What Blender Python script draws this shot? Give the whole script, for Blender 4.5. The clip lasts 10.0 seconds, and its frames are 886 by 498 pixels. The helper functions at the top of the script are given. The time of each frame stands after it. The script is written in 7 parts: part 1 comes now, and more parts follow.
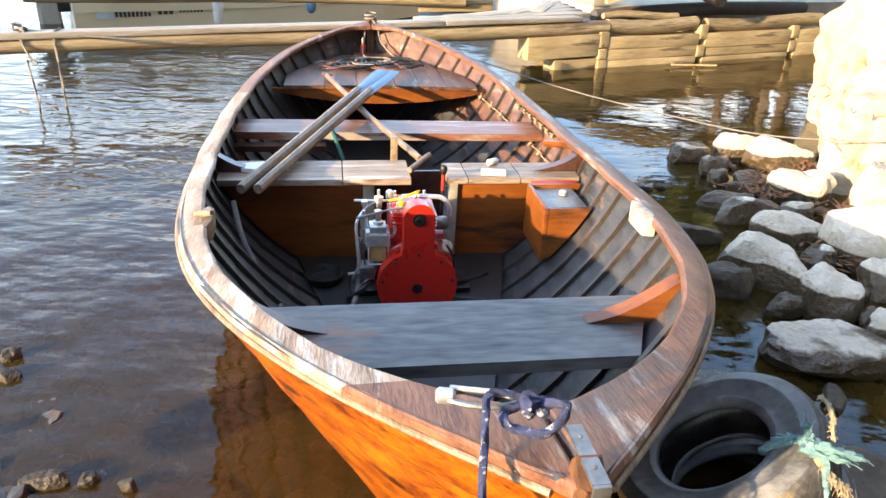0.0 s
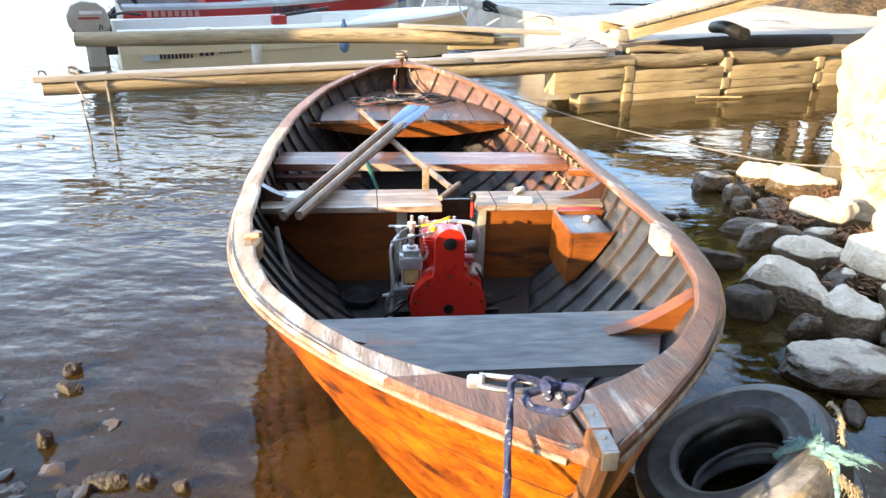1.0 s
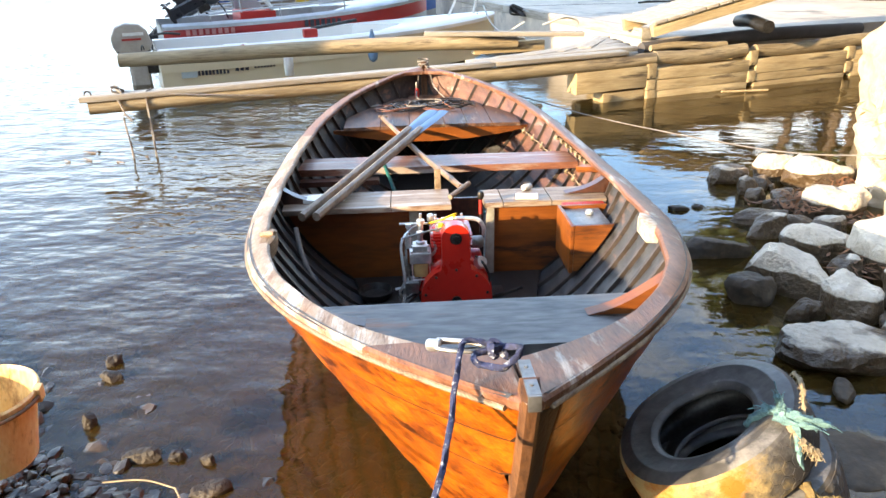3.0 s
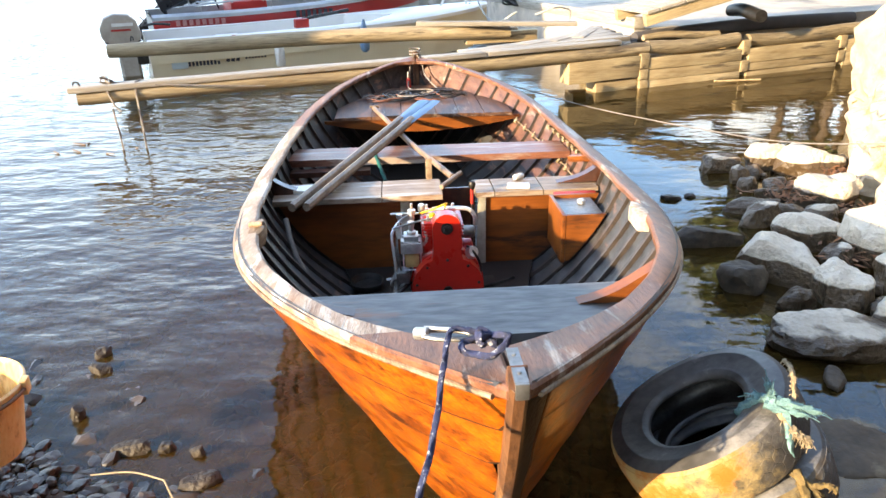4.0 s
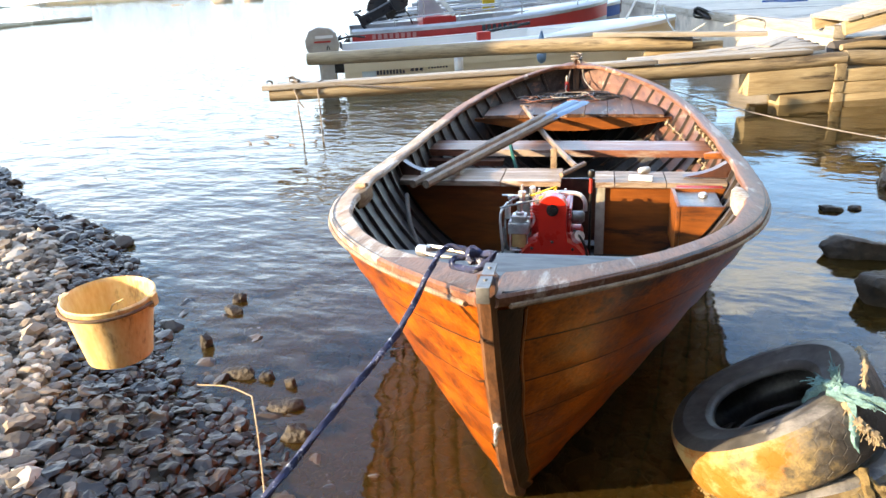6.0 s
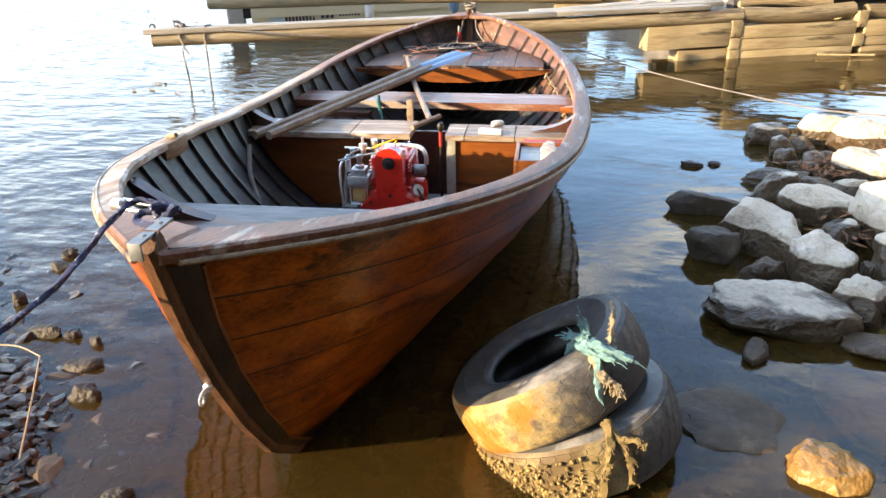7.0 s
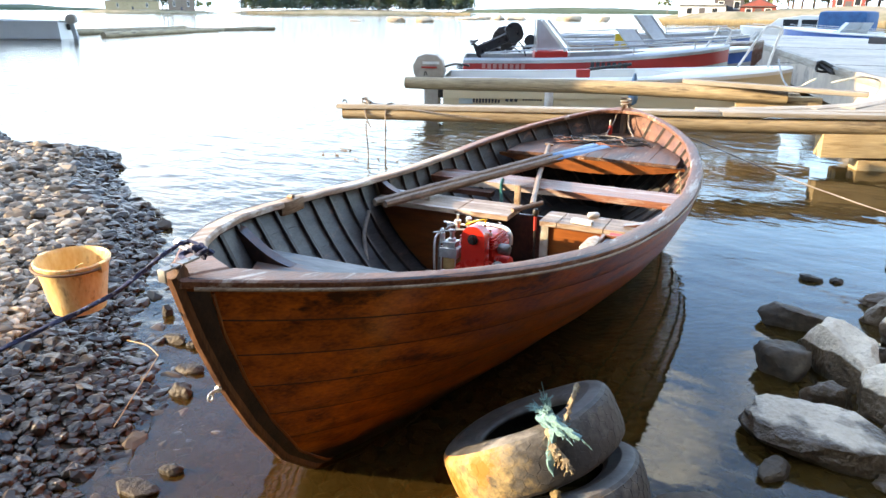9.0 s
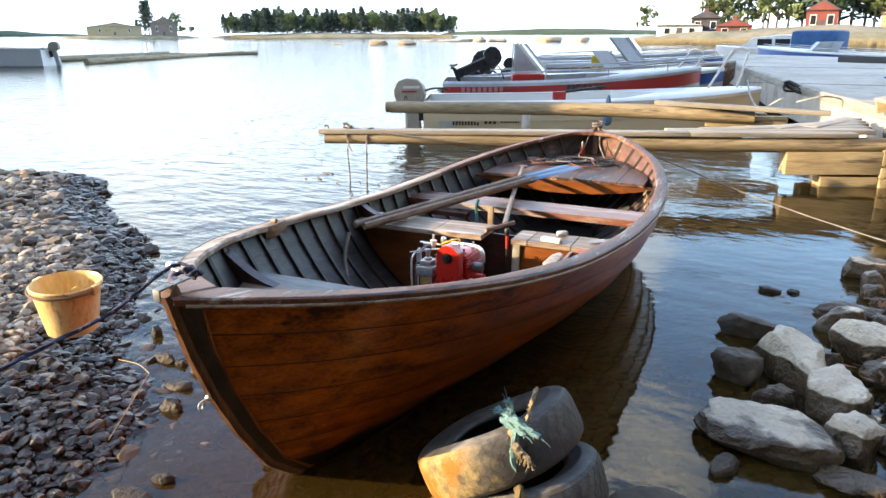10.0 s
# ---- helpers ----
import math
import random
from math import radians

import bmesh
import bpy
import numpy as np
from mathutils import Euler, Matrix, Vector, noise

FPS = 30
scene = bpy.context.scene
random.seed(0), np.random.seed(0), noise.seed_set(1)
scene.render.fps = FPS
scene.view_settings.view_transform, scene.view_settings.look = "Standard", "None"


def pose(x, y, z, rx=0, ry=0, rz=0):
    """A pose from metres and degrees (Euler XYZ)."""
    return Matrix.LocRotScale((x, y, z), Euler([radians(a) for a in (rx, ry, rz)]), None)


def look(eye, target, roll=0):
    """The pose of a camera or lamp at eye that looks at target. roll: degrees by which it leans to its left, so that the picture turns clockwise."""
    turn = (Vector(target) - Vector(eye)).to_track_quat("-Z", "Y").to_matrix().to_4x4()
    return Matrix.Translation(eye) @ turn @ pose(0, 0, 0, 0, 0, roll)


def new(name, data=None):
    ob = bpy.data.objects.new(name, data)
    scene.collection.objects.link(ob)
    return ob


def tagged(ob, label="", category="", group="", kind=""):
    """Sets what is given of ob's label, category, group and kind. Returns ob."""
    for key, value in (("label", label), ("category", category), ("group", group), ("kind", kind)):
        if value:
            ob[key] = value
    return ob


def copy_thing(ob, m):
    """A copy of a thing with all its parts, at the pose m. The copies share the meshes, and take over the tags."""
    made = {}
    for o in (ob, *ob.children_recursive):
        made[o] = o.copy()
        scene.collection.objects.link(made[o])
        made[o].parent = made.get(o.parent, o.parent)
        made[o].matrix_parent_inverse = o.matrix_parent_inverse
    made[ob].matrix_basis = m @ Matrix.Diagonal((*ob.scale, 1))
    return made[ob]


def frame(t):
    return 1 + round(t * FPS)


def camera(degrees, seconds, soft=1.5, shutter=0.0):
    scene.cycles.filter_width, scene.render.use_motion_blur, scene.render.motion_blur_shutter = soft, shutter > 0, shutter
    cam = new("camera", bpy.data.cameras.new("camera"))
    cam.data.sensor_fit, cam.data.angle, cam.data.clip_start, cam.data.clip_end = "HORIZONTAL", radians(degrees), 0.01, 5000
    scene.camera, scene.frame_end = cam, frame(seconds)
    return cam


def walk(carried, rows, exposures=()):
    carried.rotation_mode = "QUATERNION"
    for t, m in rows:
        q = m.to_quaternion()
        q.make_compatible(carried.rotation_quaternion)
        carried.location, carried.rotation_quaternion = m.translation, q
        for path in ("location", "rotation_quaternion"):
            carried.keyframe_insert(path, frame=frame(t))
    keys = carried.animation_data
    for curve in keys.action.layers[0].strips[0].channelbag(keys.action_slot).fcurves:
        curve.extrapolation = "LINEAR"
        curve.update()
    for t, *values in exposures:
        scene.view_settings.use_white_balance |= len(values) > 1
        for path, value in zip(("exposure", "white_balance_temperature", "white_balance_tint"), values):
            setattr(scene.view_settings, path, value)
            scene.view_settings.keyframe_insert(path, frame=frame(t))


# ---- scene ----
cam = camera(64.8, 10.0)
PATH = [
    (0, (0.137, -0.013, 1.461), (0.127, 1.788, 0.592), 2.7),
    (0.5, (0.078, -0.12, 1.477), (0.098, 1.695, 0.637), 2.1),
    (1, (0.139, -0.172, 1.485), (0.041, 1.665, 0.702), 1.4),
    (1.5, (0.238, -0.281, 1.512), (0.039, 1.566, 0.772), -0.9),
    (2, (0.284, -0.332, 1.52), (0.062, 1.517, 0.791), -1.4),
    (2.5, (0.3, -0.351, 1.52), (0.074, 1.487, 0.764), -1.5),
    (4, (0.316, -0.335, 1.506), (0.113, 1.49, 0.713), -1.6),
    (4.5, (0.381, -0.334, 1.487), (0.069, 1.427, 0.592), -3.3),
    (5, (0.378, -0.341, 1.435), (0.079, 1.474, 0.648), -3.4),
    (5.2, (0.386, -0.375, 1.386), (-0.043, 1.372, 0.512), -4.8),
    (6.3, (0.875, -0.417, 1.353), (0.139, 1.313, 0.671), -2.6),
    (6.5, (0.994, -0.378, 1.351), (0.304, 1.346, 0.607), -2.4),
    (7, (1.12, -0.212, 1.32), (0.556, 1.512, 0.477), -1.2),
    (7.5, (1.178, -0.005, 1.347), (0.674, 1.749, 0.529), 2.4),
    (8, (1.334, 0.009, 1.398), (0.448, 1.66, 0.697), -0.8),
    (8.5, (1.555, -0.064, 1.456), (0.524, 1.528, 0.824), 0.5),
    (9, (1.711, -0.249, 1.428), (0.626, 1.304, 0.785), 0.4),
    (9.5, (1.824, -0.338, 1.474), (0.708, 1.198, 0.844), -0.9),
    (10, (1.857, -0.371, 1.482), (0.795, 1.219, 0.894), -0.2),
]
walk(cam, [(t, look(eye, target, roll)) for t, eye, target, roll in PATH],
     [(t, stops, 7550, 8) for t, stops in ((0, 1.60), (1.0, 1.74), (2.0, 1.78), (2.5, 1.70), (4.5, 1.64), (5.0, 1.74), (6.5, 1.56), (7.5, 1.62), (8.0, 1.74), (8.5, 1.78), (9.5, 1.48), (10, 1.31))])

# ---- light ----
SUN_AZ, SUN_EL = (-0.743, -0.669), 14.5
sunvec = Vector((SUN_AZ[0], SUN_AZ[1], math.tan(radians(SUN_EL)) * math.hypot(*SUN_AZ))).normalized()
world = bpy.data.worlds.new("sky")
scene.world = world
world.use_nodes = True
wn, wl = world.node_tree.nodes, world.node_tree.links
bg = wn["Background"]
sky = wn.new("ShaderNodeTexSky")
sky.sky_type, sky.sun_disc = "NISHITA", False
sky.sun_elevation = radians(SUN_EL)
sky.sun_rotation = math.atan2(sunvec.x, sunvec.y)
sky.air_density, sky.dust_density, sky.ozone_density = 1.0, 0.6, 1.0
tc = wn.new("ShaderNodeTexCoord")
mp = wn.new("ShaderNodeMapping")
mp.inputs["Scale"].default_value, mp.inputs["Location"].default_value = (1.6, 1.6, 3.0), (3.3, 1.2, 0.4)
cn = wn.new("ShaderNodeTexNoise")
cn.inputs["Scale"].default_value, cn.inputs["Detail"].default_value, cn.inputs["Roughness"].default_value = 1.7, 7.0, 0.58
cr = wn.new("ShaderNodeValToRGB")
cr.color_ramp.elements[0].position, cr.color_ramp.elements[1].position = 0.52, 0.66
mixc = wn.new("ShaderNodeMix")
mixc.data_type = "RGBA"
mixc.inputs[7].default_value = (11.6, 12.2, 12.8, 1)
wl.new(tc.outputs["Generated"], mp.inputs["Vector"])
wl.new(mp.outputs["Vector"], cn.inputs["Vector"])
wl.new(cn.outputs["Fac"], cr.inputs["Fac"])
# bright summer haze low over the water
sep = wn.new("ShaderNodeSeparateXYZ")
wl.new(tc.outputs["Generated"], sep.inputs[0])
hz = wn.new("ShaderNodeMapRange")
hz.interpolation_type = "SMOOTHSTEP"
hz.inputs[2].default_value = 0.01
# the haze stands higher towards the sunny west
top = wn.new("ShaderNodeMapRange")
top.inputs[1].default_value, top.inputs[2].default_value, top.inputs[3].default_value, top.inputs[4].default_value = -0.42, 0.10, 0.44, 0.15
wl.new(sep.outputs[0], top.inputs[0])
wl.new(top.outputs[0], hz.inputs[1])
wl.new(sep.outputs[2], hz.inputs[0])
wl.new(cr.outputs["Color"], mixc.inputs[0])
gain = wn.new("ShaderNodeVectorMath")
gain.operation = "MULTIPLY"
gain.inputs[1].default_value = (1.95, 2.42, 3.15)
wl.new(sky.outputs["Color"], gain.inputs[0])
wl.new(gain.outputs[0], mixc.inputs[6])
mixh = wn.new("ShaderNodeMix")
mixh.data_type = "RGBA"
mixh.inputs[7].default_value = (8.8, 11.6, 15.4, 1)
wl.new(hz.outputs[0], mixh.inputs[0])
wl.new(mixc.outputs[2], mixh.inputs[6])
wl.new(mixh.outputs[2], bg.inputs["Color"])
bg.inputs["Strength"].default_value = 0.125
sun = new("sun", bpy.data.lights.new("sun", "SUN"))
sun.data.energy, sun.data.angle, sun.data.color = 4.9, radians(0.6), (1.0, 0.80, 0.56)
sun.matrix_world = look(sunvec * 50, (0, 0, 0))

# ---- materials ----
MATS = {}


def mat(name, c1, c2=None, rough=0.6, metal=0.0, scale=8.0, stretch=(1, 1, 1), bump=0.15, detail=6.0, fine=6.0, c3=None, spots=0.0, coat=0.0, contrast=0.25, rand=0.0, spec=0.5, trans=0.0, dist=0.01):
    """A worn surface: two scales of variation in colour and roughness, and a fine relief."""
    if name in MATS:
        return MATS[name]
    m = bpy.data.materials.new(name)
    m.use_nodes = True
    n, l = m.node_tree.nodes, m.node_tree.links
    p = n["Principled BSDF"]
    c2 = c2 or tuple(min(1, q * 0.6) for q in c1)
    t = n.new("ShaderNodeTexCoord")
    mpn = n.new("ShaderNodeMapping")
    mpn.inputs["Scale"].default_value = stretch
    l.new(t.outputs["Object"], mpn.inputs["Vector"])
    a = n.new("ShaderNodeTexNoise")
    a.inputs["Scale"].default_value, a.inputs["Detail"].default_value = scale, detail
    b = n.new("ShaderNodeTexNoise")
    b.inputs["Scale"].default_value, b.inputs["Detail"].default_value = scale * fine, 4.0
    l.new(mpn.outputs["Vector"], a.inputs["Vector"])
    l.new(mpn.outputs["Vector"], b.inputs["Vector"])
    mx = n.new("ShaderNodeMix")
    mx.inputs[0].default_value = 0.4
    l.new(a.outputs["Fac"], mx.inputs[2])
    l.new(b.outputs["Fac"], mx.inputs[3])
    r = n.new("ShaderNodeValToRGB")
    r.color_ramp.elements[0].position, r.color_ramp.elements[1].position = 0.5 - contrast / 2, 0.5 + contrast / 2
    r.color_ramp.elements[0].color, r.color_ramp.elements[1].color = (*c2, 1), (*c1, 1)
    l.new(mx.outputs[0], r.inputs["Fac"])
    col = r.outputs["Color"]
    if c3:
        s = n.new("ShaderNodeTexNoise")
        s.inputs["Scale"].default_value, s.inputs["Detail"].default_value = scale * 0.55, 8.0
        s.inputs["Roughness"].default_value = 0.7
        l.new(mpn.outputs["Vector"], s.inputs["Vector"])
        sr = n.new("ShaderNodeValToRGB")
        sr.color_ramp.elements[0].position, sr.color_ramp.elements[1].position = 0.62 - spots * 0.3, 0.70 - spots * 0.25
        l.new(s.outputs["Fac"], sr.inputs["Fac"])
        m3 = n.new("ShaderNodeMix")
        m3.data_type = "RGBA"
        m3.inputs[7].default_value = (*c3, 1)
        l.new(sr.outputs["Color"], m3.inputs[0])
        l.new(col, m3.inputs[6])
        col = m3.outputs[2]
    if rand:
        oi = n.new("ShaderNodeObjectInfo")
        hs = n.new("ShaderNodeHueSaturation")
        ma = n.new("ShaderNodeMapRange")
        ma.inputs[3].default_value, ma.inputs[4].default_value = 1 - rand, 1 + rand
        l.new(oi.outputs["Random"], ma.inputs[0])
        l.new(ma.outputs[0], hs.inputs["Value"])
        l.new(col, hs.inputs["Color"])
        col = hs.outputs["Color"]
    l.new(col, p.inputs["Base Color"])
    rr = n.new("ShaderNodeMapRange")
    rr.inputs[3].default_value, rr.inputs[4].default_value = max(0.02, rough - 0.15), min(1, rough + 0.15)
    l.new(mx.outputs[0], rr.inputs[0])
    l.new(rr.outputs[0], p.inputs["Roughness"])
    p.inputs["Metallic"].default_value = metal
    p.inputs["Specular IOR Level"].default_value = spec
    p.inputs["Coat Weight"].default_value = coat
    p.inputs["Coat Roughness"].default_value = 0.12
    if trans:
        p.inputs["Subsurface Weight"].default_value = trans
        p.inputs["Subsurface Radius"].default_value = (0.03, 0.02, 0.01)
    bp = n.new("ShaderNodeBump")
    bp.inputs["Strength"].default_value, bp.inputs["Distance"].default_value = bump, dist
    l.new(mx.outputs[0], bp.inputs["Height"])
    l.new(bp.outputs["Normal"], p.inputs["Normal"])
    MATS[name] = m
    return m


VARNISH = mat("varnished_planking", (0.50, 0.122, 0.008), (0.085, 0.016, 0.003), 0.36, scale=2.4, stretch=(7, 0.75, 9), bump=0.3, c3=(0.045, 0.012, 0.004), spots=0.20, coat=0.16, rand=0.12, spec=0.28, contrast=0.34, detail=9)


def waterline_band(m, height):
    """A near-black band along the hull's waterline, with a noisy upper edge."""
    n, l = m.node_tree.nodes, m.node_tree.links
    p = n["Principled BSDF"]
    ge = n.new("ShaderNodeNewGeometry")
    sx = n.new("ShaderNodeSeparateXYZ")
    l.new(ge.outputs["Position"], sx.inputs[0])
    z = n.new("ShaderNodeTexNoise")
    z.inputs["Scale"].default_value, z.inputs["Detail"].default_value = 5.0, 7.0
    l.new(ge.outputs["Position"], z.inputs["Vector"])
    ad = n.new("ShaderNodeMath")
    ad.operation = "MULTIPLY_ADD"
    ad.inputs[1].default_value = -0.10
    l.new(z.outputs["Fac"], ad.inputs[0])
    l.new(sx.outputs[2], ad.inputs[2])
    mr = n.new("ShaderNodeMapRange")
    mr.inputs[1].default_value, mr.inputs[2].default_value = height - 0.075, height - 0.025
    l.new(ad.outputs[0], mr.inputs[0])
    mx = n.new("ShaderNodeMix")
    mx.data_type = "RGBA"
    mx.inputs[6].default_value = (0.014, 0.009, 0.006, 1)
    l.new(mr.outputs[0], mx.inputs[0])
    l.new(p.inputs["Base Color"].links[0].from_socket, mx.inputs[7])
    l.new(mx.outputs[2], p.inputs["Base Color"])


waterline_band(VARNISH, 0.10)
# seam dirt, with the shade under each plank lap put into the colour
SEAM = mat("shaded_dirty_seam", (0.060, 0.020, 0.006), (0.016, 0.008, 0.004), 0.7, scale=9)
TARRED = mat("dark_inner_planking", (0.066, 0.066, 0.068), (0.020, 0.019, 0.020), 0.55, scale=4.0, stretch=(5, 0.8, 5), bump=0.35, c3=(0.17, 0.10, 0.075), spots=0.15, spec=0.35)
RIBWOOD = mat("dark_rib_wood", (0.06, 0.045, 0.038), (0.02, 0.015, 0.012), 0.45, scale=6.0, bump=0.3, c3=(0.20, 0.10, 0.05), spots=0.05)
RAILWOOD = mat("worn_rail_wood", (0.28, 0.135, 0.080), (0.085, 0.028, 0.015), 0.5, scale=3.5, stretch=(8, 0.9, 8), bump=0.45, c3=(0.40, 0.32, 0.26), spots=0.19, coat=0.03, contrast=0.36, spec=0.25)
# bleached wood of the port rail; its paleness includes painted sunlight
BLEACHED = mat("bleached_sunlit_rail_wood", (0.46, 0.37, 0.29), (0.19, 0.105, 0.062), 0.62, scale=3.5, stretch=(8, 0.9, 8), bump=0.5, c3=(0.58, 0.53, 0.47), spots=0.36, contrast=0.36, spec=0.3)
# worn red paint, with the low sun on the starboard quarter coloured in
REDLINING = mat("worn_red_sunlit_inner_planking", (0.20, 0.098, 0.070), (0.075, 0.034, 0.026), 0.5, scale=4.0, stretch=(5, 0.8, 5), bump=0.35, c3=(0.30, 0.24, 0.20), spots=0.14)
RUBWOOD = mat("pale_rubbing_strip", (0.38, 0.28, 0.18), (0.13, 0.07, 0.035), 0.6, scale=5.0, stretch=(6, 0.7, 6), bump=0.5, contrast=0.3)
GREYWOOD = mat("weathered_grey_thwart", (0.150, 0.142, 0.135), (0.014, 0.012, 0.011), 0.45, scale=1.9, stretch=(0.9, 3.6, 5), bump=0.35, c3=(0.20, 0.085, 0.045), spots=0.17, coat=0.05, contrast=0.22, detail=9)
BENCHWOOD = mat("pale_bench_boards", (0.38, 0.295, 0.22), (0.15, 0.088, 0.052), 0.5, scale=3.0, stretch=(1, 9, 6), bump=0.4, c3=(0.50, 0.45, 0.40), spots=0.2, rand=0.2)
REDWOOD = mat("reddish_brown_wood", (0.25, 0.105, 0.062), (0.11, 0.038, 0.022), 0.42, scale=3.2, stretch=(1.0, 8, 6), bump=0.3, c3=(0.34, 0.28, 0.24), spots=0.30, coat=0.12)
KNEEWOOD = mat("dark_red_knee_wood", (0.10, 0.040, 0.024), (0.035, 0.014, 0.010), 0.35, scale=6.0, bump=0.2, coat=0.25)
PANELWOOD = mat("orange_stained_panel", (0.31, 0.092, 0.014), (0.10, 0.026, 0.006), 0.42, scale=2.2, stretch=(0.9, 6, 5), bump=0.25, c3=(0.05, 0.017, 0.007), spots=0.24, coat=0.1, rand=0.1, contrast=0.45)
FLOORWOOD = mat("dark_oily_floor", (0.024, 0.019, 0.016), (0.008, 0.007, 0.006), 0.5, scale=5.0, stretch=(5, 1, 5), bump=0.4)
STEMWOOD = mat("stem_timber", (0.17, 0.075, 0.032), (0.045, 0.020, 0.011), 0.5, scale=4.0, stretch=(7, 7, 1.2), bump=0.4, c3=(0.26, 0.14, 0.06), spots=0.06)
# dark stain, deepened to paint the shade on the stem's starboard face
STEMDARK = mat("black_stained_shaded_timber", (0.055, 0.028, 0.017), (0.016, 0.010, 0.007), 0.45, scale=4.0, stretch=(7, 7, 1.2), bump=0.4)
GREYTRIM = mat("grey_trim_board", (0.42, 0.40, 0.34), (0.25, 0.23, 0.18), 0.7, scale=6.0, bump=0.3)
OARWOOD = mat("weathered_oar_shaft", (0.30, 0.22, 0.155), (0.14, 0.085, 0.055), 0.5, scale=3.0, stretch=(8, 0.8, 8), bump=0.3)
OARBLUE = mat("worn_blue_oar_paint", (0.06, 0.18, 0.36), (0.04, 0.11, 0.24), 0.45, scale=5.0, c3=(0.40, 0.42, 0.42), spots=0.15)
STEEL = mat("galvanised_steel", (0.36, 0.355, 0.34), (0.20, 0.195, 0.185), 0.5, 0.9, scale=12, bump=0.1)
CHROME = mat("bright_metal", (0.80, 0.79, 0.77), (0.55, 0.54, 0.52), 0.36, 0.75, scale=14, bump=0.05)
DARKMETAL = mat("oily_dark_metal", (0.06, 0.055, 0.05), (0.02, 0.018, 0.016), 0.42, 0.6, scale=14, bump=0.2)
ENGINERED = mat("red_engine_enamel", (0.62, 0.025, 0.012), (0.48, 0.016, 0.01), 0.3, scale=5, bump=0.06, coat=0.4, contrast=0.5)
REDPAINT = mat("dull_red_paint", (0.48, 0.03, 0.02), (0.32, 0.02, 0.015), 0.5, scale=8)
RUBBER = mat("worn_tyre_rubber", (0.13, 0.125, 0.12), (0.022, 0.021, 0.020), 0.5, scale=5, bump=0.6, c3=(0.27, 0.255, 0.235), spots=0.17, contrast=0.4)


def sunlit_stained_rubber(name, crust, rust, way, start, end):
    """Grey worn rubber; pale algae and rust colours also paint its sunlit side."""
    m = mat(name, (0.085, 0.078, 0.072), (0.022, 0.020, 0.019), 0.62, scale=5, bump=0.7, dist=0.015, contrast=0.4, c3=(0.17, 0.155, 0.135), spots=0.2)
    n, l = m.node_tree.nodes, m.node_tree.links
    p = n["Principled BSDF"]
    t = n.new("ShaderNodeTexCoord")
    dot = n.new("ShaderNodeVectorMath")
    dot.operation = "DOT_PRODUCT"
    dot.inputs[1].default_value = way
    l.new(t.outputs["Object"], dot.inputs[0])
    col = p.inputs["Base Color"].links[0].from_socket
    for c, sc, w, a, b in ((crust, 9.0, 0.62, start, end), (rust, 6.0, 1.1, start + 0.07, end + 0.03)):
        z = n.new("ShaderNodeTexNoise")
        z.inputs["Scale"].default_value, z.inputs["Detail"].default_value, z.inputs["Roughness"].default_value = sc, 9.0, 0.7
        l.new(t.outputs["Object"], z.inputs["Vector"])
        ad = n.new("ShaderNodeMath")
        ad.operation = "MULTIPLY_ADD"
        ad.inputs[1].default_value = w
        l.new(z.outputs["Fac"], ad.inputs[0])
        l.new(dot.outputs["Value"], ad.inputs[2])
        mr = n.new("ShaderNodeMapRange")
        mr.interpolation_type = "SMOOTHSTEP"
        mr.inputs[1].default_value, mr.inputs[2].default_value = a + w * 0.5, b + w * 0.5
        l.new(ad.outputs[0], mr.inputs[0])
        mx = n.new("ShaderNodeMix")
        mx.data_type = "RGBA"
        mx.inputs[7].default_value = (*c, 1)
        l.new(mr.outputs[0], mx.inputs[0])
        l.new(col, mx.inputs[6])
        col = mx.outputs[2]
    l.new(col, p.inputs["Base Color"])
    return m


# the direction is roughly the sun's: the crust colour carries the sunlit patch
TREAD = sunlit_stained_rubber("algae_and_sunlit_tread", (0.42, 0.30, 0.125), (0.40, 0.145, 0.022), (-0.72, -0.69, 0.0), 0.06, 0.24)
MUDDY = sunlit_stained_rubber("mud_caked_sunlit_tread", (0.27, 0.195, 0.08), (0.11, 0.07, 0.028), (-0.6, -0.8, 0.0), 0.02, 0.20)
CRUST = mat("dry_algae_crust", (0.42, 0.29, 0.105), (0.14, 0.10, 0.04), 0.85, scale=30, bump=0.8, dist=0.02)
BLUEROPE = mat("navy_rope", (0.034, 0.043, 0.11), (0.010, 0.012, 0.03), 0.8, scale=85, c3=(0.42, 0.43, 0.46), spots=0.24)
GREYROPE = mat("grey_rope", (0.27, 0.24, 0.21), (0.15, 0.13, 0.115), 0.85, scale=40)
PALEROPE = mat("frayed_pale_rope", (0.34, 0.275, 0.18), (0.20, 0.15, 0.09), 0.9, scale=40)
MUDROPE = mat("mud_caked_rope", (0.24, 0.165, 0.06), (0.09, 0.06, 0.024), 0.9, scale=60)
TEALROPE = mat("teal_rope", (0.17, 0.31, 0.31), (0.06, 0.13, 0.14), 0.8, scale=40)
TEALHOSE = mat("green_hose", (0.02, 0.16, 0.14), (0.01, 0.08, 0.075), 0.4, scale=10)
ROCK = mat("silted_brown_rock", (0.20, 0.145, 0.085), (0.09, 0.062, 0.036), 0.85, scale=4.5, bump=0.7, dist=0.02, c3=(0.30, 0.25, 0.18), spots=0.1, rand=0.16)
ALGAEROCK = mat("algae_covered_stone", (0.050, 0.035, 0.020), (0.014, 0.010, 0.006), 0.6, scale=9, bump=1.0, dist=0.03, c3=(0.10, 0.073, 0.04), spots=0.08, rand=0.2)
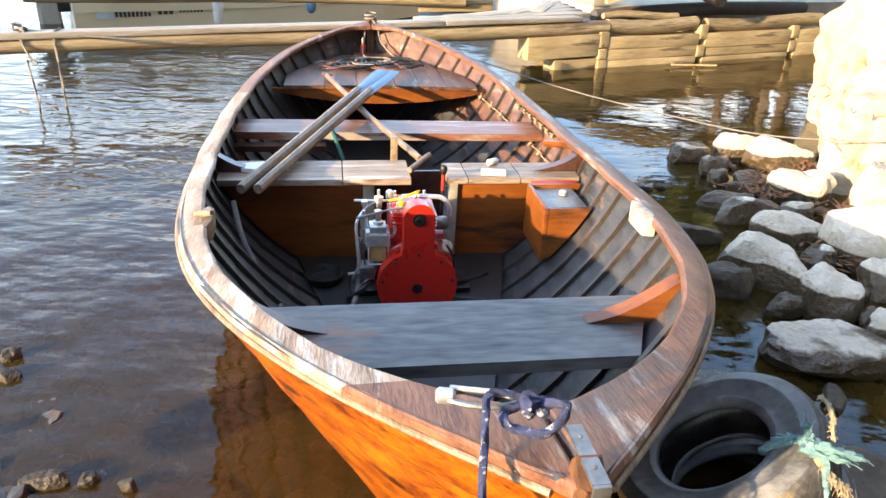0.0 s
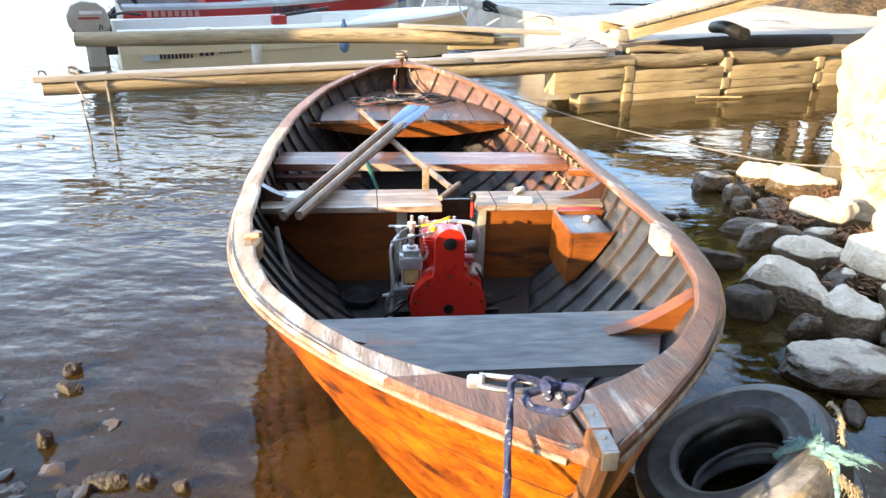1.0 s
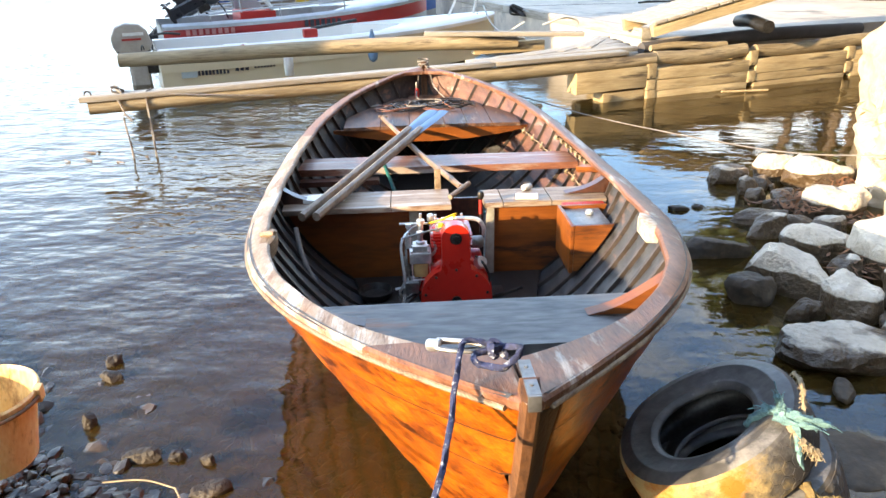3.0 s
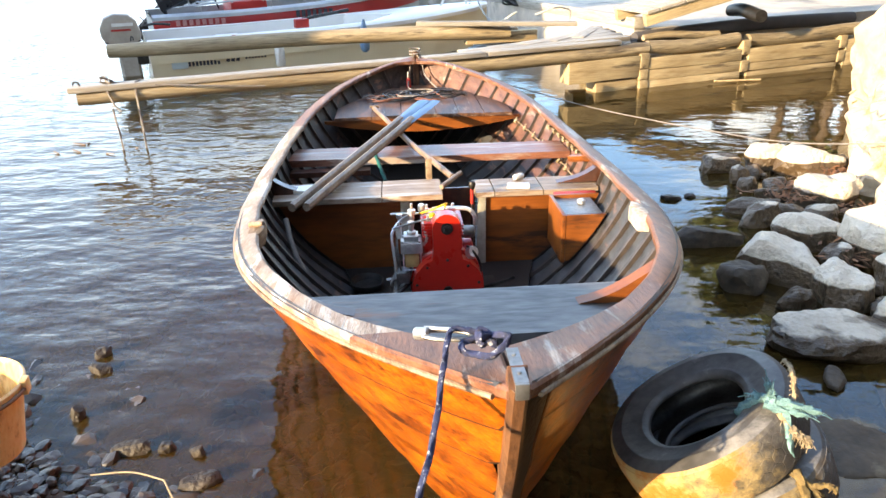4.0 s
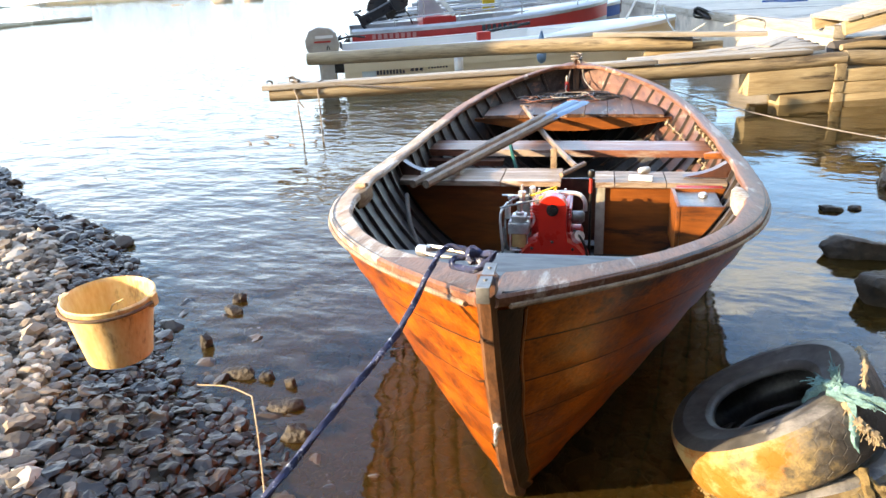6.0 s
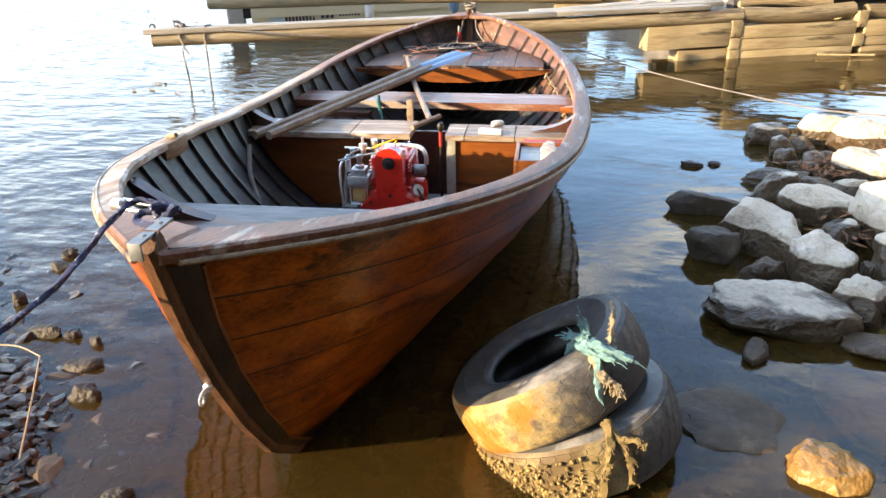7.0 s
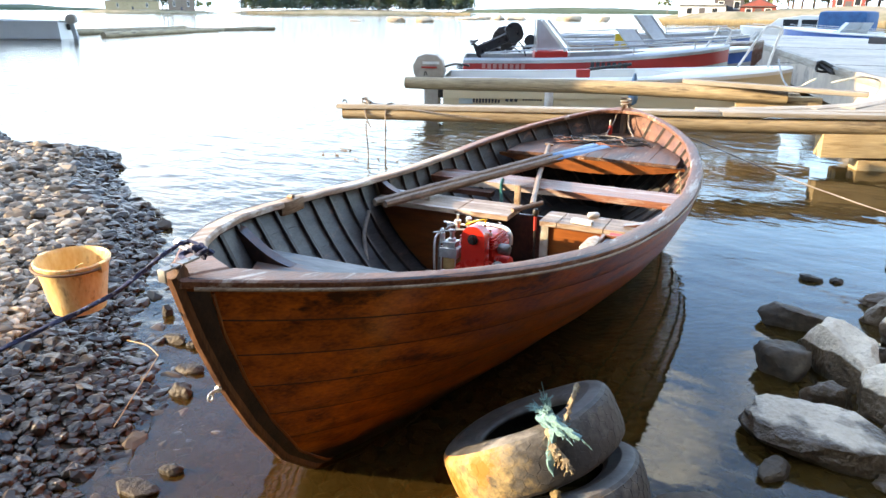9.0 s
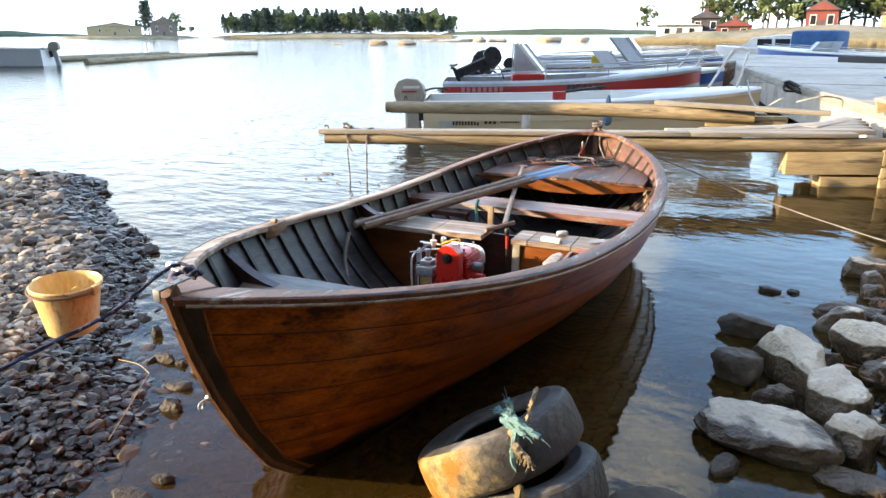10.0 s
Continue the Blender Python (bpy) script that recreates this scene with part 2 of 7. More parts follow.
OCHRE = mat("ochre_stone", (0.34, 0.185, 0.055), (0.18, 0.095, 0.028), 0.36, scale=7, bump=0.9, dist=0.03, c3=(0.42, 0.28, 0.11), spots=0.12)
SLAB = mat("grey_brown_slab", (0.095, 0.068, 0.042), (0.042, 0.030, 0.019), 0.7, scale=6, bump=0.8, dist=0.02, c3=(0.17, 0.13, 0.08), spots=0.08)
WETROCK = mat("wet_dark_rock", (0.075, 0.062, 0.048), (0.03, 0.025, 0.02), 0.35, scale=5, bump=0.7, dist=0.02, rand=0.2)
BANKROCK = mat("pale_bank_rock", (0.52, 0.43, 0.31), (0.31, 0.24, 0.155), 0.85, scale=2.4, bump=1.0, dist=0.05, c3=(0.30, 0.17, 0.07), spots=0.16, contrast=0.4)
TIMBER = mat("sunlit_square_timber", (0.50, 0.40, 0.235), (0.26, 0.185, 0.095), 0.75, scale=1.6, stretch=(0.7, 8, 8), bump=0.7, dist=0.02, c3=(0.09, 0.065, 0.04), spots=0.2, rand=0.2, contrast=0.35)
LOGWOOD = mat("weathered_log", (0.44, 0.35, 0.215), (0.16, 0.118, 0.068), 0.75, scale=1.5, stretch=(0.7, 7, 7), bump=0.7, dist=0.02, c3=(0.10, 0.075, 0.05), spots=0.2, rand=0.18, contrast=0.35)
DECKBOARD = mat("bleached_deck_board", (0.40, 0.37, 0.32), (0.20, 0.17, 0.13), 0.75, scale=2.0, stretch=(0.7, 9, 9), bump=0.5, rand=0.2, contrast=0.35, c3=(0.13, 0.11, 0.09), spots=0.12)
PIERTOP = mat("grey_concrete_pier", (0.60, 0.53, 0.44), (0.38, 0.335, 0.28), 0.85, scale=0.8, bump=0.4, c3=(0.20, 0.19, 0.175), spots=0.15, detail=9)
GELBEIGE = mat("beige_gelcoat", (0.68, 0.58, 0.38), (0.58, 0.48, 0.30), 0.35, scale=0.8, bump=0.02, contrast=0.6)
GELWHITE = mat("white_gelcoat", (0.78, 0.77, 0.73), (0.68, 0.67, 0.63), 0.32, scale=1.2, bump=0.02, contrast=0.6)
GELRED = mat("red_gelcoat", (0.52, 0.035, 0.03), (0.42, 0.025, 0.022), 0.35, scale=1.0, bump=0.02)
GELBLUE = mat("blue_gelcoat", (0.03, 0.12, 0.42), (0.02, 0.08, 0.30), 0.35, scale=1.0, bump=0.02)
ALUMINIUM = mat("aluminium_hull", (0.50, 0.50, 0.49), (0.38, 0.38, 0.37), 0.4, 0.6, scale=2, bump=0.05)
BLACKCOWL = mat("black_cowl", (0.025, 0.027, 0.032), (0.015, 0.016, 0.02), 0.3, scale=4, bump=0.03)
BEIGECOWL = mat("beige_cowl", (0.42, 0.37, 0.30), (0.34, 0.29, 0.23), 0.4, scale=4, bump=0.03)
BLUECLOTH = mat("blue_canvas", (0.035, 0.13, 0.30), (0.02, 0.08, 0.2), 0.8, scale=3, bump=0.4)
BUCKETPLASTIC = mat("stained_cream_plastic", (0.86, 0.66, 0.33), (0.72, 0.45, 0.16), 0.45, scale=5, stretch=(3, 3, 1), bump=0.12, c3=(0.34, 0.16, 0.05), spots=0.15, trans=0.3)
BROWNHANDLE = mat("rusty_bail", (0.22, 0.13, 0.07), (0.12, 0.07, 0.04), 0.7, scale=20)
DRYSTALK = mat("dry_stalk", (0.48, 0.36, 0.20), (0.34, 0.24, 0.12), 0.8, scale=20)
WHITEPAINT = mat("white_paint", (0.78, 0.77, 0.72), (0.62, 0.6, 0.55), 0.5, scale=8, bump=0.1)
INKDARK = mat("dark_ink", (0.04, 0.04, 0.05), (0.03, 0.03, 0.035), 0.5, scale=8, bump=0.0)
YELLOW = mat("yellow_plastic", (0.75, 0.5, 0.03), (0.6, 0.4, 0.02), 0.4, scale=8)
FALURED = mat("red_house_paint", (0.26, 0.065, 0.048), (0.19, 0.045, 0.034), 0.8, scale=1.0)
ROOFDARK = mat("dark_roof", (0.10, 0.09, 0.09), (0.06, 0.055, 0.055), 0.8, scale=1.0)
GLASSDARK = mat("dark_window_glass", (0.03, 0.035, 0.04), (0.02, 0.022, 0.025), 0.08, scale=2, bump=0.0)
BARK = mat("bark", (0.26, 0.20, 0.15), (0.14, 0.10, 0.075), 0.9, scale=2, bump=0.6)
# lightened and blued: haze over the island is put into this green
PINELEAF = mat("pine_foliage", (0.11, 0.15, 0.105), (0.07, 0.105, 0.07), 0.8, scale=0.4, rand=0.25)
BIRCHLEAF = mat("birch_foliage", (0.16, 0.19, 0.07), (0.10, 0.13, 0.045), 0.8, scale=0.4, rand=0.2)
GLASSBOWL = mat("amber_glass_bowl", (0.55, 0.40, 0.16), (0.35, 0.24, 0.09), 0.15, scale=8, bump=0.0, coat=0.5)
REEDS = mat("dry_reeds", (0.30, 0.24, 0.13), (0.19, 0.145, 0.075), 0.9, scale=0.5, stretch=(1, 1, 0.3))


def ground_material():
    m = bpy.data.materials.new("stony_ground")
    m.use_nodes = True
    n, l = m.node_tree.nodes, m.node_tree.links
    p = n["Principled BSDF"]
    t = n.new("ShaderNodeTexCoord")
    v = n.new("ShaderNodeTexVoronoi")
    v.inputs["Scale"].default_value = 13
    a = n.new("ShaderNodeTexNoise")
    a.inputs["Scale"].default_value, a.inputs["Detail"].default_value = 3.0, 8
    for q in (v, a):
        l.new(t.outputs["Object"], q.inputs["Vector"])
    r = n.new("ShaderNodeValToRGB")
    r.color_ramp.elements[0].color, r.color_ramp.elements[1].color = (0.03, 0.020, 0.011, 1), (0.13, 0.085, 0.040, 1)
    r.color_ramp.elements[0].position, r.color_ramp.elements[1].position = 0.35, 0.7
    l.new(a.outputs["Fac"], r.inputs["Fac"])
    hs = n.new("ShaderNodeMix")
    hs.data_type, hs.blend_type = "RGBA", "MULTIPLY"
    hs.inputs[0].default_value = 0.6
    l.new(r.outputs["Color"], hs.inputs[6])
    bw = n.new("ShaderNodeRGBToBW")
    l.new(v.outputs["Color"], bw.inputs[0])
    l.new(bw.outputs[0], hs.inputs[7])
    l.new(hs.outputs[2], p.inputs["Base Color"])
    p.inputs["Roughness"].default_value = 0.8
    b = n.new("ShaderNodeBump")
    b.inputs["Strength"].default_value, b.inputs["Distance"].default_value = 0.9, 0.04
    b.invert = True
    l.new(v.outputs["Distance"], b.inputs["Height"])
    l.new(b.outputs["Normal"], p.inputs["Normal"])
    return m


def water_material():
    m = bpy.data.materials.new("brown_lake_water")
    m.use_nodes = True
    n, l = m.node_tree.nodes, m.node_tree.links
    n.remove(n["Principled BSDF"])
    out = n["Material Output"]
    tr = n.new("ShaderNodeBsdfTransparent")
    tr.inputs["Color"].default_value = (0.58, 0.44, 0.22, 1)
    gl = n.new("ShaderNodeBsdfGlossy")
    gl.inputs["Roughness"].default_value = 0.03
    fr = n.new("ShaderNodeFresnel")
    fr.inputs["IOR"].default_value = 1.45
    mx = n.new("ShaderNodeMixShader")
    t = n.new("ShaderNodeTexCoord")
    hs = []
    for sc, st, rz in ((2.6, (1.0, 1.6, 1), 0.35), (7.5, (0.8, 1.7, 1), -0.25), (0.35, (1, 1, 1), 0)):
        q = n.new("ShaderNodeMapping")
        q.inputs["Scale"].default_value, q.inputs["Rotation"].default_value = st, (0, 0, rz)
        w = n.new("ShaderNodeTexNoise")
        w.inputs["Scale"].default_value, w.inputs["Detail"].default_value = sc, 2.5
        l.new(t.outputs["Object"], q.inputs["Vector"])
        l.new(q.outputs["Vector"], w.inputs["Vector"])
        hs.append(w)
    # ripples die down in the lee of shore, hull and stones
    dot = n.new("ShaderNodeVectorMath")
    dot.operation = "DOT_PRODUCT"
    dot.inputs[1].default_value = (-0.6, 0.06, 0)
    l.new(t.outputs["Object"], dot.inputs[0])
    lee = n.new("ShaderNodeMapRange")
    lee.interpolation_type = "SMOOTHSTEP"
    lee.inputs[1].default_value, lee.inputs[2].default_value = -0.1, 1.05
    lee.inputs[3].default_value, lee.inputs[4].default_value = 0.20, 1.0
    l.new(dot.outputs["Value"], lee.inputs[0])
    sm = n.new("ShaderNodeMath")
    sm.operation = "MULTIPLY_ADD"
    sm.inputs[1].default_value = 0.27
    l.new(hs[1].outputs["Fac"], sm.inputs[0])
    l.new(hs[0].outputs["Fac"], sm.inputs[2])
    pw = n.new("ShaderNodeMath")
    pw.operation = "MULTIPLY"
    l.new(sm.outputs[0], pw.inputs[0])
    l.new(lee.outputs[0], pw.inputs[1])
    b = n.new("ShaderNodeBump")
    b.inputs["Strength"].default_value, b.inputs["Distance"].default_value = 1.0, 0.026
    l.new(pw.outputs[0], b.inputs["Height"])
    for q in (gl, fr):
        l.new(b.outputs["Normal"], q.inputs["Normal"])
    l.new(fr.outputs[0], mx.inputs[0])
    # a little brown turbidity in the water itself
    tb = n.new("ShaderNodeBsdfDiffuse")
    tb.inputs["Color"].default_value = (0.15, 0.090, 0.022, 1)
    mt = n.new("ShaderNodeMixShader")
    mt.inputs[0].default_value = 0.22
    l.new(tr.outputs[0], mt.inputs[1])
    l.new(tb.outputs[0], mt.inputs[2])
    l.new(mt.outputs[0], mx.inputs[1])
    l.new(gl.outputs[0], mx.inputs[2])
    l.new(mx.outputs[0], out.inputs["Surface"])
    return m


# ---- mesh helpers ----
def finish(bm, material, name, smooth=40):
    me = bpy.data.meshes.new(name)
    if smooth:
        bmesh.ops.recalc_face_normals(bm, faces=bm.faces)
    bm.to_mesh(me)
    bm.free()
    for q in material if isinstance(material, (list, tuple)) else (material,):
        me.materials.append(q)
    if smooth:
        me.shade_smooth()
        me.set_sharp_from_angle(angle=radians(smooth))
    return me


def part(name, bm, material, parent, label="", smooth=40):
    ob = new(name, finish(bm, material, name, smooth))
    ob.parent = parent
    return tagged(ob, label)


def thing(name, m, label, category, group="", kind=""):
    ob = new(name)
    ob.empty_display_size = 0.1
    ob.matrix_world = m
    return tagged(ob, label, category, group, kind)


def solo(name, bm, material, m, label, category, group="", kind="", smooth=40):
    ob = new(name, finish(bm, material, name, smooth))
    ob.matrix_world = m
    return tagged(ob, label, category, group, kind)


def box(bm, x0, x1, y0, y1, z0, z1, m=None, bevel=0.004):
    r = bmesh.ops.create_cube(bm, size=1, matrix=Matrix.LocRotScale(((x0 + x1) / 2, (y0 + y1) / 2, (z0 + z1) / 2), None, (x1 - x0, y1 - y0, z1 - z0)))
    vs = r["verts"]
    if bevel:
        es = list({e for v in vs for e in v.link_edges})
        vs = bmesh.ops.bevel(bm, geom=es, offset=bevel, segments=2, affect="EDGES", profile=0.6)["verts"]
        vs = list({v for v in vs if v.is_valid})
    if m is not None:
        bmesh.ops.transform(bm, matrix=m, verts=vs)
    return vs


def newbox(*a, **k):
    bm = bmesh.new()
    box(bm, *a, **k)
    return bm


def smooth_path(pts, steps=6):
    """Catmull-Rom through the points."""
    pts = [Vector(q) for q in pts]
    if len(pts) < 3:
        return pts
    ext = [2 * pts[0] - pts[1], *pts, 2 * pts[-1] - pts[-2]]
    out = []
    for a, b, c, d in zip(ext, ext[1:], ext[2:], ext[3:]):
        for k in range(steps):
            s = k / steps
            out.append(0.5 * (2 * b + (c - a) * s + (2 * a - 5 * b + 4 * c - d) * s * s + (3 * b - a - 3 * c + d) * s ** 3))
    return out + [pts[-1]]


def tube(bm, pts, radius, seg=8, caps=True, flat=1.0, strand=0.0, up=(0, 0, 1)):
    """A round or flattened bar along points; strand twists its outline like laid rope."""
    pts = [Vector(q) for q in pts]
    rad = radius if callable(radius) else (lambda s: radius)
    rings = []
    for i, q in enumerate(pts):
        d = (pts[min(i + 1, len(pts) - 1)] - pts[max(i - 1, 0)]).normalized()
        ref = Vector(up) if abs(d.dot(Vector(up))) < 0.97 else Vector((1, 0, 0))
        a = d.cross(ref).normalized()
        b = a.cross(d).normalized()
        s = i / max(1, len(pts) - 1)
        ring = []
        for k in range(seg):
            w = 2 * math.pi * k / seg
            rr = rad(s) * (1 + strand * math.sin(3 * w + i * 1.1))
            ring.append(bm.verts.new(q + a * math.cos(w) * rr + b * math.sin(w) * rr * flat))
        rings.append(ring)
    for ra, rb in zip(rings, rings[1:]):
        for k in range(seg):
            bm.faces.new((ra[k], ra[(k + 1) % seg], rb[(k + 1) % seg], rb[k]))
    if caps:
        bm.faces.new(rings[0][::-1])
        bm.faces.new(rings[-1])
    return bm


def newtube(*a, **k):
    return tube(bmesh.new(), *a, **k)


def lathe(bm, profile, seg=24, m=None, closed=False):
    """Turns (radius, height) pairs round z."""
    rings = []
    for r, z in profile:
        ring = [bm.verts.new((r * math.cos(2 * math.pi * k / seg), r * math.sin(2 * math.pi * k / seg), z)) for k in range(seg)]
        rings.append(ring)
    pairs = list(zip(rings, rings[1:])) + ([(rings[-1], rings[0])] if closed else [])
    for ra, rb in pairs:
        for k in range(seg):
            bm.faces.new((ra[k], ra[(k + 1) % seg], rb[(k + 1) % seg], rb[k]))
    if not closed:
        bm.faces.new(rings[0][::-1])
        bm.faces.new(rings[-1])
    if m is not None:
        bmesh.ops.transform(bm, matrix=m, verts=[v for ring in rings for v in ring])
    return bm


def newlathe(*a, **k):
    return lathe(bmesh.new(), *a, **k)


def prism(bm, outline, h0, h1, m=None):
    """An upright slab over an outline of (x, y)."""
    lo = [bm.verts.new((x, y, h0)) for x, y in outline]
    hi = [bm.verts.new((x, y, h1)) for x, y in outline]
    n = len(lo)
    bm.faces.new(lo[::-1])
    bm.faces.new(hi)
    for k in range(n):
        bm.faces.new((lo[k], lo[(k + 1) % n], hi[(k + 1) % n], hi[k]))
    if m is not None:
        bmesh.ops.transform(bm, matrix=m, verts=lo + hi)
    return bm


def newprism(*a, **k):
    return prism(bmesh.new(), *a, **k)


def bevelled(bm, off=0.004, ang=35):
    es = [e for e in bm.edges if len(e.link_faces) == 2 and e.calc_face_angle(0) > radians(ang)]
    bmesh.ops.bevel(bm, geom=es, offset=off, segments=2, affect="EDGES", profile=0.6)
    return bm


def cspline(k, v, u):
    k, v = np.asarray(k, float), np.asarray(v, float)
    n, h = len(k), np.diff(k)
    A, r = np.eye(n), np.zeros(n)
    for i in range(1, n - 1):
        A[i, i - 1], A[i, i], A[i, i + 1] = h[i - 1], 2 * (h[i - 1] + h[i]), h[i]
        r[i] = 6 * ((v[i + 1] - v[i]) / h[i] - (v[i] - v[i - 1]) / h[i - 1])
    M = np.linalg.solve(A, r)
    i = int(np.clip(np.searchsorted(k, u) - 1, 0, n - 2))
    d = u - k[i]
    return float(v[i] + d * ((v[i + 1] - v[i]) / h[i] - h[i] * (2 * M[i] + M[i + 1]) / 6) + d ** 2 * M[i] / 2 + d ** 3 * (M[i + 1] - M[i]) / (6 * h[i]))


# ---- the ground, one sheet of shore and lake bed ----
# the bulge east of the pier is added to carry unseen trees
SHORE = [(-400, 60), (-40, 9), (-12, 4.6), (-6.6, 3.35), (-5.85, 3.55), (-5.2, 3.68), (-4.55, 3.32), (-3.43, 2.72), (-2.85, 2.55), (-2.2, 2.17), (-1.62, 1.73), (-1.18, 1.37), (-0.86, 1.23), (-0.57, 1.03), (-0.46, 0.90), (-0.40, 0.76), (-0.30, 0.55), (-0.2, 0.42), (0.3, 0.15), (1.0, 0.1),
         (1.8, 0.3), (2.5, 1.0), (2.7, 2.2), (2.75, 3.6), (3.0, 5.0), (3.9, 6.4), (4.7, 7.9), (5.1, 9.2), (6.6, 10.6), (8.2, 12.8), (6.4, 15.5), (6.2, 19.5), (9, 23), (16, 26), (60, 40), (400, 120)]
SP = np.array(SHORE, float)


def shore_distance(x, y):
    """Metres inland of the shoreline; in the water: minus."""
    x, y = np.asarray(x, float), np.asarray(y, float)
    best, sign = np.full(x.shape, 1e9), np.ones(x.shape)
    for (ax, ay), (bx, by) in zip(SP[:-1], SP[1:]):
        dx, dy = bx - ax, by - ay
        s = np.clip(((x - ax) * dx + (y - ay) * dy) / (dx * dx + dy * dy), 0, 1)
        d = np.hypot(x - ax - s * dx, y - ay - s * dy)
        side = np.where(dx * (y - ay) - dy * (x - ax) > 0, -1.0, 1.0)
        near = d < best - 1e-9
        best, sign = np.where(near, d, best), np.where(near, side, sign)
    return best * sign


def ground_height(x, y):
    d = shore_distance(x, y)
    land, lake = np.clip(d, 0, 400), np.clip(d, -400, 0)
    z = 0.17 * (1 - np.exp(-land * 1.8)) + 0.5 * (1 - np.exp(-land * 0.12)) - 2.6 * (1 - np.exp(lake * 0.11))
    # an unseen rise east, south and west, added to block skylight from the hull
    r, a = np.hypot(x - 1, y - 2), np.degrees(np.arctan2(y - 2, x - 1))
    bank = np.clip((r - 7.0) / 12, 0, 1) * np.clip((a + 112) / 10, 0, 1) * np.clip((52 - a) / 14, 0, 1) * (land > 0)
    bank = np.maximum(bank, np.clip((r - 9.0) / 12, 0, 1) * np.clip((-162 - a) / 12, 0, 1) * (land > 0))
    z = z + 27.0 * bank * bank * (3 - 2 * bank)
    # a steep bank added at the gangway's head, to cut bright sky from the water's reflection
    z = z + 1.9 * (1 - np.exp(-land * 2.2)) * np.clip((x - 3.4) / 1.0, 0, 1) * np.clip((y - 5.2) / 1.2, 0, 1) * np.clip((24 - y) / 3, 0, 1)
    return z + 0.02 * np.sin(x * 3.1 + y * 1.7) * np.exp(-np.abs(d)) - 0.015


g = np.linspace(-1, 1, 221)
gx = 0.0 + 5.5 * g + 3994 * np.sign(g) * np.abs(g) ** 9
gy = 3.0 + 6.5 * g + 3993 * np.sign(g) * np.abs(g) ** 9
GX, GY = np.meshgrid(gx, gy)
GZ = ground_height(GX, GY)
N = len(g)
me = bpy.data.meshes.new("ground")
idx = np.arange(N * N).reshape(N, N)
quads = np.stack([idx[:-1, :-1], idx[:-1, 1:], idx[1:, 1:], idx[1:, :-1]], -1).reshape(-1, 4)
me.from_pydata(np.stack([GX, GY, GZ], -1).reshape(-1, 3).tolist(), [], quads.tolist())
me.materials.append(ground_material())
me.shade_smooth()
tagged(new("ground", me), "dark stony lake shore and brown lake bed", "ground", kind="structure")

# ---- the boat's lines: x to starboard, y from bow to stern, z up from the water ----
LOA = 5.287
UK = [q * LOA for q in (0, .05, .12, .22, .35, .5, .65, .78, .9, .97, 1.0)]
BK = [.018, .258, .519, .719, .824, .872, .852, .745, .494, .200, .036]
ZK = [.833, .779, .719, .641, .557, .490, .478, .511, .566, .611, .627]
KEEL_U = [0.0, 0.06, 0.13, 0.22, 0.34, 0.50, 0.75, 1.3, 2.2, 3.2, 4.3, 4.85, 5.08, 5.2, 5.26, 5.287]
KEEL_Z = [.86, .66, .49, .32, .14, 0.0, -.10, -.17, -.21, -.22, -.19, -.13, -.02, .15, .40, .63]
BOAT = pose(0.325, 0.636, 0, 0.1, 0.15, 9.75)


def sheer(u):
    return cspline(UK, ZK, u)


def breadth(u):
    return max(0.02, cspline(UK, BK, u))


def keel(u):
    return float(np.interp(u, KEEL_U, KEEL_Z))


def fullness(u):
    return float(np.interp(u, [0, .5, 1.1, 1.9, 2.45, 3.0, 4.0, 4.7, 5.287], [0, .05, .24, .62, .82, .88, .6, .2, 0]))


def section(u, s, off=0.0):
    """A point of the planking: s from the keel (0) to the sheer (1), moved inwards by off."""
    def raw(q):
        m, b, zk, zs = fullness(u), breadth(u), keel(u), sheer(u)
        zk = min(zk, zs - 0.02)
        v = b * ((1 - m) * q ** 0.95 + m * math.sin(math.pi * q / 2) ** 0.9)
        z = zk + (zs - zk) * ((1 - m) * q ** 1.05 + m * (1 - math.cos(math.pi * q / 2)) ** 0.85)
        return v, z
    v, z = raw(s)
    if off:
        a, b = raw(max(0.0, s - 0.02)), raw(min(1.0, s + 0.02))
        tv, tz = b[0] - a[0], b[1] - a[1]
        k = math.hypot(tv, tz) or 1
        v, z = max(0.004, v - off * tz / k), z + off * tv / k
    return v, z


def hull_v(u, z, off=0.02):
    """Half breadth inside the planking at a height."""
    lo, hi = 0.0, 1.0
    for _ in range(24):
        mid = (lo + hi) / 2
        if section(u, mid, off)[1] < z:
            lo = mid
        else:
            hi = mid
    return section(u, lo, off)[0]


# ---- water, with the hull's opening left free ----
def waterline():
    us = np.linspace(0.53, 5.05, 40)
    right = [(hull_v(u, 0.0, 0.008), u) for u in us]
    loop = [(0.0, 0.505)] + right + [(0.0, 5.09)] + [(-v, u) for v, u in right[::-1]]
    return [BOAT @ Vector((v, u, 0)) for v, u in loop]


loop = waterline()
cx, cy = sum(q.x for q in loop) / len(loop), sum(q.y for q in loop) / len(loop)
bm = bmesh.new()
rings = []
for k in range(16):
    f = [1, 1.05, 1.15, 1.35, 1.7, 2.4, 4, 7, 12, 22, 40, 90, 200, 450, 900, 1800][k]
    w = min(1, k / 7)
    ring = []
    for i, q in enumerate(loop):
        a = math.atan2(q.y - cy, q.x - cx)
        rr = math.hypot(q.x - cx, q.y - cy) * (1 - w) + 2.2 * w
        ring.append(bm.verts.new((cx + math.cos(a) * rr * f, cy + math.sin(a) * rr * f, 0)))
    rings.append(ring)
for ra, rb in zip(rings, rings[1:]):
    for k in range(len(ra)):
        bm.faces.new((ra[k], ra[(k + 1) % len(ra)], rb[(k + 1) % len(ra)], rb[k]))
for f in bm.faces:
    f.normal_update()
    if f.normal.z < 0:
        f.normal_flip()
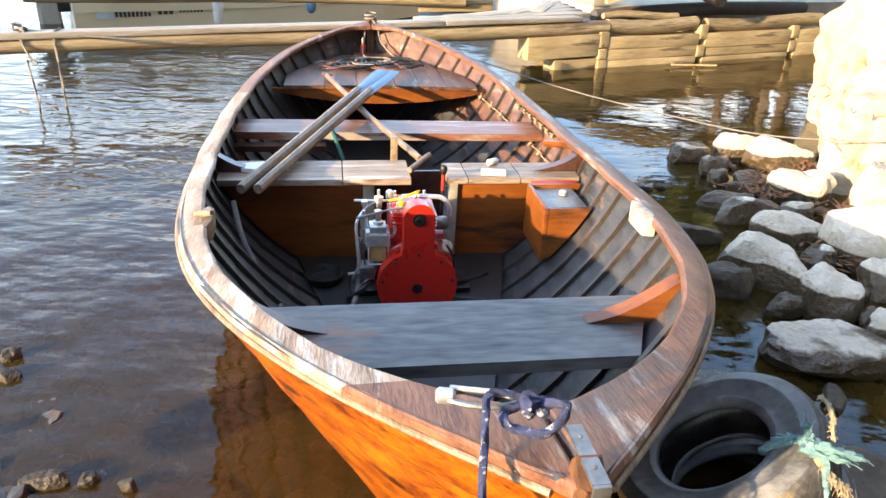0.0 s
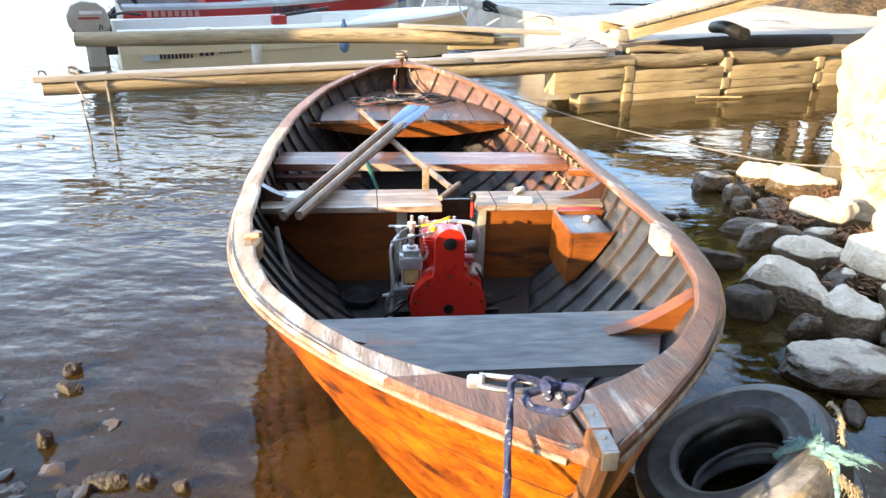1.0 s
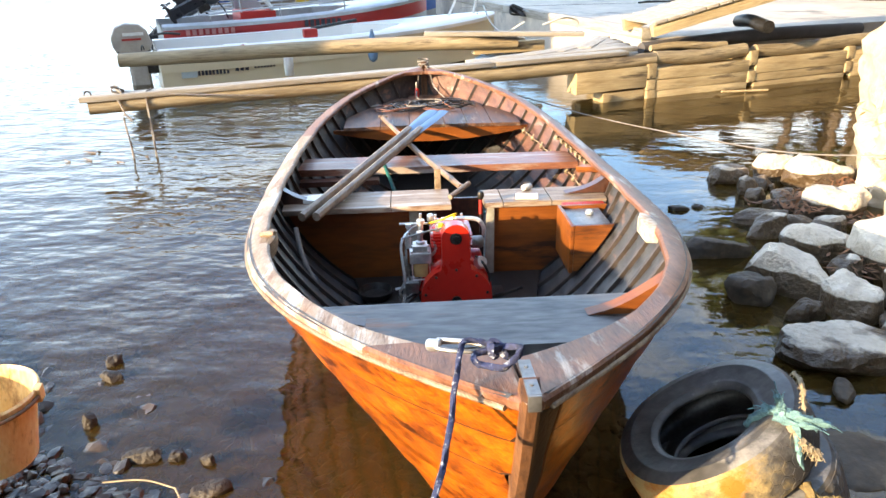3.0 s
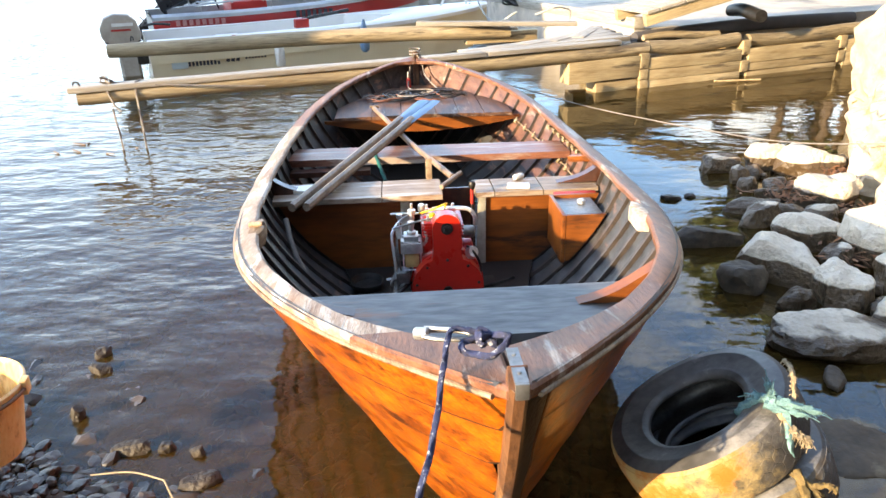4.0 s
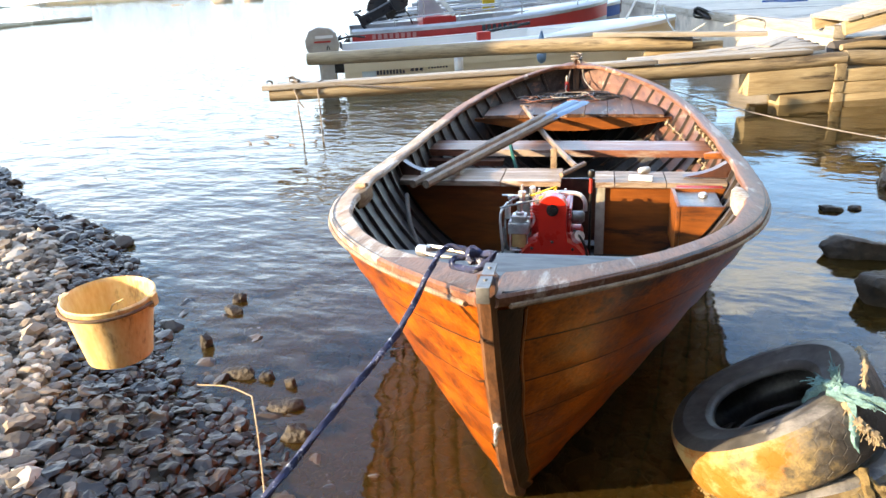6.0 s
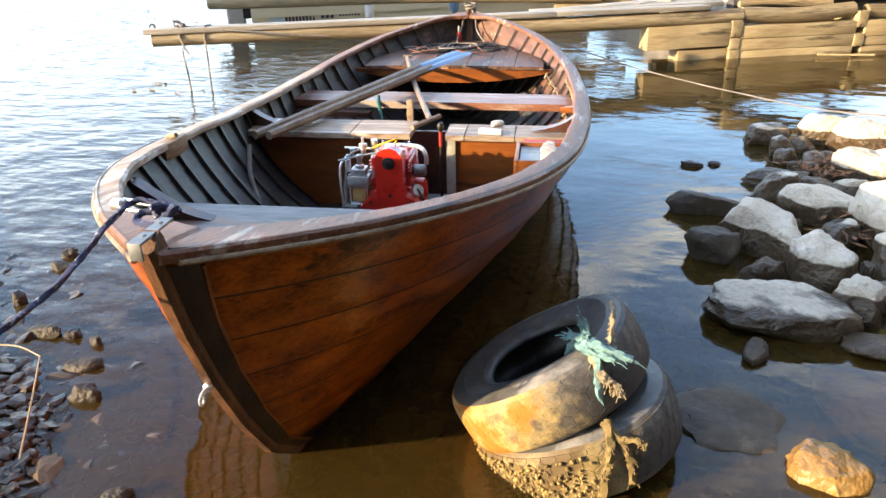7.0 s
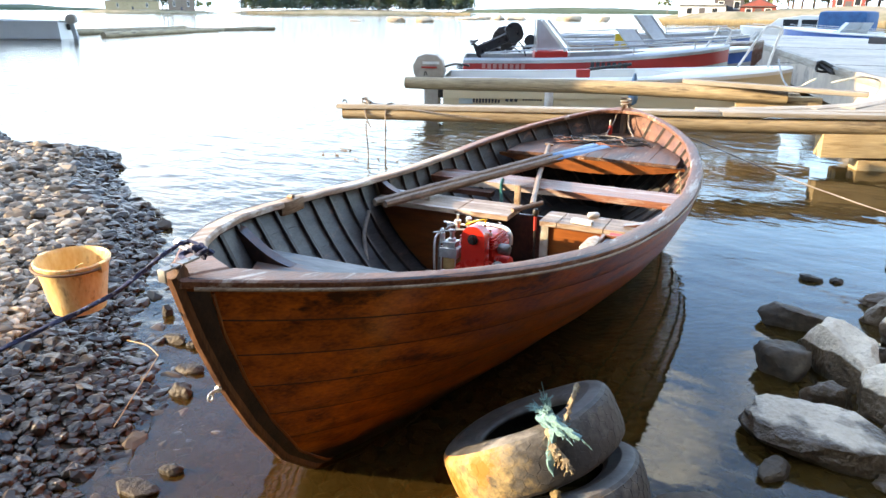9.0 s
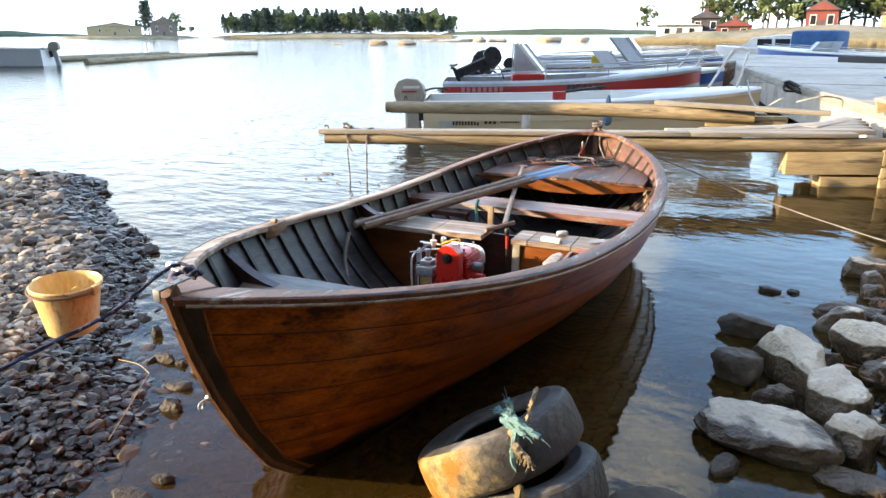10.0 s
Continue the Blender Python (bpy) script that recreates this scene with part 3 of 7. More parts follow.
solo("water", bm, water_material(), Matrix(), "rippled brown lake water reflecting blue sky and clouds", "water", kind="structure", smooth=0)

# ---- the wooden boat ----
boat = thing("wooden_rowing_boat", BOAT, "old double-ended wooden boat with varnished orange planking, moored ashore", "boat")
STRAKES = 8
SB = [0.0, 0.10, 0.22, 0.35, 0.48, 0.61, 0.74, 0.87, 1.0]


def bound(k, u):
    """Where seam k lies on the section at u: near the bow the seams run parallel to the sheer and end on the stem."""
    if k == 0 or k == STRAKES:
        return SB[k]
    w = min(1.0, max(0.0, (u - 0.5) / 1.6))
    w = w * w * (3 - 2 * w)
    target = sheer(u) - (1 - k / STRAKES) * 0.86
    lo, hi = 0.0, 1.0
    if section(u, 0.0)[1] >= target:
        hi = 0.0
    for _ in range(16):
        mid = (lo + hi) / 2
        if section(u, mid)[1] < target:
            lo = mid
        else:
            hi = mid
    return (1 - w) * lo + w * SB[k]


def strake(k, side):
    bm = bmesh.new()
    us = [0.02 + (LOA - 0.04) * (0.5 - 0.5 * math.cos(math.pi * i / 60)) for i in range(61)]
    rows = []
    for u in us:
        row = []
        s0, s1 = bound(k, u), bound(k + 1, u)
        if s1 < 0.006:
            continue
        for f in (0, 0.055, 0.35, 0.7, 1):
            low = max(0.0, s0 - (0.010 if k else 0))
            s = min(1.0, low + (s1 - low) * f)
            lap = 0.0085 * (1 - f) - (0.003 if f == 0 else 0)
            row.append((section(u, s, -lap), section(u, s, 0.016 - 0.004 * f)))
        rows.append([([bm.verts.new((side * o[0], u, o[1])) for o, _ in row]), ([bm.verts.new((side * i[0], u, i[1])) for _, i in row])])
    for (oa, ia), (ob, ib) in zip(rows, rows[1:]):
        for j in range(4):
            bm.faces.new((oa[j], oa[j + 1], ob[j + 1], ob[j])).material_index = 0 if j or not k else 2
            bm.faces.new((ia[j], ib[j], ib[j + 1], ia[j + 1])).material_index = 3 if side > 0 and k > 4 and ia[j].co.y > 2.42 else 1
        bm.faces.new((oa[0], ob[0], ib[0], ia[0])).material_index = 1
        bm.faces.new((oa[4], ia[4], ib[4], ob[4])).material_index = 1
    part("strake", bm, [VARNISH, TARRED, SEAM, REDLINING], boat, smooth=50)


for side in (-1, 1):
    for k in range(STRAKES):
        strake(k, side)


def rail_width(u):
    b = breadth(u)
    if u < 0.2:
        w = 0.0
    else:
        w = min(b - 0.074, 0.30 * ((u - 0.2) / 0.22) ** 0.75)
    if u > LOA - 0.16:
        w = 0.0
    return b - w


def rail(side):
    bm = bmesh.new()
    us = [0.0 + LOA * (0.5 - 0.5 * math.cos(math.pi * i / 90)) for i in range(91)]
    rows = []
    for u in us:
        b, z, w = breadth(u) + 0.002, sheer(u), rail_width(u) + 0.002
        wob = 0.003 * math.sin(u * 9.0 + side) + 0.002 * math.sin(u * 23)
        o, i = b + wob * 0.5, max(0.003, b - w + wob)
        z0 = z + 0.004
        prof = [(o - 0.004, z0 - 0.024), (o, z0 - 0.018), (o, z0 - 0.006), (o - 0.008, z0), (i + 0.008, z0 + 0.003), (i, z0 - 0.004), (i, z0 - 0.020), (i + 0.004, z0 - 0.024)]
        rows.append([bm.verts.new((side * v, u, zz)) for v, zz in prof])
    for a, b in zip(rows, rows[1:]):
        for j in range(8):
            bm.faces.new((a[j], a[(j + 1) % 8], b[(j + 1) % 8], b[j])).material_index = 1 if side < 0 and 0.30 < a[0].co.y < 3.4 else 0
    bm.faces.new(rows[0])
    bm.faces.new(rows[-1][::-1])
    part("gunwale_rail", bm, [RAILWOOD, BLEACHED], boat, "worn reddish-brown gunwale rail" if side > 0 else "bleached grey-brown gunwale rail, sunlight painted into its paleness")


def strip(side):
    pts = []
    for i in range(91):
        u = 0.02 + (LOA - 0.04) * (0.5 - 0.5 * math.cos(math.pi * i / 90))
        pts.append((side * (breadth(u) + 0.004), u, sheer(u) - 0.020))
    part("rubbing_strip", newtube(pts, 0.0062, 8, flat=0.9), RUBWOOD, boat, "pale scraped rubbing strip")


def rib(u, side):
    bm = bmesh.new()
    rows = []
    for j in range(13):
        s = 0.06 + 0.90 * j / 12
        a, b = section(u, s, 0.014), section(u, s, 0.032)
        rows.append([bm.verts.new((side * a[0], u - 0.010, a[1])), bm.verts.new((side * b[0], u - 0.008, b[1])), bm.verts.new((side * b[0], u + 0.008, b[1])), bm.verts.new((side * a[0], u + 0.010, a[1]))])
    for a, b in zip(rows, rows[1:]):
        for j in range(3):
            bm.faces.new((a[j], a[j + 1], b[j + 1], b[j]))
    bm.faces.new(rows[-1])
    part("rib", bm, RIBWOOD, boat)


for side in (-1, 1):
    rail(side)
    strip(side)
    for i in range(26):
        rib(0.50 + 0.18 * i, side)


def post(u0, u1, ext, top, half, name, label):
    """Stem or sternpost: a timber sweeping along the keel line between two stations."""
    bm = bmesh.new()
    n = 34
    us = [u0 + (u1 - u0) * i / (n - 1) for i in range(n)]
    pts = [(u, keel(u)) for u in us]
    pts = [(pts[0][0] + top[0], top[1])] + pts if u1 > u0 else [(pts[0][0] + top[0], top[1])] + pts
    rows = []
    for i, (u, z) in enumerate(pts):
        a, b = pts[max(0, i - 1)], pts[min(len(pts) - 1, i + 1)]
        du, dz = b[0] - a[0], b[1] - a[1]
        k = math.hypot(du, dz) or 1
        nu, nz = dz / k * ext, -du / k * ext
        rows.append([bm.verts.new((s * w, u + q * nu, z + q * nz)) for s, w, q in ((-1, half * 0.55, 1.0), (1, half * 0.55, 1.0), (1, half, 0.55), (1, half, -1.3), (-1, half, -1.3), (-1, half, 0.55))])
    for a, b in zip(rows, rows[1:]):
        for j in range(6):
            bm.faces.new((a[j], a[(j + 1) % 6], b[(j + 1) % 6], b[j]))
    bm.faces.new(rows[0])
    bm.faces.new(rows[-1][::-1])
    return part(name, bm, STEMWOOD, boat, label)


stem = post(0.004, 1.0, 0.020, (-0.004, 0.851), 0.017, "stem", "scuffed dark stem timber")
post(LOA - 0.003, 4.7, -0.034, (0.006, 0.675), 0.026, "sternpost", "dark red sternpost")
bm = bmesh.new()
tube(bm, [(0, u, keel(u) - 0.03) for u in np.linspace(0.9, 4.9, 30)], 0.035, 6)
part("keel", bm, STEMWOOD, boat)


def stem_side(side, wd):
    """The broad flat of the stem against the plank ends."""
    bm = bmesh.new()
    rows = []
    for i in range(30):
        z = 0.80 - 0.84 * i / 29
        u0 = float(np.interp(-z, [-q for q in KEEL_Z[:8]], KEEL_U[:8]))
        row = []
        for du, off in ((0.0, -0.004), (0.12 * wd, -0.011), (0.5 * wd, -0.0125), (0.88 * wd, -0.0125), (0.97 * wd, -0.010), (wd, 0.004)):
            row.append(bm.verts.new((side * max(0.016, hull_v(u0 + du, z, off)), u0 + du, z)))
        rows.append(row)
    for a, b in zip(rows, rows[1:]):
        for j in range(5):
            bm.faces.new((a[j], a[j + 1], b[j + 1], b[j]))
    part("stem_cheek", bm, STEMDARK, boat, "stem cheek over the plank ends, stained and darkened for shade")
    pts = []
    for i in range(30):
        z = 0.79 - 0.80 * i / 29
        u0 = float(np.interp(-z, [-q for q in KEEL_Z[:8]], KEEL_U[:8])) + wd + 0.004
        pts.append((side * hull_v(u0, z, -0.008), u0, z))
    part("stem_bead", newtube(pts, 0.004, 6), PANELWOOD, boat, "thin orange bead along the plank ends")


stem_side(1, 0.030)
# bent metal cap over the stem head
bm = bmesh.new()
prism(bm, [(-0.0115, -0.028), (0.0115, -0.028), (0.0105, 0.078), (-0.0105, 0.078)], 0.862, 0.867)
box(bm, -0.0115, 0.0115, -0.034, -0.028, 0.836, 0.867, bevel=0.002)
for y, z in ((0.0, 0.867), (0.055, 0.867)):
    lathe(bm, [(0.004, 0), (0.004, 0.002), (0.002, 0.003)], 8, pose(0, y, z))
part("stem_cap", bm, STEEL, boat, "bent galvanised plate over the stem head")
# eye bolt low on the stem
bm = bmesh.new()
lathe(bm, [(0.010, 0.0), (0.010, 0.006), (0.005, 0.009), (0.005, 0.03)], 10, pose(0, 0.105, 0.49, 90, 0, 0))
tube(bm, [(0, 0.078 - 0.009 * math.cos(a) - 0.006, 0.481 + 0.011 * math.sin(a)) for a in np.linspace(0, 2 * math.pi, 13)], 0.003, 6)
part("eye_bolt", bm, CHROME, boat, "shiny eye bolt")


# thwarts, knees, bulkhead, benches
def plank_across(u0, u1, z, thick, name, material, label="", v0=None, v1=None, skew=0.0, off=0.022):
    bm = bmesh.new()
    outline = []
    for u, sgn in ((u0, -1), (u1, -1), (u1, 1), (u0, 1)):
        lim = hull_v(u, z - thick / 2, off)
        v = (-lim if v0 is None else max(v0, -lim)) if sgn < 0 else (lim if v1 is None else min(v1, lim))
        outline.append((v, u + skew * v))
    prism(bm, outline, z - thick, z)
    bevelled(bm, 0.004)
    return part(name, bm, material, boat, label)


plank_across(0.70, 0.985, 0.525, 0.035, "bow_thwart", GREYWOOD, "broad grey weathered bow thwart")


def knee(u, z, inner, side, thick=0.045, rise=0.13, label=""):
    bm = bmesh.new()
    outer = hull_v(u, z, 0.036)
    pts = [(inner, z)]
    top = z + rise
    for k in range(1, 9):
        s = k / 8
        pts.append((inner + (hull_v(u, z + rise * s ** 3.2, 0.036) - inner) * min(1, s * 1.0), z + rise * s ** 3.2 + 0.012 * math.sin(math.pi * s)))
    for k in range(6, -1, -1):
        zz = z + rise * k / 6
        pts.append((hull_v(u, zz, 0.012), zz - 0.001))
    prism(bm, pts, -thick / 2, thick / 2)
    bmesh.ops.transform(bm, matrix=Matrix(((side, 0, 0, 0), (0, 0, 1, u), (0, 1, 0, 0), (0, 0, 0, 1))), verts=bm.verts)
    # the starboard bow knee takes the orange wood to paint in its sunlight
    part("knee", bm, PANELWOOD if side > 0 and u < 1 else KNEEWOOD, boat, label)


for side in (-1, 1):
    knee(0.87, 0.526, 0.33, side, 0.045, 0.115, "bow knee coloured orange for the sunlight on it" if side > 0 else "dark bow knee")
    knee(2.35, 0.412, 0.60, side, 0.05, 0.10)
plank_across(1.05, 2.30, 0.02, 0.02, "floorboard", FLOORWOOD, "oily dark engine-well floor")
plank_across(2.5, 4.2, -0.02, 0.02, "floorboard", FLOORWOOD, "dark bottom boards", off=0.03)


def bulkhead(v0, v1, name="bulkhead"):
    bm = bmesh.new()
    vs = np.linspace(v0, v1, 31)
    pts = []
    for v in vs:
        lo = 0.0
        for zz in np.linspace(-0.15, 0.38, 80):
            if hull_v(2.29, zz, 0.030) >= abs(v):
                lo = max(0.0, zz)
                break
        else:
            lo = 0.36
        pts.append((v, lo))
    pts += [(vs[-1], 0.385), (vs[0], 0.385)]
    prism(bm, pts, -0.011, 0.011)
    bmesh.ops.transform(bm, matrix=Matrix(((1, 0, 0, 0), (0, 0, 1, 2.29), (0, 1, 0, 0), (0, 0, 0, 1))), verts=bm.verts)
    part(name, bm, PANELWOOD, boat, "orange-stained plywood engine bulkhead")


bulkhead(-0.80, -0.15)
bulkhead(0.205, 0.80)
part("trim", newbox(-0.185, -0.135, 2.262, 2.276, 0.02, 0.385), GREYTRIM, boat, "grey painted upright trim")
part("trim", newbox(0.190, 0.235, 2.262, 2.276, 0.02, 0.385), GREYTRIM, boat, "grey painted upright trim")
part("engine_well_back", newbox(-0.15, 0.205, 2.47, 2.49, 0.02, 0.36), KNEEWOOD, boat, "dark red-brown board")
for v0, v1 in ((None, -0.275), (-0.270, 0.02)):
    plank_across(2.225, 2.475, 0.412, 0.026, "side_bench", BENCHWOOD, "pale worn bench board", v0, v1)
for v0, v1 in ((0.185, 0.275), (0.280, 0.515), (0.520, None)):
    plank_across(2.255, 2.465, 0.402, 0.026, "side_bench", BENCHWOOD, "pale worn bench board", v0, v1)
plank_across(3.00, 3.25, 0.385, 0.04, "mid_thwart", REDWOOD, "reddish worn midship thwart", skew=-0.02)
plank_across(2.93, 3.00, 0.335, 0.03, "thwart_support", KNEEWOOD, "", None, -0.35)


def aft_deck():
    edges = [-0.62, -0.36, -0.15, -0.02, 0.10, 0.26, 0.44, 0.64]
    for a, b in zip(edges, edges[1:]):
        bm = bmesh.new()
        us = np.linspace(3.95, 5.10, 12)
        left, right = [], []
        for u in us:
            lim = hull_v(u, 0.40, 0.022)
            l, r = max(a + 0.002, -lim), min(b - 0.002, lim)
            if r - l > 0.004:
                left.append((l, u + 0.02 * math.cos(3 * l)))
                right.append((r, u + 0.02 * math.cos(3 * r)))
        if len(left) > 1:
            prism(bm, left + right[::-1], 0.392, 0.415)
            part("deck_board", bevelled(bm, 0.003), mat("aft_deck_boards", (0.18, 0.088, 0.050), (0.050, 0.022, 0.014), 0.5, scale=3, stretch=(8, 1, 8), bump=0.3, c3=(0.34, 0.27, 0.21), spots=0.16, rand=0.35), boat)
    bm = bmesh.new()
    lim = hull_v(3.97, 0.36, 0.02)
    top = [(v, 0.39) for v in np.linspace(lim, -lim, 9)]
    bot = [(v, 0.275 + 0.075 * (v / lim) ** 2 + 0.02) for v in np.linspace(-lim, lim, 13)]
    prism(bm, bot + top, -0.012, 0.012)
    bmesh.ops.transform(bm, matrix=Matrix(((1, 0, 0, 0), (0, 0, 1, 3.985), (0, 1, 0, 0), (0, 0, 0, 1))), verts=bm.verts)
    part("deck_apron", bm, PANELWOOD, boat, "orange-stained curved apron under the aft deck")


aft_deck()
# battery box beside the engine
bm = bmesh.new()
FOOT = next(z for z in np.linspace(0.0, 0.3, 61) if hull_v(1.90, z, 0.034) > 0.556)
box(bm, 0.53, 0.548, 1.90, 2.19, FOOT, 0.40)
for u in (1.908, 2.182):
    zs = np.linspace(FOOT + 0.01, 0.40, 10)
    edge = [(max(0.5492, min(0.77, hull_v(u, z, 0.034))), z) for z in zs]
    prism(bm, [(0.549, FOOT + 0.01)] + edge + [(0.549, 0.40)], -0.008, 0.008, Matrix(((1, 0, 0, 0), (0, 0, 1, u), (0, 1, 0, 0), (0, 0, 0, 1))))
crate = part("side_box", bm, PANELWOOD, boat, "orange-stained wooden box with a metal lid")
part("lid", newbox(0.552, hull_v(2.0, 0.375, 0.036), 1.920, 2.17, 0.375, 0.386), STEEL, crate, "flat galvanised lid")
part("knob", newlathe([(0.014, 0), (0.02, 0.004), (0.02, 0.018), (0.012, 0.024)], 8, pose(0.66, 2.08, 0.386)), CHROME, crate)
part("edge_strip", newbox(0.56, hull_v(2.2, 0.385, 0.036), 2.20, 2.235, 0.385, 0.398), REDPAINT, boat, "red strip")


# rowlocks
def rowlock(u, side, pale):
    """A worn pad let into the rail's inner edge, with a short broken thole."""
    bm = bmesh.new()
    v, z = breadth(u), sheer(u)
    prism(bm, [(-0.034, -0.075), (0.006, -0.085), (0.018, -0.02), (0.012, 0.07), (-0.010, 0.085), (-0.030, 0.04)], -0.045, 0.014, pose(side * (v - 0.082), u, z))
    bevelled(bm, 0.006)
    if side < 0:
        tube(bm, [(-(v - 0.05), u + 0.02, z + 0.014), (-(v - 0.10), u - 0.015, z + 0.032)], lambda s: 0.013 - 0.005 * s, 7)
    part("rowlock_pad", bm, pale, boat, "pale worn rowlock pad" if side > 0 else "grey rowlock pad with a broken thole")


rowlock(1.34, 1, mat("peeling_white_paint", (0.62, 0.58, 0.50), (0.30, 0.20, 0.13), 0.7, scale=9, bump=0.4, contrast=0.3))
rowlock(1.33, -1, RUBWOOD)
# lashings and clips along the starboard quarter
for i in range(9):
    u = 2.84 + 0.18 * i
    v, z = section(u, 0.80, 0.045)
    bm = bmesh.new()
    tube(bm, smooth_path([(v - 0.006, u - 0.02, z + 0.02), (v - 0.022, u, z), (v, u + 0.018, z - 0.018), (v - 0.018, u - 0.01, z + 0.002), (v - 0.002, u + 0.012, z + 0.03)], 4), 0.0055, 6)
    part("lashing", bm, PALEROPE, boat, "small pale cord lashing")
pts = []
for i in range(24):
    u = 2.6 + 1.9 * i / 23
    v, z = section(u, 0.80, 0.046)
    pts.append((v, u, z + 0.004 * math.sin(i * 2.1)))
part("cord", newtube(pts, 0.004, 6), PALEROPE, boat)
# loose chock on the starboard quarter
bm = newbox(-0.10, 0.10, -0.022, 0.022, -0.016, 0.016)
part("cleat", bm, PANELWOOD, boat, "orange wooden cleat").matrix_local = pose(0.80, 2.60, 0.455, 10, -14, -62)


# ---- engine, bolted in the well ----
engine = thing("inboard_engine", BOAT @ pose(0.008, 1.82, 0.0), "red single-cylinder inboard engine with bright metal fittings", "engine")


def engine_parts():
    # belt cover: round flywheel guard below, narrow housing rising to a boss above
    pts = []
    for a in np.linspace(-210, 30, 25):
        pts.append((0.158 * math.cos(radians(a)), 0.125 + 0.158 * math.sin(radians(a))))
    pts = [(x, max(-0.005, z)) for x, z in pts]
    pts += [(0.135, 0.205), (0.100, 0.245), (0.066, 0.262), (0.060, 0.30), (0.060, 0.37)]
    pts += [(0.060 * math.cos(radians(a)), 0.412 + 0.060 * math.sin(radians(a))) for a in np.linspace(0, 180, 13)]
    pts += [(-0.060, 0.37), (-0.060, 0.30), (-0.066, 0.262), (-0.100, 0.245), (-0.135, 0.205)]
    bm = newprism(pts, 0, 0.06)
    bevelled(bm, 0.012, 50)
    bmesh.ops.transform(bm, matrix=Matrix(((1, 0, 0, 0), (0, 0, -1, 0.03), (0, 1, 0, 0), (0, 0, 0, 1))), verts=bm.verts)
    cover = part("belt_cover", bm, ENGINERED, engine, "glossy red belt cover")
    bm = newlathe([(0.158, 0.0), (0.165, 0.01), (0.165, 0.05), (0.15, 0.06)], 36, pose(0, 0.095, 0.125, 90, 0, 0))
    part("flywheel_guard", bm, ENGINERED, engine)
    for a in np.linspace(10, 170, 5).tolist() + [215, 325]:
        part("bolt", newlathe([(0.007, 0), (0.007, 0.006), (0.004, 0.008)], 6, pose(0.138 * math.cos(radians(a)), -0.028, 0.125 + 0.138 * math.sin(radians(a)), 90, 0, 0)), DARKMETAL, engine)
    bm = newlathe([(0.026, 0), (0.026, 0.004), (0.02, 0.006), (0.012, 0.006)], 16, pose(0, -0.031, 0.408, 90, 0, 0))
    for k in range(4):
        box(bm, -0.004, 0.004, -0.018, 0.018, -0.004, 0.010, pose(0, -0.038, 0.408, 90, 0, 0) @ pose(0, 0, 0, 0, 0, 45 * k), 0.001)
    part("crank_hub", bm, DARKMETAL, engine, "dark star-shaped crank hub")
    part("shaft_hole", newlathe([(0.022, 0), (0.022, 0.004), (0.013, 0.004), (0.012, 0.001)], 14, pose(0, -0.030, 0.115, 90, 0, 0)), DARKMETAL, engine)
    bm = newbox(-0.10, 0.075, 0.06, 0.30, 0.03, 0.33, bevel=0.015)
    part("crankcase", bm, ENGINERED, engine)
    bm = newbox(-0.095, 0.07, 0.05, 0.25, 0.30, 0.405, bevel=0.01)
    part("cylinder_head", bm, ENGINERED, engine)
    for v, u in ((-0.075, 0.08), (-0.03, 0.09), (0.045, 0.08), (-0.075, 0.21), (0.045, 0.21)):
        part("head_nut", newlathe([(0.011, 0), (0.011, 0.012), (0.006, 0.014), (0.006, 0.030)], 6, pose(v, u, 0.405)), CHROME, engine)
    part("bracket", newbox(-0.26, 0.24, 0.09, 0.25, 0.0, 0.045, bevel=0.006), DARKMETAL, engine)
    # carburettor and its pipes, to port
    bm = newbox(-0.200, -0.105, 0.02, 0.11, 0.275, 0.325, bevel=0.006)
    box(bm, -0.185, -0.120, 0.03, 0.10, 0.325, 0.355, bevel=0.005)
    lathe(bm, [(0.020, 0), (0.020, 0.012), (0.012, 0.016), (0.012, 0.040), (0.016, 0.044), (0.016, 0.056)], 14, pose(-0.150, 0.065, 0.355))
    for dx, dy in ((-0.190, 0.03), (-0.115, 0.03), (-0.190, 0.10), (-0.115, 0.10)):
        lathe(bm, [(0.007, 0), (0.007, 0.008), (0.004, 0.009)], 6, pose(dx, dy, 0.325))
    carb = part("carburettor", bm, CHROME, engine, "bright metal carburettor")
    part("float_bowl", newbox(-0.185, -0.118, 0.03, 0.10, 0.205, 0.274, bevel=0.012), GLASSBOWL, carb, "amber glass float bowl")
    part("bowl_strap", newtube([(-0.190, 0.025, 0.275), (-0.190, 0.022, 0.20), (-0.113, 0.022, 0.20), (-0.113, 0.025, 0.275)], 0.004, 6), CHROME, carb)
    part("air_pipe", newtube(smooth_path([(-0.10, 0.06, 0.30), (-0.085, 0.05, 0.33), (-0.09, 0.06, 0.37), (-0.10, 0.10, 0.40)], 5), 0.007, 8), CHROME, carb)
    part("drain_pipe", newtube(smooth_path([(-0.15, 0.05, 0.205), (-0.17, 0.03, 0.15), (-0.21, 0.02, 0.12), (-0.24, 0.06, 0.06)], 5), 0.005, 6), STEEL, carb)
    part("petrol_tap", newlathe([(0.012, 0), (0.012, 0.03), (0.018, 0.034), (0.018, 0.046), (0.006, 0.05), (0.006, 0.075)], 10, pose(-0.145, 0.12, 0.40)), CHROME, engine)
    part("grease_cup", newlathe([(0.008, 0), (0.008, 0.02), (0.016, 0.024), (0.016, 0.05), (0.01, 0.056)], 10, pose(-0.10, 0.15, 0.405)), CHROME, engine)
    part("grease_cup", newlathe([(0.008, 0), (0.008, 0.02), (0.013, 0.024), (0.013, 0.04)], 10, pose(-0.20, 0.14, 0.38)), CHROME, engine)
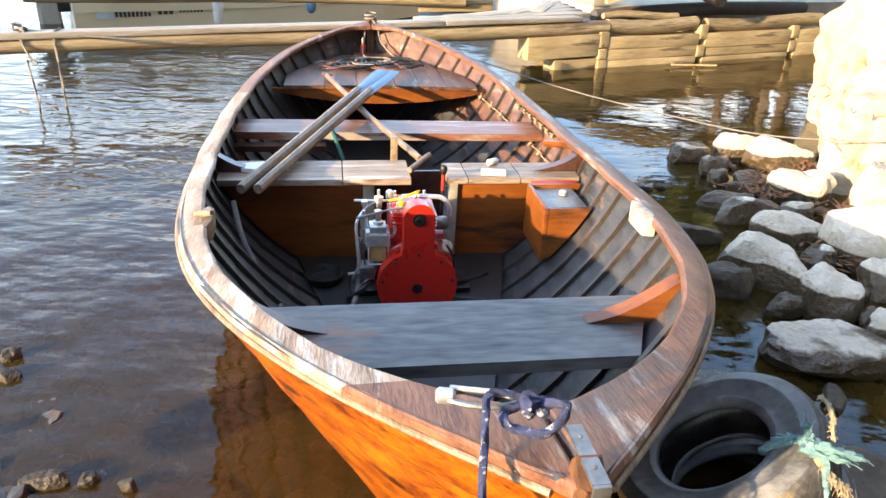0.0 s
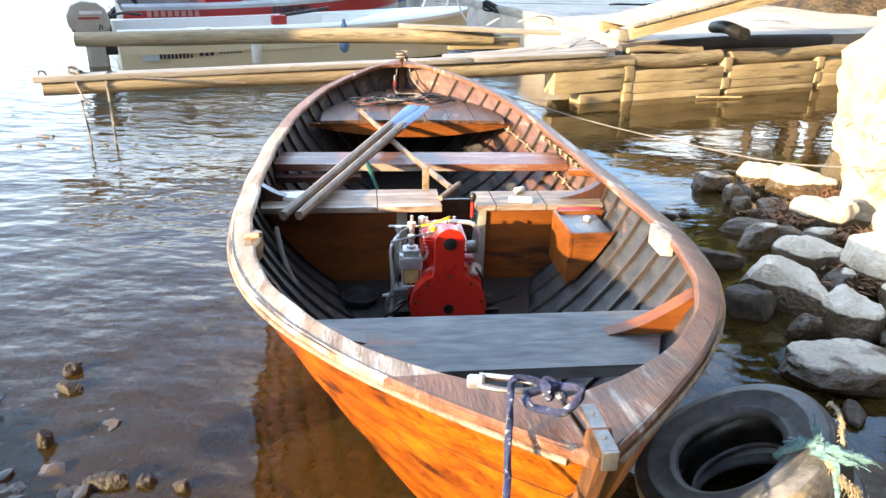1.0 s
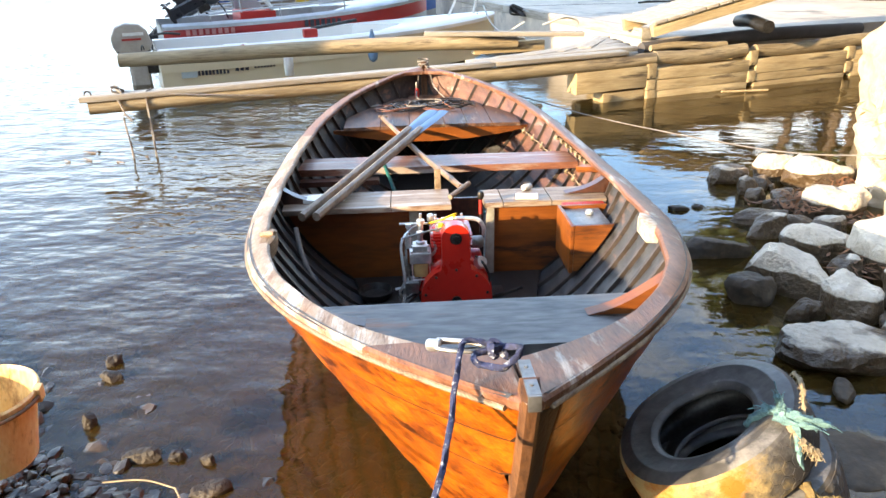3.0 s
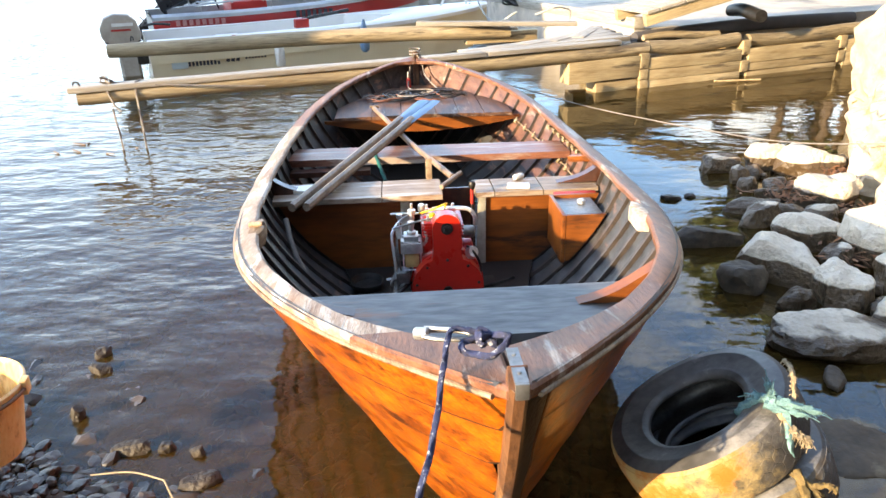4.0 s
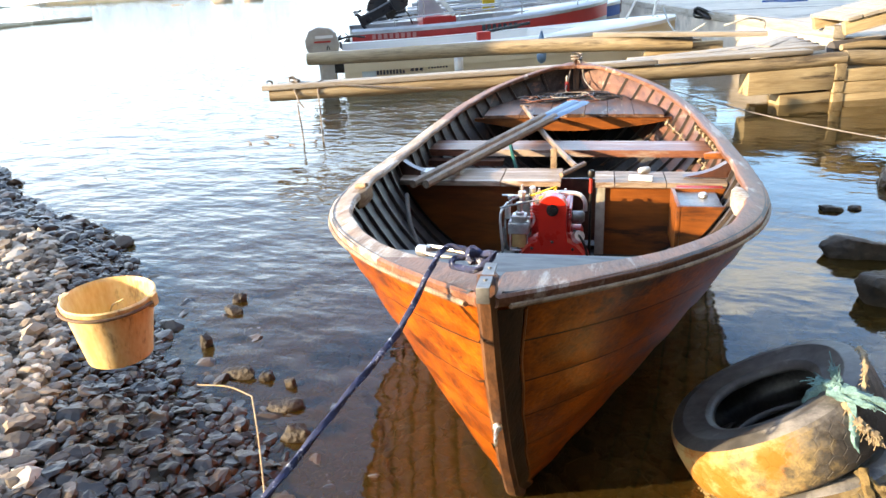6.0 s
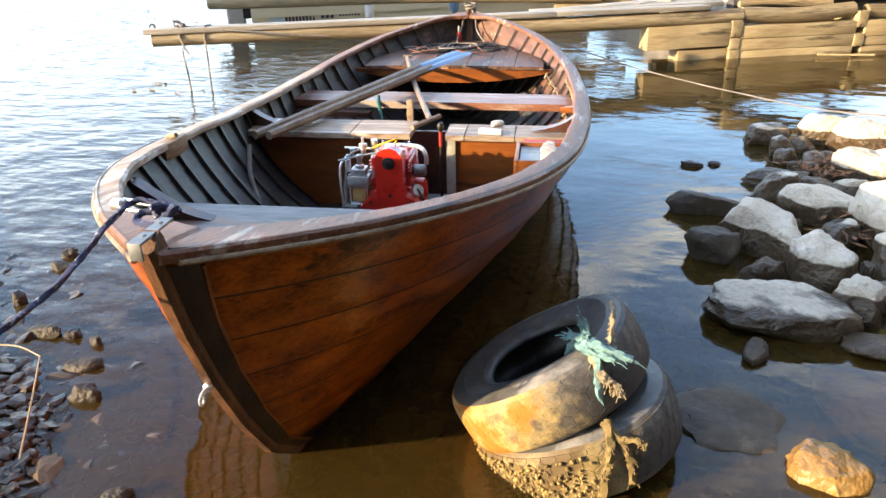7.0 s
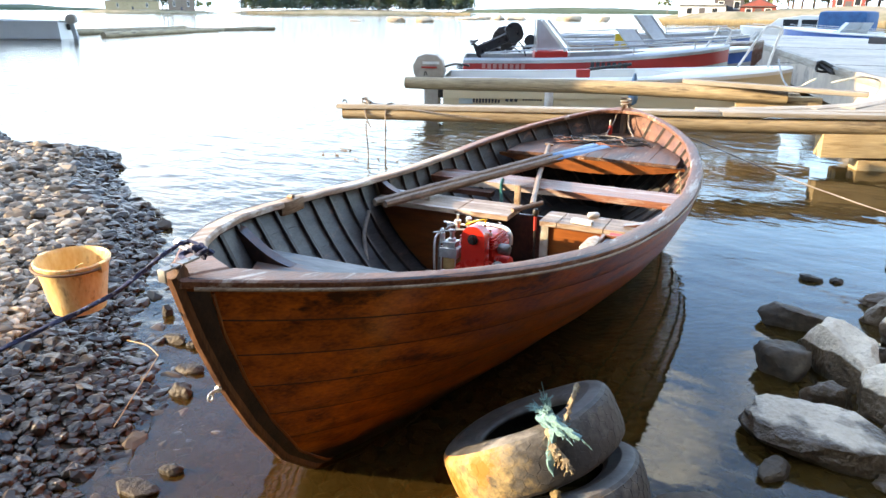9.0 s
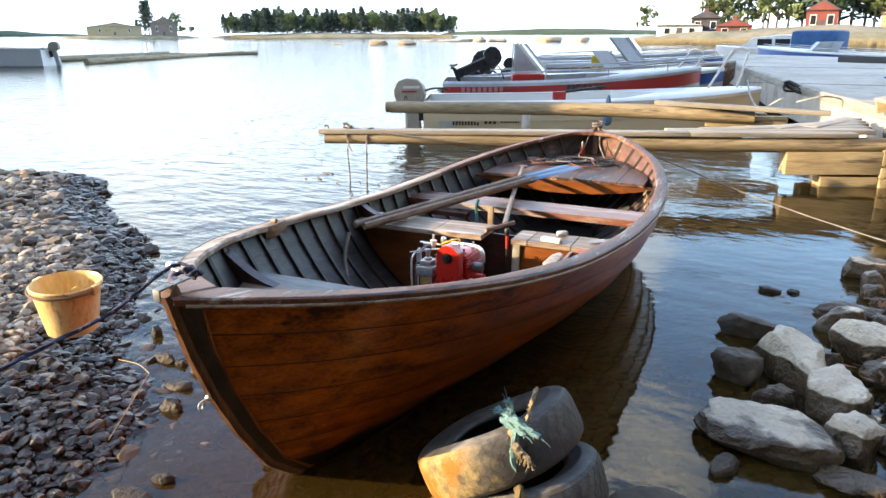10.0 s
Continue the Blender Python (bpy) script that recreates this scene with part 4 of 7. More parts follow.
    part("valve_cap", newlathe([(0.016, 0), (0.016, 0.012), (0.01, 0.018)], 10, pose(-0.055, 0.13, 0.405)), YELLOW, engine, "small yellow cap")
    part("fuel_pipe", newtube(smooth_path([(-0.13, 0.13, 0.43), (-0.20, 0.10, 0.40), (-0.215, 0.06, 0.33), (-0.21, 0.04, 0.24), (-0.20, 0.06, 0.17)], 6), 0.005, 8), STEEL, engine)
    part("manifold_pipe", newtube(smooth_path([(-0.05, 0.16, 0.43), (0.05, 0.14, 0.438), (0.11, 0.13, 0.432), (0.135, 0.12, 0.40), (0.137, 0.12, 0.36)], 6), 0.010, 8), CHROME, engine, "curved bright pipe")
    part("linkage_rod", newtube([(-0.24, 0.16, 0.415), (-0.05, 0.15, 0.415)], 0.005, 6), CHROME, engine)
    part("plug", newlathe([(0.010, 0), (0.010, 0.014), (0.006, 0.016), (0.007, 0.045), (0.004, 0.050)], 8, pose(0.0, 0.12, 0.405)), CHROME, engine, "spark plug")
    part("plug_lead", newtube(smooth_path([(0.0, 0.12, 0.452), (0.01, 0.10, 0.475), (-0.06, 0.08, 0.455), (-0.11, 0.14, 0.42)], 5), 0.0045, 6), YELLOW, engine, "yellow plug lead")
    part("sight_glass", newlathe([(0.012, 0), (0.014, 0.004), (0.014, 0.05), (0.012, 0.054), (0.006, 0.056), (0.006, 0.075)], 12, pose(-0.205, 0.07, 0.335)), CHROME, engine)
    part("control_rod", newtube([(-0.235, 0.03, 0.395), (-0.10, 0.04, 0.425), (0.03, 0.06, 0.44)], 0.0045, 6), STEEL, engine)
    part("return_pipe", newtube(smooth_path([(-0.21, 0.08, 0.40), (-0.235, 0.05, 0.36), (-0.232, 0.03, 0.28), (-0.225, 0.02, 0.20), (-0.25, 0.05, 0.12), (-0.20, 0.1, 0.06)], 6), 0.006, 8), CHROME, engine, "bent bright pipe")
    part("pump", newbox(-0.225, -0.165, 0.02, 0.10, 0.13, 0.185, bevel=0.008), STEEL, engine)
    part("bleed_screw", newtube([(-0.27, 0.05, 0.145), (-0.20, 0.05, 0.155)], 0.006, 6), CHROME, engine)
    part("oil_pipe", newtube(smooth_path([(0.09, 0.03, 0.30), (0.13, 0.0, 0.26), (0.15, 0.02, 0.18), (0.12, 0.08, 0.10)], 5), 0.006, 8), DARKMETAL, engine)
    part("water_hose", newtube(smooth_path([(-0.16, 0.05, 0.13), (-0.23, 0.0, 0.09), (-0.27, 0.04, 0.04), (-0.22, 0.14, 0.03)], 5), 0.010, 8), DARKMETAL, engine, "black rubber hose")
    for k, z in enumerate((0.345, 0.360, 0.375, 0.390)):
        part("cooling_fin", newbox(-0.103, 0.078, 0.045, 0.255, z - 0.002, z + 0.002, bevel=0), ENGINERED, engine)
    # magneto to starboard
    bm = newlathe([(0.02, 0), (0.028, 0.008), (0.028, 0.05), (0.02, 0.06)], 18, pose(0.075, 0.12, 0.33, 0, 90, 0))
    part("magneto", bm, STEEL, engine)
    bm = newlathe([(0.024, 0), (0.030, 0.004), (0.030, 0.012), (0.024, 0.03)], 16, pose(0.105, 0.03, 0.265, 60, 0, 30))
    part("filler_cap", bm, CHROME, engine)
    part("side_housing", newlathe([(0.05, 0), (0.06, 0.01), (0.06, 0.05), (0.04, 0.06)], 18, pose(0.07, 0.16, 0.22, 0, 90, 0)), ENGINERED, engine)
    part("exhaust", newtube(smooth_path([(-0.10, 0.2, 0.2), (-0.16, 0.22, 0.16), (-0.2, 0.3, 0.1), (-0.2, 0.5, 0.06)], 5), 0.022, 10), DARKMETAL, engine)
    part("gear_rod", newtube([(0.16, 0.1, 0.06), (0.30, 0.18, 0.05), (0.33, 0.17, 0.07)], 0.008, 6), DARKMETAL, engine)


engine_parts()
lever = thing("gear_lever", BOAT @ pose(0.165, 2.26, 0.02), "upright dark gear lever with red grip and ball knob", "lever")
part("rod", newtube([(0, 0, 0), (0.0, -0.008, 0.33)], 0.007, 8), DARKMETAL, lever)
part("grip", newtube([(0, -0.008, 0.33), (0.0, -0.01, 0.42)], 0.009, 8), REDPAINT, lever, "red painted grip")
part("knob", newlathe([(0.006, 0.40), (0.014, 0.412), (0.018, 0.428), (0.013, 0.442), (0.004, 0.447)], 12, pose(0, -0.01, 0)), DARKMETAL, lever)

# loose bits in the engine well
solo("hose", newtube(smooth_path([(-0.70, 2.02, 0.40), (-0.66, 1.90, 0.30), (-0.58, 1.80, 0.16), (-0.52, 1.72, 0.07), (-0.40, 1.66, 0.035), (-0.28, 1.72, 0.035), (-0.22, 1.86, 0.10), (-0.22, 1.92, 0.28)], 6), 0.011, 8), GREYROPE, BOAT, "dirty grey hose trailing down the engine well", "hose")
solo("hose", newtube(smooth_path([(-0.50, 1.55, 0.20), (-0.46, 1.62, 0.10), (-0.40, 1.70, 0.035), (-0.30, 1.62, 0.035), (-0.20, 1.68, 0.035)], 6), 0.008, 8), GREYROPE, BOAT, "thin grey hose lying on the well floor", "hose")
solo("bilge_pan", newlathe([(0.07, 0), (0.085, 0.03), (0.085, 0.034), (0.078, 0.034), (0.064, 0.006)], 20), DARKMETAL, BOAT @ pose(-0.36, 2.06, 0.023), "small black drip pan on the well floor", "pan")
solo("spanner", newtube([(0.17, 1.86, 0.03), (0.30, 1.84, 0.032), (0.34, 1.80, 0.032)], 0.009, 6, flat=0.6), DARKMETAL, BOAT, "dark oily spanner lying on the floor", "tool")
solo("rag", newprism([(-0.10, -0.03), (-0.03, -0.05), (0.06, -0.04), (0.12, -0.01), (0.09, 0.035), (0.0, 0.05), (-0.09, 0.03)], 0, 0.018, pose(-0.62, 2.36, 0.413)), WHITEPAINT, BOAT, "crumpled white rag on the bench", "rag")
solo("paper_box", newbox(-0.055, 0.055, -0.02, 0.02, 0, 0.022), WHITEPAINT, BOAT @ pose(0.40, 2.30, 0.403, 0, 0, -8), "small white carton lying on the bench", "carton")
solo("tube", newlathe([(0.013, 0), (0.016, 0.01), (0.016, 0.05), (0.008, 0.06)], 10), WHITEPAINT, BOAT @ pose(0.40, 2.42, 0.418, 0, 90, 30), "small white plastic tube on the bench", "tube")

# oars lying over thwarts and bench
def oar(a, b, label):
    a, b = Vector(a), Vector(b)
    d = (b - a)
    ob = thing("oar", BOAT, label, "oar", "oars in the boat")
    shaft = newtube([a + d * s for s in (0, 0.05, 0.3, 0.55, 0.74)], lambda s: 0.019 + 0.006 * s, 8, flat=1.1)
    part("shaft", shaft, OARWOOD, ob)
    bm = bmesh.new()
    dn = d.normalized()
    side = dn.cross(Vector((0, 0, 1))).normalized()
    up = side.cross(dn)
    rows = []
    for s, w, h in ((0.70, 0.026, 0.02), (0.76, 0.034, 0.014), (0.85, 0.043, 0.010), (0.95, 0.047, 0.007), (1.0, 0.042, 0.006)):
        c = a + d * s
        rows.append([bm.verts.new(c + side * x * w + up * z * h) for x, z in ((-1, 0), (-0.5, 0.8), (0, 1.2), (0.5, 0.8), (1, 0), (0, -1))])
    for p, q in zip(rows, rows[1:]):
        for j in range(6):
            bm.faces.new((p[j], p[(j + 1) % 6], q[(j + 1) % 6], q[j]))
    bm.faces.new(rows[0])
    bm.faces.new(rows[-1][::-1])
    part("blade", bm, OARBLUE, ob, "worn blue blade")


oar((-0.67, 2.03, 0.448), (0.02, 4.10, 0.487), "weathered wooden oar with a worn blue blade")
oar((-0.605, 2.03, 0.448), (0.095, 4.12, 0.478), "weathered wooden oar with a worn blue blade")
hook = thing("tiller_pole", BOAT, "slim bare wooden pole with a small crosspiece", "pole")
part("shaft", newtube([(-0.345, 4.13, 0.440), (-0.12, 3.2, 0.425), (0.085, 2.44, 0.43)], 0.016, 8), OARWOOD, hook)
part("crosspiece", newtube([(0.02, 2.30, 0.425), (0.13, 2.47, 0.44)], 0.013, 8), OARWOOD, hook)
part("end_pin", newtube([(-0.375, 4.13, 0.452), (-0.31, 4.14, 0.447)], 0.010, 6), OARWOOD, hook)
solo("upright_peg", newbox(-0.016, 0.016, -0.012, 0.012, 0.0, 0.14), RUBWOOD, BOAT @ pose(-0.03, 2.52, 0.37), "pale wooden peg standing by the bench", "peg")
solo("garden_hose", newtube(smooth_path([(-0.32, 3.06, 0.40), (-0.30, 2.98, 0.36), (-0.24, 2.85, 0.22), (-0.20, 2.72, 0.10), (-0.10, 2.76, 0.05), (0.10, 2.80, 0.14), (0.28, 2.68, 0.20)], 6), 0.011, 8), TEALHOSE, BOAT, "dark green hose hanging over the thwart", "hose")

# gear on the aft deck
bottle = thing("spray_bottle", BOAT @ pose(-0.07, 5.03, 0.415), "small red bottle with a grey cap on the deck", "bottle")
part("body", newlathe([(0.017, 0), (0.020, 0.006), (0.020, 0.065), (0.011, 0.08)], 14), REDPAINT, bottle)
part("cap", newlathe([(0.011, 0.08), (0.012, 0.084), (0.012, 0.115), (0.007, 0.13)], 12), STEEL, bottle, "grey cap")
random.seed(5)
for j in range(4):
    pts = []
    c = Vector((-0.25 + 0.16 * j, 4.45 + 0.09 * (j % 2), 0.423))
    for i in range(26):
        a = i * 0.62 + j
        rr = 0.06 + 0.05 * random.random()
        pts.append(c + Vector((rr * 1.5 * math.cos(a), rr * math.sin(a) * 1.2, 0.004 * (i % 5) + random.random() * 0.02)))
    solo("wire_coil", newtube(smooth_path(pts, 3), 0.004, 5), DARKMETAL if j % 2 else REDWOOD, BOAT, "tangled dark cable lying on the aft deck", "cable", "cables on the aft deck")
rnd = random.Random(44)
for j in range(3):
    pts = []
    for k in range(40):
        a, r = 2 * math.pi * k / 13, 0.13 + 0.05 * math.sin(0.9 * k + j) + rnd.uniform(-0.012, 0.012)
        pts.append((-0.16 + 0.12 * j + 1.25 * r * math.cos(a), 4.52 + 0.05 * j + 0.85 * r * math.sin(a), 0.424 + 0.010 * rnd.random() + 0.0008 * k))
    solo("cable", newtube(smooth_path(pts, 3), 0.0055, 6), BLACKCOWL if j != 1 else GREYROPE, BOAT, "loose coil of cable on the aft deck", "cable", "cables on the aft deck")
for k, (dx, dz) in enumerate(((-0.04, 0.0), (0.05, 0.01))):
    solo("stern_line", newtube(smooth_path([(0.0, 5.27, 0.665), (dx, 5.18, 0.60), (dx * 1.5, 5.08, 0.50), (dx * 2.5 + 0.03, 4.9, 0.43), (dx + 0.1, 4.75, 0.425 + dz), (dx * 4, 4.62, 0.43)], 6), 0.006, 6, strand=0.15), GREYROPE, BOAT, "slack grey line hanging from the sternpost", "rope")
solo("stern_lashing", newtube([(0.045 * math.cos(a), 5.275 + 0.045 * math.sin(a), 0.642 + 0.004 * a) for a in np.linspace(0, 16, 60)], 0.007, 6), GREYROPE, BOAT, "grey rope turns round the sternpost", "rope")
solo("deck_cleat", newtube([(-0.44, 4.55, 0.44), (-0.38, 4.56, 0.45), (-0.36, 4.60, 0.44)], 0.008, 6), GREYROPE, BOAT, "bit of grey cord on the aft deck", "rope")

# mooring at the bow: shackle, knot, rope
shackle = thing("shackle", BOAT @ pose(-0.105, 0.165, 0.836, 0, 0, -12), "bright steel snap shackle on the foredeck", "shackle")
part("bow", newtube([(0.050 * math.cos(a), 0.017 * math.sin(a), 0.012) for a in np.linspace(0, 2 * math.pi, 33)], 0.0048, 8), STEEL, shackle)
part("swivel", newlathe([(0.008, -0.014), (0.012, -0.010), (0.012, 0.010), (0.008, 0.014)], 10, pose(-0.050, 0, 0.012, 0, 90, 0)), CHROME, shackle)
part("gate", newtube([(-0.045, 0.012, 0.018), (0.035, 0.004, 0.022)], 0.004, 8), CHROME, shackle)


def knot_path(c, size, turns, seed):
    rnd = random.Random(seed)
    pts = []
    for i in range(turns):
        a = i * 2.1
        pts.append(Vector(c) + Vector((size * math.cos(a) * rnd.uniform(0.7, 1.1), size * 0.8 * math.sin(a * 1.3), size * 0.55 * math.sin(a * 0.9) + size * 0.5)))
    return smooth_path(pts, 5)


# knotted lashing along the starboard inwale
for n in range(7):
    u = 2.78 + 0.105 * n
    c = Vector((hull_v(u, sheer(u) - 0.05, 0.045), u, sheer(u) - 0.05))
    solo("lashing", newtube(knot_path(c - Vector((0, 0, 0.012)), 0.021, 9, 70 + n), 0.0055, 6, strand=0.2), PALEROPE, BOAT, "knotted pale rope lashing under the worn rail", "lashing", "rail lashings")

rope = thing("mooring_rope", BOAT, "navy blue mooring rope knotted at the stem head", "rope")
part("knot", newtube(knot_path((-0.038, 0.135, 0.846), 0.022, 12, 3), 0.0058, 12, strand=0.30), BLUEROPE, rope)
part("loop", newtube(smooth_path([(-0.035, 0.14, 0.856), (0.0, 0.11, 0.872), (-0.03, 0.085, 0.850), (-0.075, 0.10, 0.848), (-0.08, 0.13, 0.850), (-0.045, 0.14, 0.856)], 6), 0.0058, 12, strand=0.30), BLUEROPE, rope)
inv = BOAT.inverted()
ends = [BOAT @ Vector((-0.04, 0.14, 0.86)), BOAT @ Vector((-0.095, 0.15, 0.868)), BOAT @ Vector((-0.115, 0.09, 0.852)), BOAT @ Vector((-0.145, -0.05, 0.79))]
far = Vector((0.0, -1.42, 0.50))
a0 = ends[-1]
for k in range(1, 13):
    s = k / 12
    q = a0.lerp(far, s)
    q.z -= 0.04 * math.sin(math.pi * s)
    ends.append(q)
part("line", newtube([inv @ q for q in smooth_path(ends, 10)], 0.0050, 12, strand=0.30), BLUEROPE, rope)
solo("mooring_stake", newlathe([(0.02, -0.3), (0.022, 0.2), (0.018, 0.22)], 10), STEEL, pose(0.0, -1.44, 0.29), "iron mooring stake in the shore", "stake")

# stern line to the bank
pts = [BOAT @ Vector((0.03, 5.27, 0.64)), Vector((-0.10, 5.50, 0.55)), Vector((0.42, 5.31, 0.44)), Vector((0.94, 5.06, 0.345)), Vector((1.6, 4.55, 0.31)), Vector((2.1, 4.20, 0.31)), Vector((2.75, 3.85, 0.40))]
solo("shore_line", newtube(smooth_path(pts, 12), 0.0042, 7, strand=0.14), GREYROPE, Matrix(), "grey-brown rope from the sternpost to the bank", "rope")


# ---- tyres ----
def tyre(name, m, side_mat, tread_mat, label, R=0.272, W=0.165, r=0.150, block=0.0008):
    ob = thing(name, m, label, "tyre", "old tyres")
    seg = 96
    h = W / 2

    def wrap(rr, a, z):
        q = rr * (1 + 0.008 * math.sin(2 * a + 1))
        return (q * math.cos(a), q * math.sin(a), z + 0.004 * math.sin(3 * a))

    def band(name, prof, material, label=""):
        bm = bmesh.new()
        rings = [[bm.verts.new(wrap(rr, 2 * math.pi * k / seg, z)) for k in range(seg)] for rr, z in prof]
        for ra, rb in zip(rings, rings[1:]):
            for k in range(seg):
                bm.faces.new((ra[k], ra[(k + 1) % seg], rb[(k + 1) % seg], rb[k]))
        return part(name, bm, material, ob, label, smooth=60)

    def crown(z):
        return R - 0.004 - 0.016 * abs(z / h) ** 4

    band("carcass", [(R - 0.020, -0.93 * h)] + [(crown(0.1 * k * h), 0.1 * k * h) for k in range(-8, 9)] + [(R - 0.020, 0.93 * h)], tread_mat)
    # worn six-sided tread blocks
    bm = bmesh.new()
    count = 44
    pitch = 2 * math.pi / count
    side = pitch * R / math.sqrt(3)
    for row in range(-2, 3):
        for k in range(count):
            ca, cz = (k + 0.5 * (row % 2)) * pitch, row * 1.5 * side
            low, high = [], []
            for c in range(6):
                w = math.radians(60 * c + 30)
                z = max(-0.82 * h, min(0.82 * h, cz + side * 0.93 * math.sin(w)))
                a = ca + side * 0.93 * math.cos(w) / R
                low.append(bm.verts.new(wrap(crown(z) - 0.001, a, z)))
                z2, a2 = cz + (z - cz) * 0.95, ca + (a - ca) * 0.95
                high.append(bm.verts.new(wrap(crown(z2) + block, a2, z2)))
            bm.faces.new(high)
            for c in range(6):
                bm.faces.new((low[c], low[(c + 1) % 6], high[(c + 1) % 6], high[c]))
    part("tread", bm, tread_mat, ob, "worn six-sided tread blocks, yellowed with dry algae and painted sunlight", smooth=20)
    for s in (-1, 1):
        wall = [(R - 0.020, 0.93 * h), (R - 0.032, 1.0 * h), (R - 0.052, 1.03 * h), (R - 0.055, 1.05 * h), (R - 0.060, 1.05 * h), (R - 0.063, 1.02 * h), (r + 0.045, 0.98 * h), (r + 0.028, 0.90 * h), (r + 0.024, 0.91 * h), (r + 0.018, 0.90 * h)]
        band("sidewall", [(q, s * z) for q, z in wall], side_mat)
        bead = [(r + 0.018, 0.90 * h), (r + 0.006, 0.83 * h), (r, 0.74 * h), (r, 0.62 * h), (r + 0.005, 0.58 * h)]
        band("bead", [(q, s * z) for q, z in bead], side_mat)
    lining = [(r + 0.005, 0.58 * h), (r + 0.03, 0.80 * h), (R - 0.05, 0.82 * h), (R - 0.026, 0.5 * h), (R - 0.024, 0), (R - 0.026, -0.5 * h), (R - 0.05, -0.82 * h), (r + 0.03, -0.8 * h), (r + 0.005, -0.58 * h)]
    band("lining", lining, DARKMETAL, "black inside of the tyre")
    return ob


UP = pose(0.886, 1.420, 0.187, -2.7, -32.2, 0)
tyre("tyre", UP, RUBBER, TREAD, "worn black car tyre leaning on another tyre in shallow water", 0.280, 0.165, 0.144)
LOW = pose(0.975, 1.405, 0.035, -5, -22, 0)
low_tyre = tyre("tyre", LOW, RUBBER, MUDDY, "mud-caked car tyre lying in shallow water", 0.285, 0.17, 0.165, 0.0018)
random.seed(15)
bm = bmesh.new()
for k in range(520):
    a = random.gauss(-2.15, 0.42)
    q = Vector((0.285 * math.cos(a), 0.285 * math.sin(a), random.uniform(-0.075, 0.06)))
    n0 = len(bm.verts)
    bmesh.ops.create_icosphere(bm, subdivisions=1, radius=random.uniform(0.002, 0.0065), matrix=Matrix.Translation(q) @ Matrix.Diagonal((1, 1, random.uniform(0.6, 1.6), 1)))
tagged(part("algae_crust", bm, CRUST, low_tyre, "lumpy dried algae crust on the tread"), "lumpy dried algae crust on the tread", kind="stuff")
kn = thing("tyre_rope", Matrix.Translation((-0.006, 0.024, -0.012)), "faded teal rope with frayed pale ends tied round the tyre", "rope")
KC = Vector((1.012, 1.252, 0.400))
part("wrap", newtube(smooth_path([(0.955, 1.335, 0.295), (0.962, 1.305, 0.345), (0.985, 1.275, 0.385), KC, (1.035, 1.225, 0.375), (1.045, 1.195, 0.31), (1.06, 1.20, 0.22)], 6), 0.011, 7, strand=0.2), TEALROPE, kn)
part("knot", newtube(knot_path(KC + Vector((0, 0, -0.016)), 0.020, 14, 8), 0.0085, 7, strand=0.25), TEALROPE, kn)
for (a, b, c), r0 in ((((-0.004, 0, 0.006), (-0.018, 0.006, 0.028), (-0.024, 0.006, 0.046)), 0.011), (((-0.01, 0, 0), (-0.036, 0.006, 0.004), (-0.056, 0.008, 0.006)), 0.012), (((0.0, -0.012, 0.004), (0.05, -0.03, 0.002), (0.105, -0.035, -0.012)), 0.012), (((-0.03, -0.012, -0.006), (0.02, -0.032, -0.012), (0.066, -0.04, -0.014)), 0.011)):
    p0, p1, p2 = (KC + Vector(q) for q in (a, b, c))
    part("tail", newtube(smooth_path([p0, p1, p2], 6), lambda s, r0=r0: r0 * (1 - 0.45 * s + 0.14 * math.sin(9 * s)), 8, strand=0.35), TEALROPE, kn)
    bm = bmesh.new()
    rnd = random.Random(int(p2[0] * 1000))
    d = (Vector(p2) - Vector(p1)).normalized()
    for k in range(34):
        j = Vector((rnd.gauss(0, 1), rnd.gauss(0, 1), rnd.gauss(0, 1)))
        q = p0.lerp(p2, rnd.uniform(0.1, 1.0)) + j * 0.005
        tube(bm, [q, q + d * 0.010 + j * 0.003, q + d * 0.018 + j * 0.006 + Vector((0, 0, -0.004))], 0.0012, 4)
    part("frayed_end", bm, TEALROPE, kn)
for k, (pts, r0) in enumerate(([[(1.055, 1.235, 0.385), (1.06, 1.26, 0.425), (1.058, 1.29, 0.465), (1.05, 1.33, 0.475)], 0.011], [[(1.02, 1.23, 0.375), (1.045, 1.205, 0.345), (1.07, 1.195, 0.325)], 0.020], [[(1.045, 1.21, 0.34), (1.085, 1.20, 0.32), (1.10, 1.20, 0.295)], 0.017], [[(1.075, 1.19, 0.225), (1.09, 1.135, 0.17), (1.085, 1.11, 0.11), (1.085, 1.10, 0.00), (1.09, 1.09, -0.05)], 0.019], [[(1.06, 1.19, 0.215), (1.11, 1.165, 0.19), (1.14, 1.15, 0.14), (1.15, 1.15, 0.08)], 0.018], [[(1.11, 1.165, 0.19), (1.145, 1.16, 0.20), (1.17, 1.16, 0.19)], 0.014])):
    part("tail", newtube(smooth_path(pts, 7), lambda s, r0=r0: r0 * 0.50 * (1 + 0.14 * math.sin(13 * s)), 7, strand=0.3), PALEROPE if k < 3 else MUDROPE, kn, "frayed pale tail")
    bm = bmesh.new()
    rnd = random.Random(k)
    for q in smooth_path(pts, 5)[2:]:
        for _ in range(4):
            j = Vector((rnd.gauss(0, 1), rnd.gauss(0, 1), rnd.gauss(0, 1))).normalized()
            tube(bm, [q, q + j * r0 * 0.7, q + j * r0 * 1.05 + Vector((0, 0, -r0 * 0.5))], 0.0013, 4)
    part("fray", bm, PALEROPE if k < 3 else MUDROPE, kn)

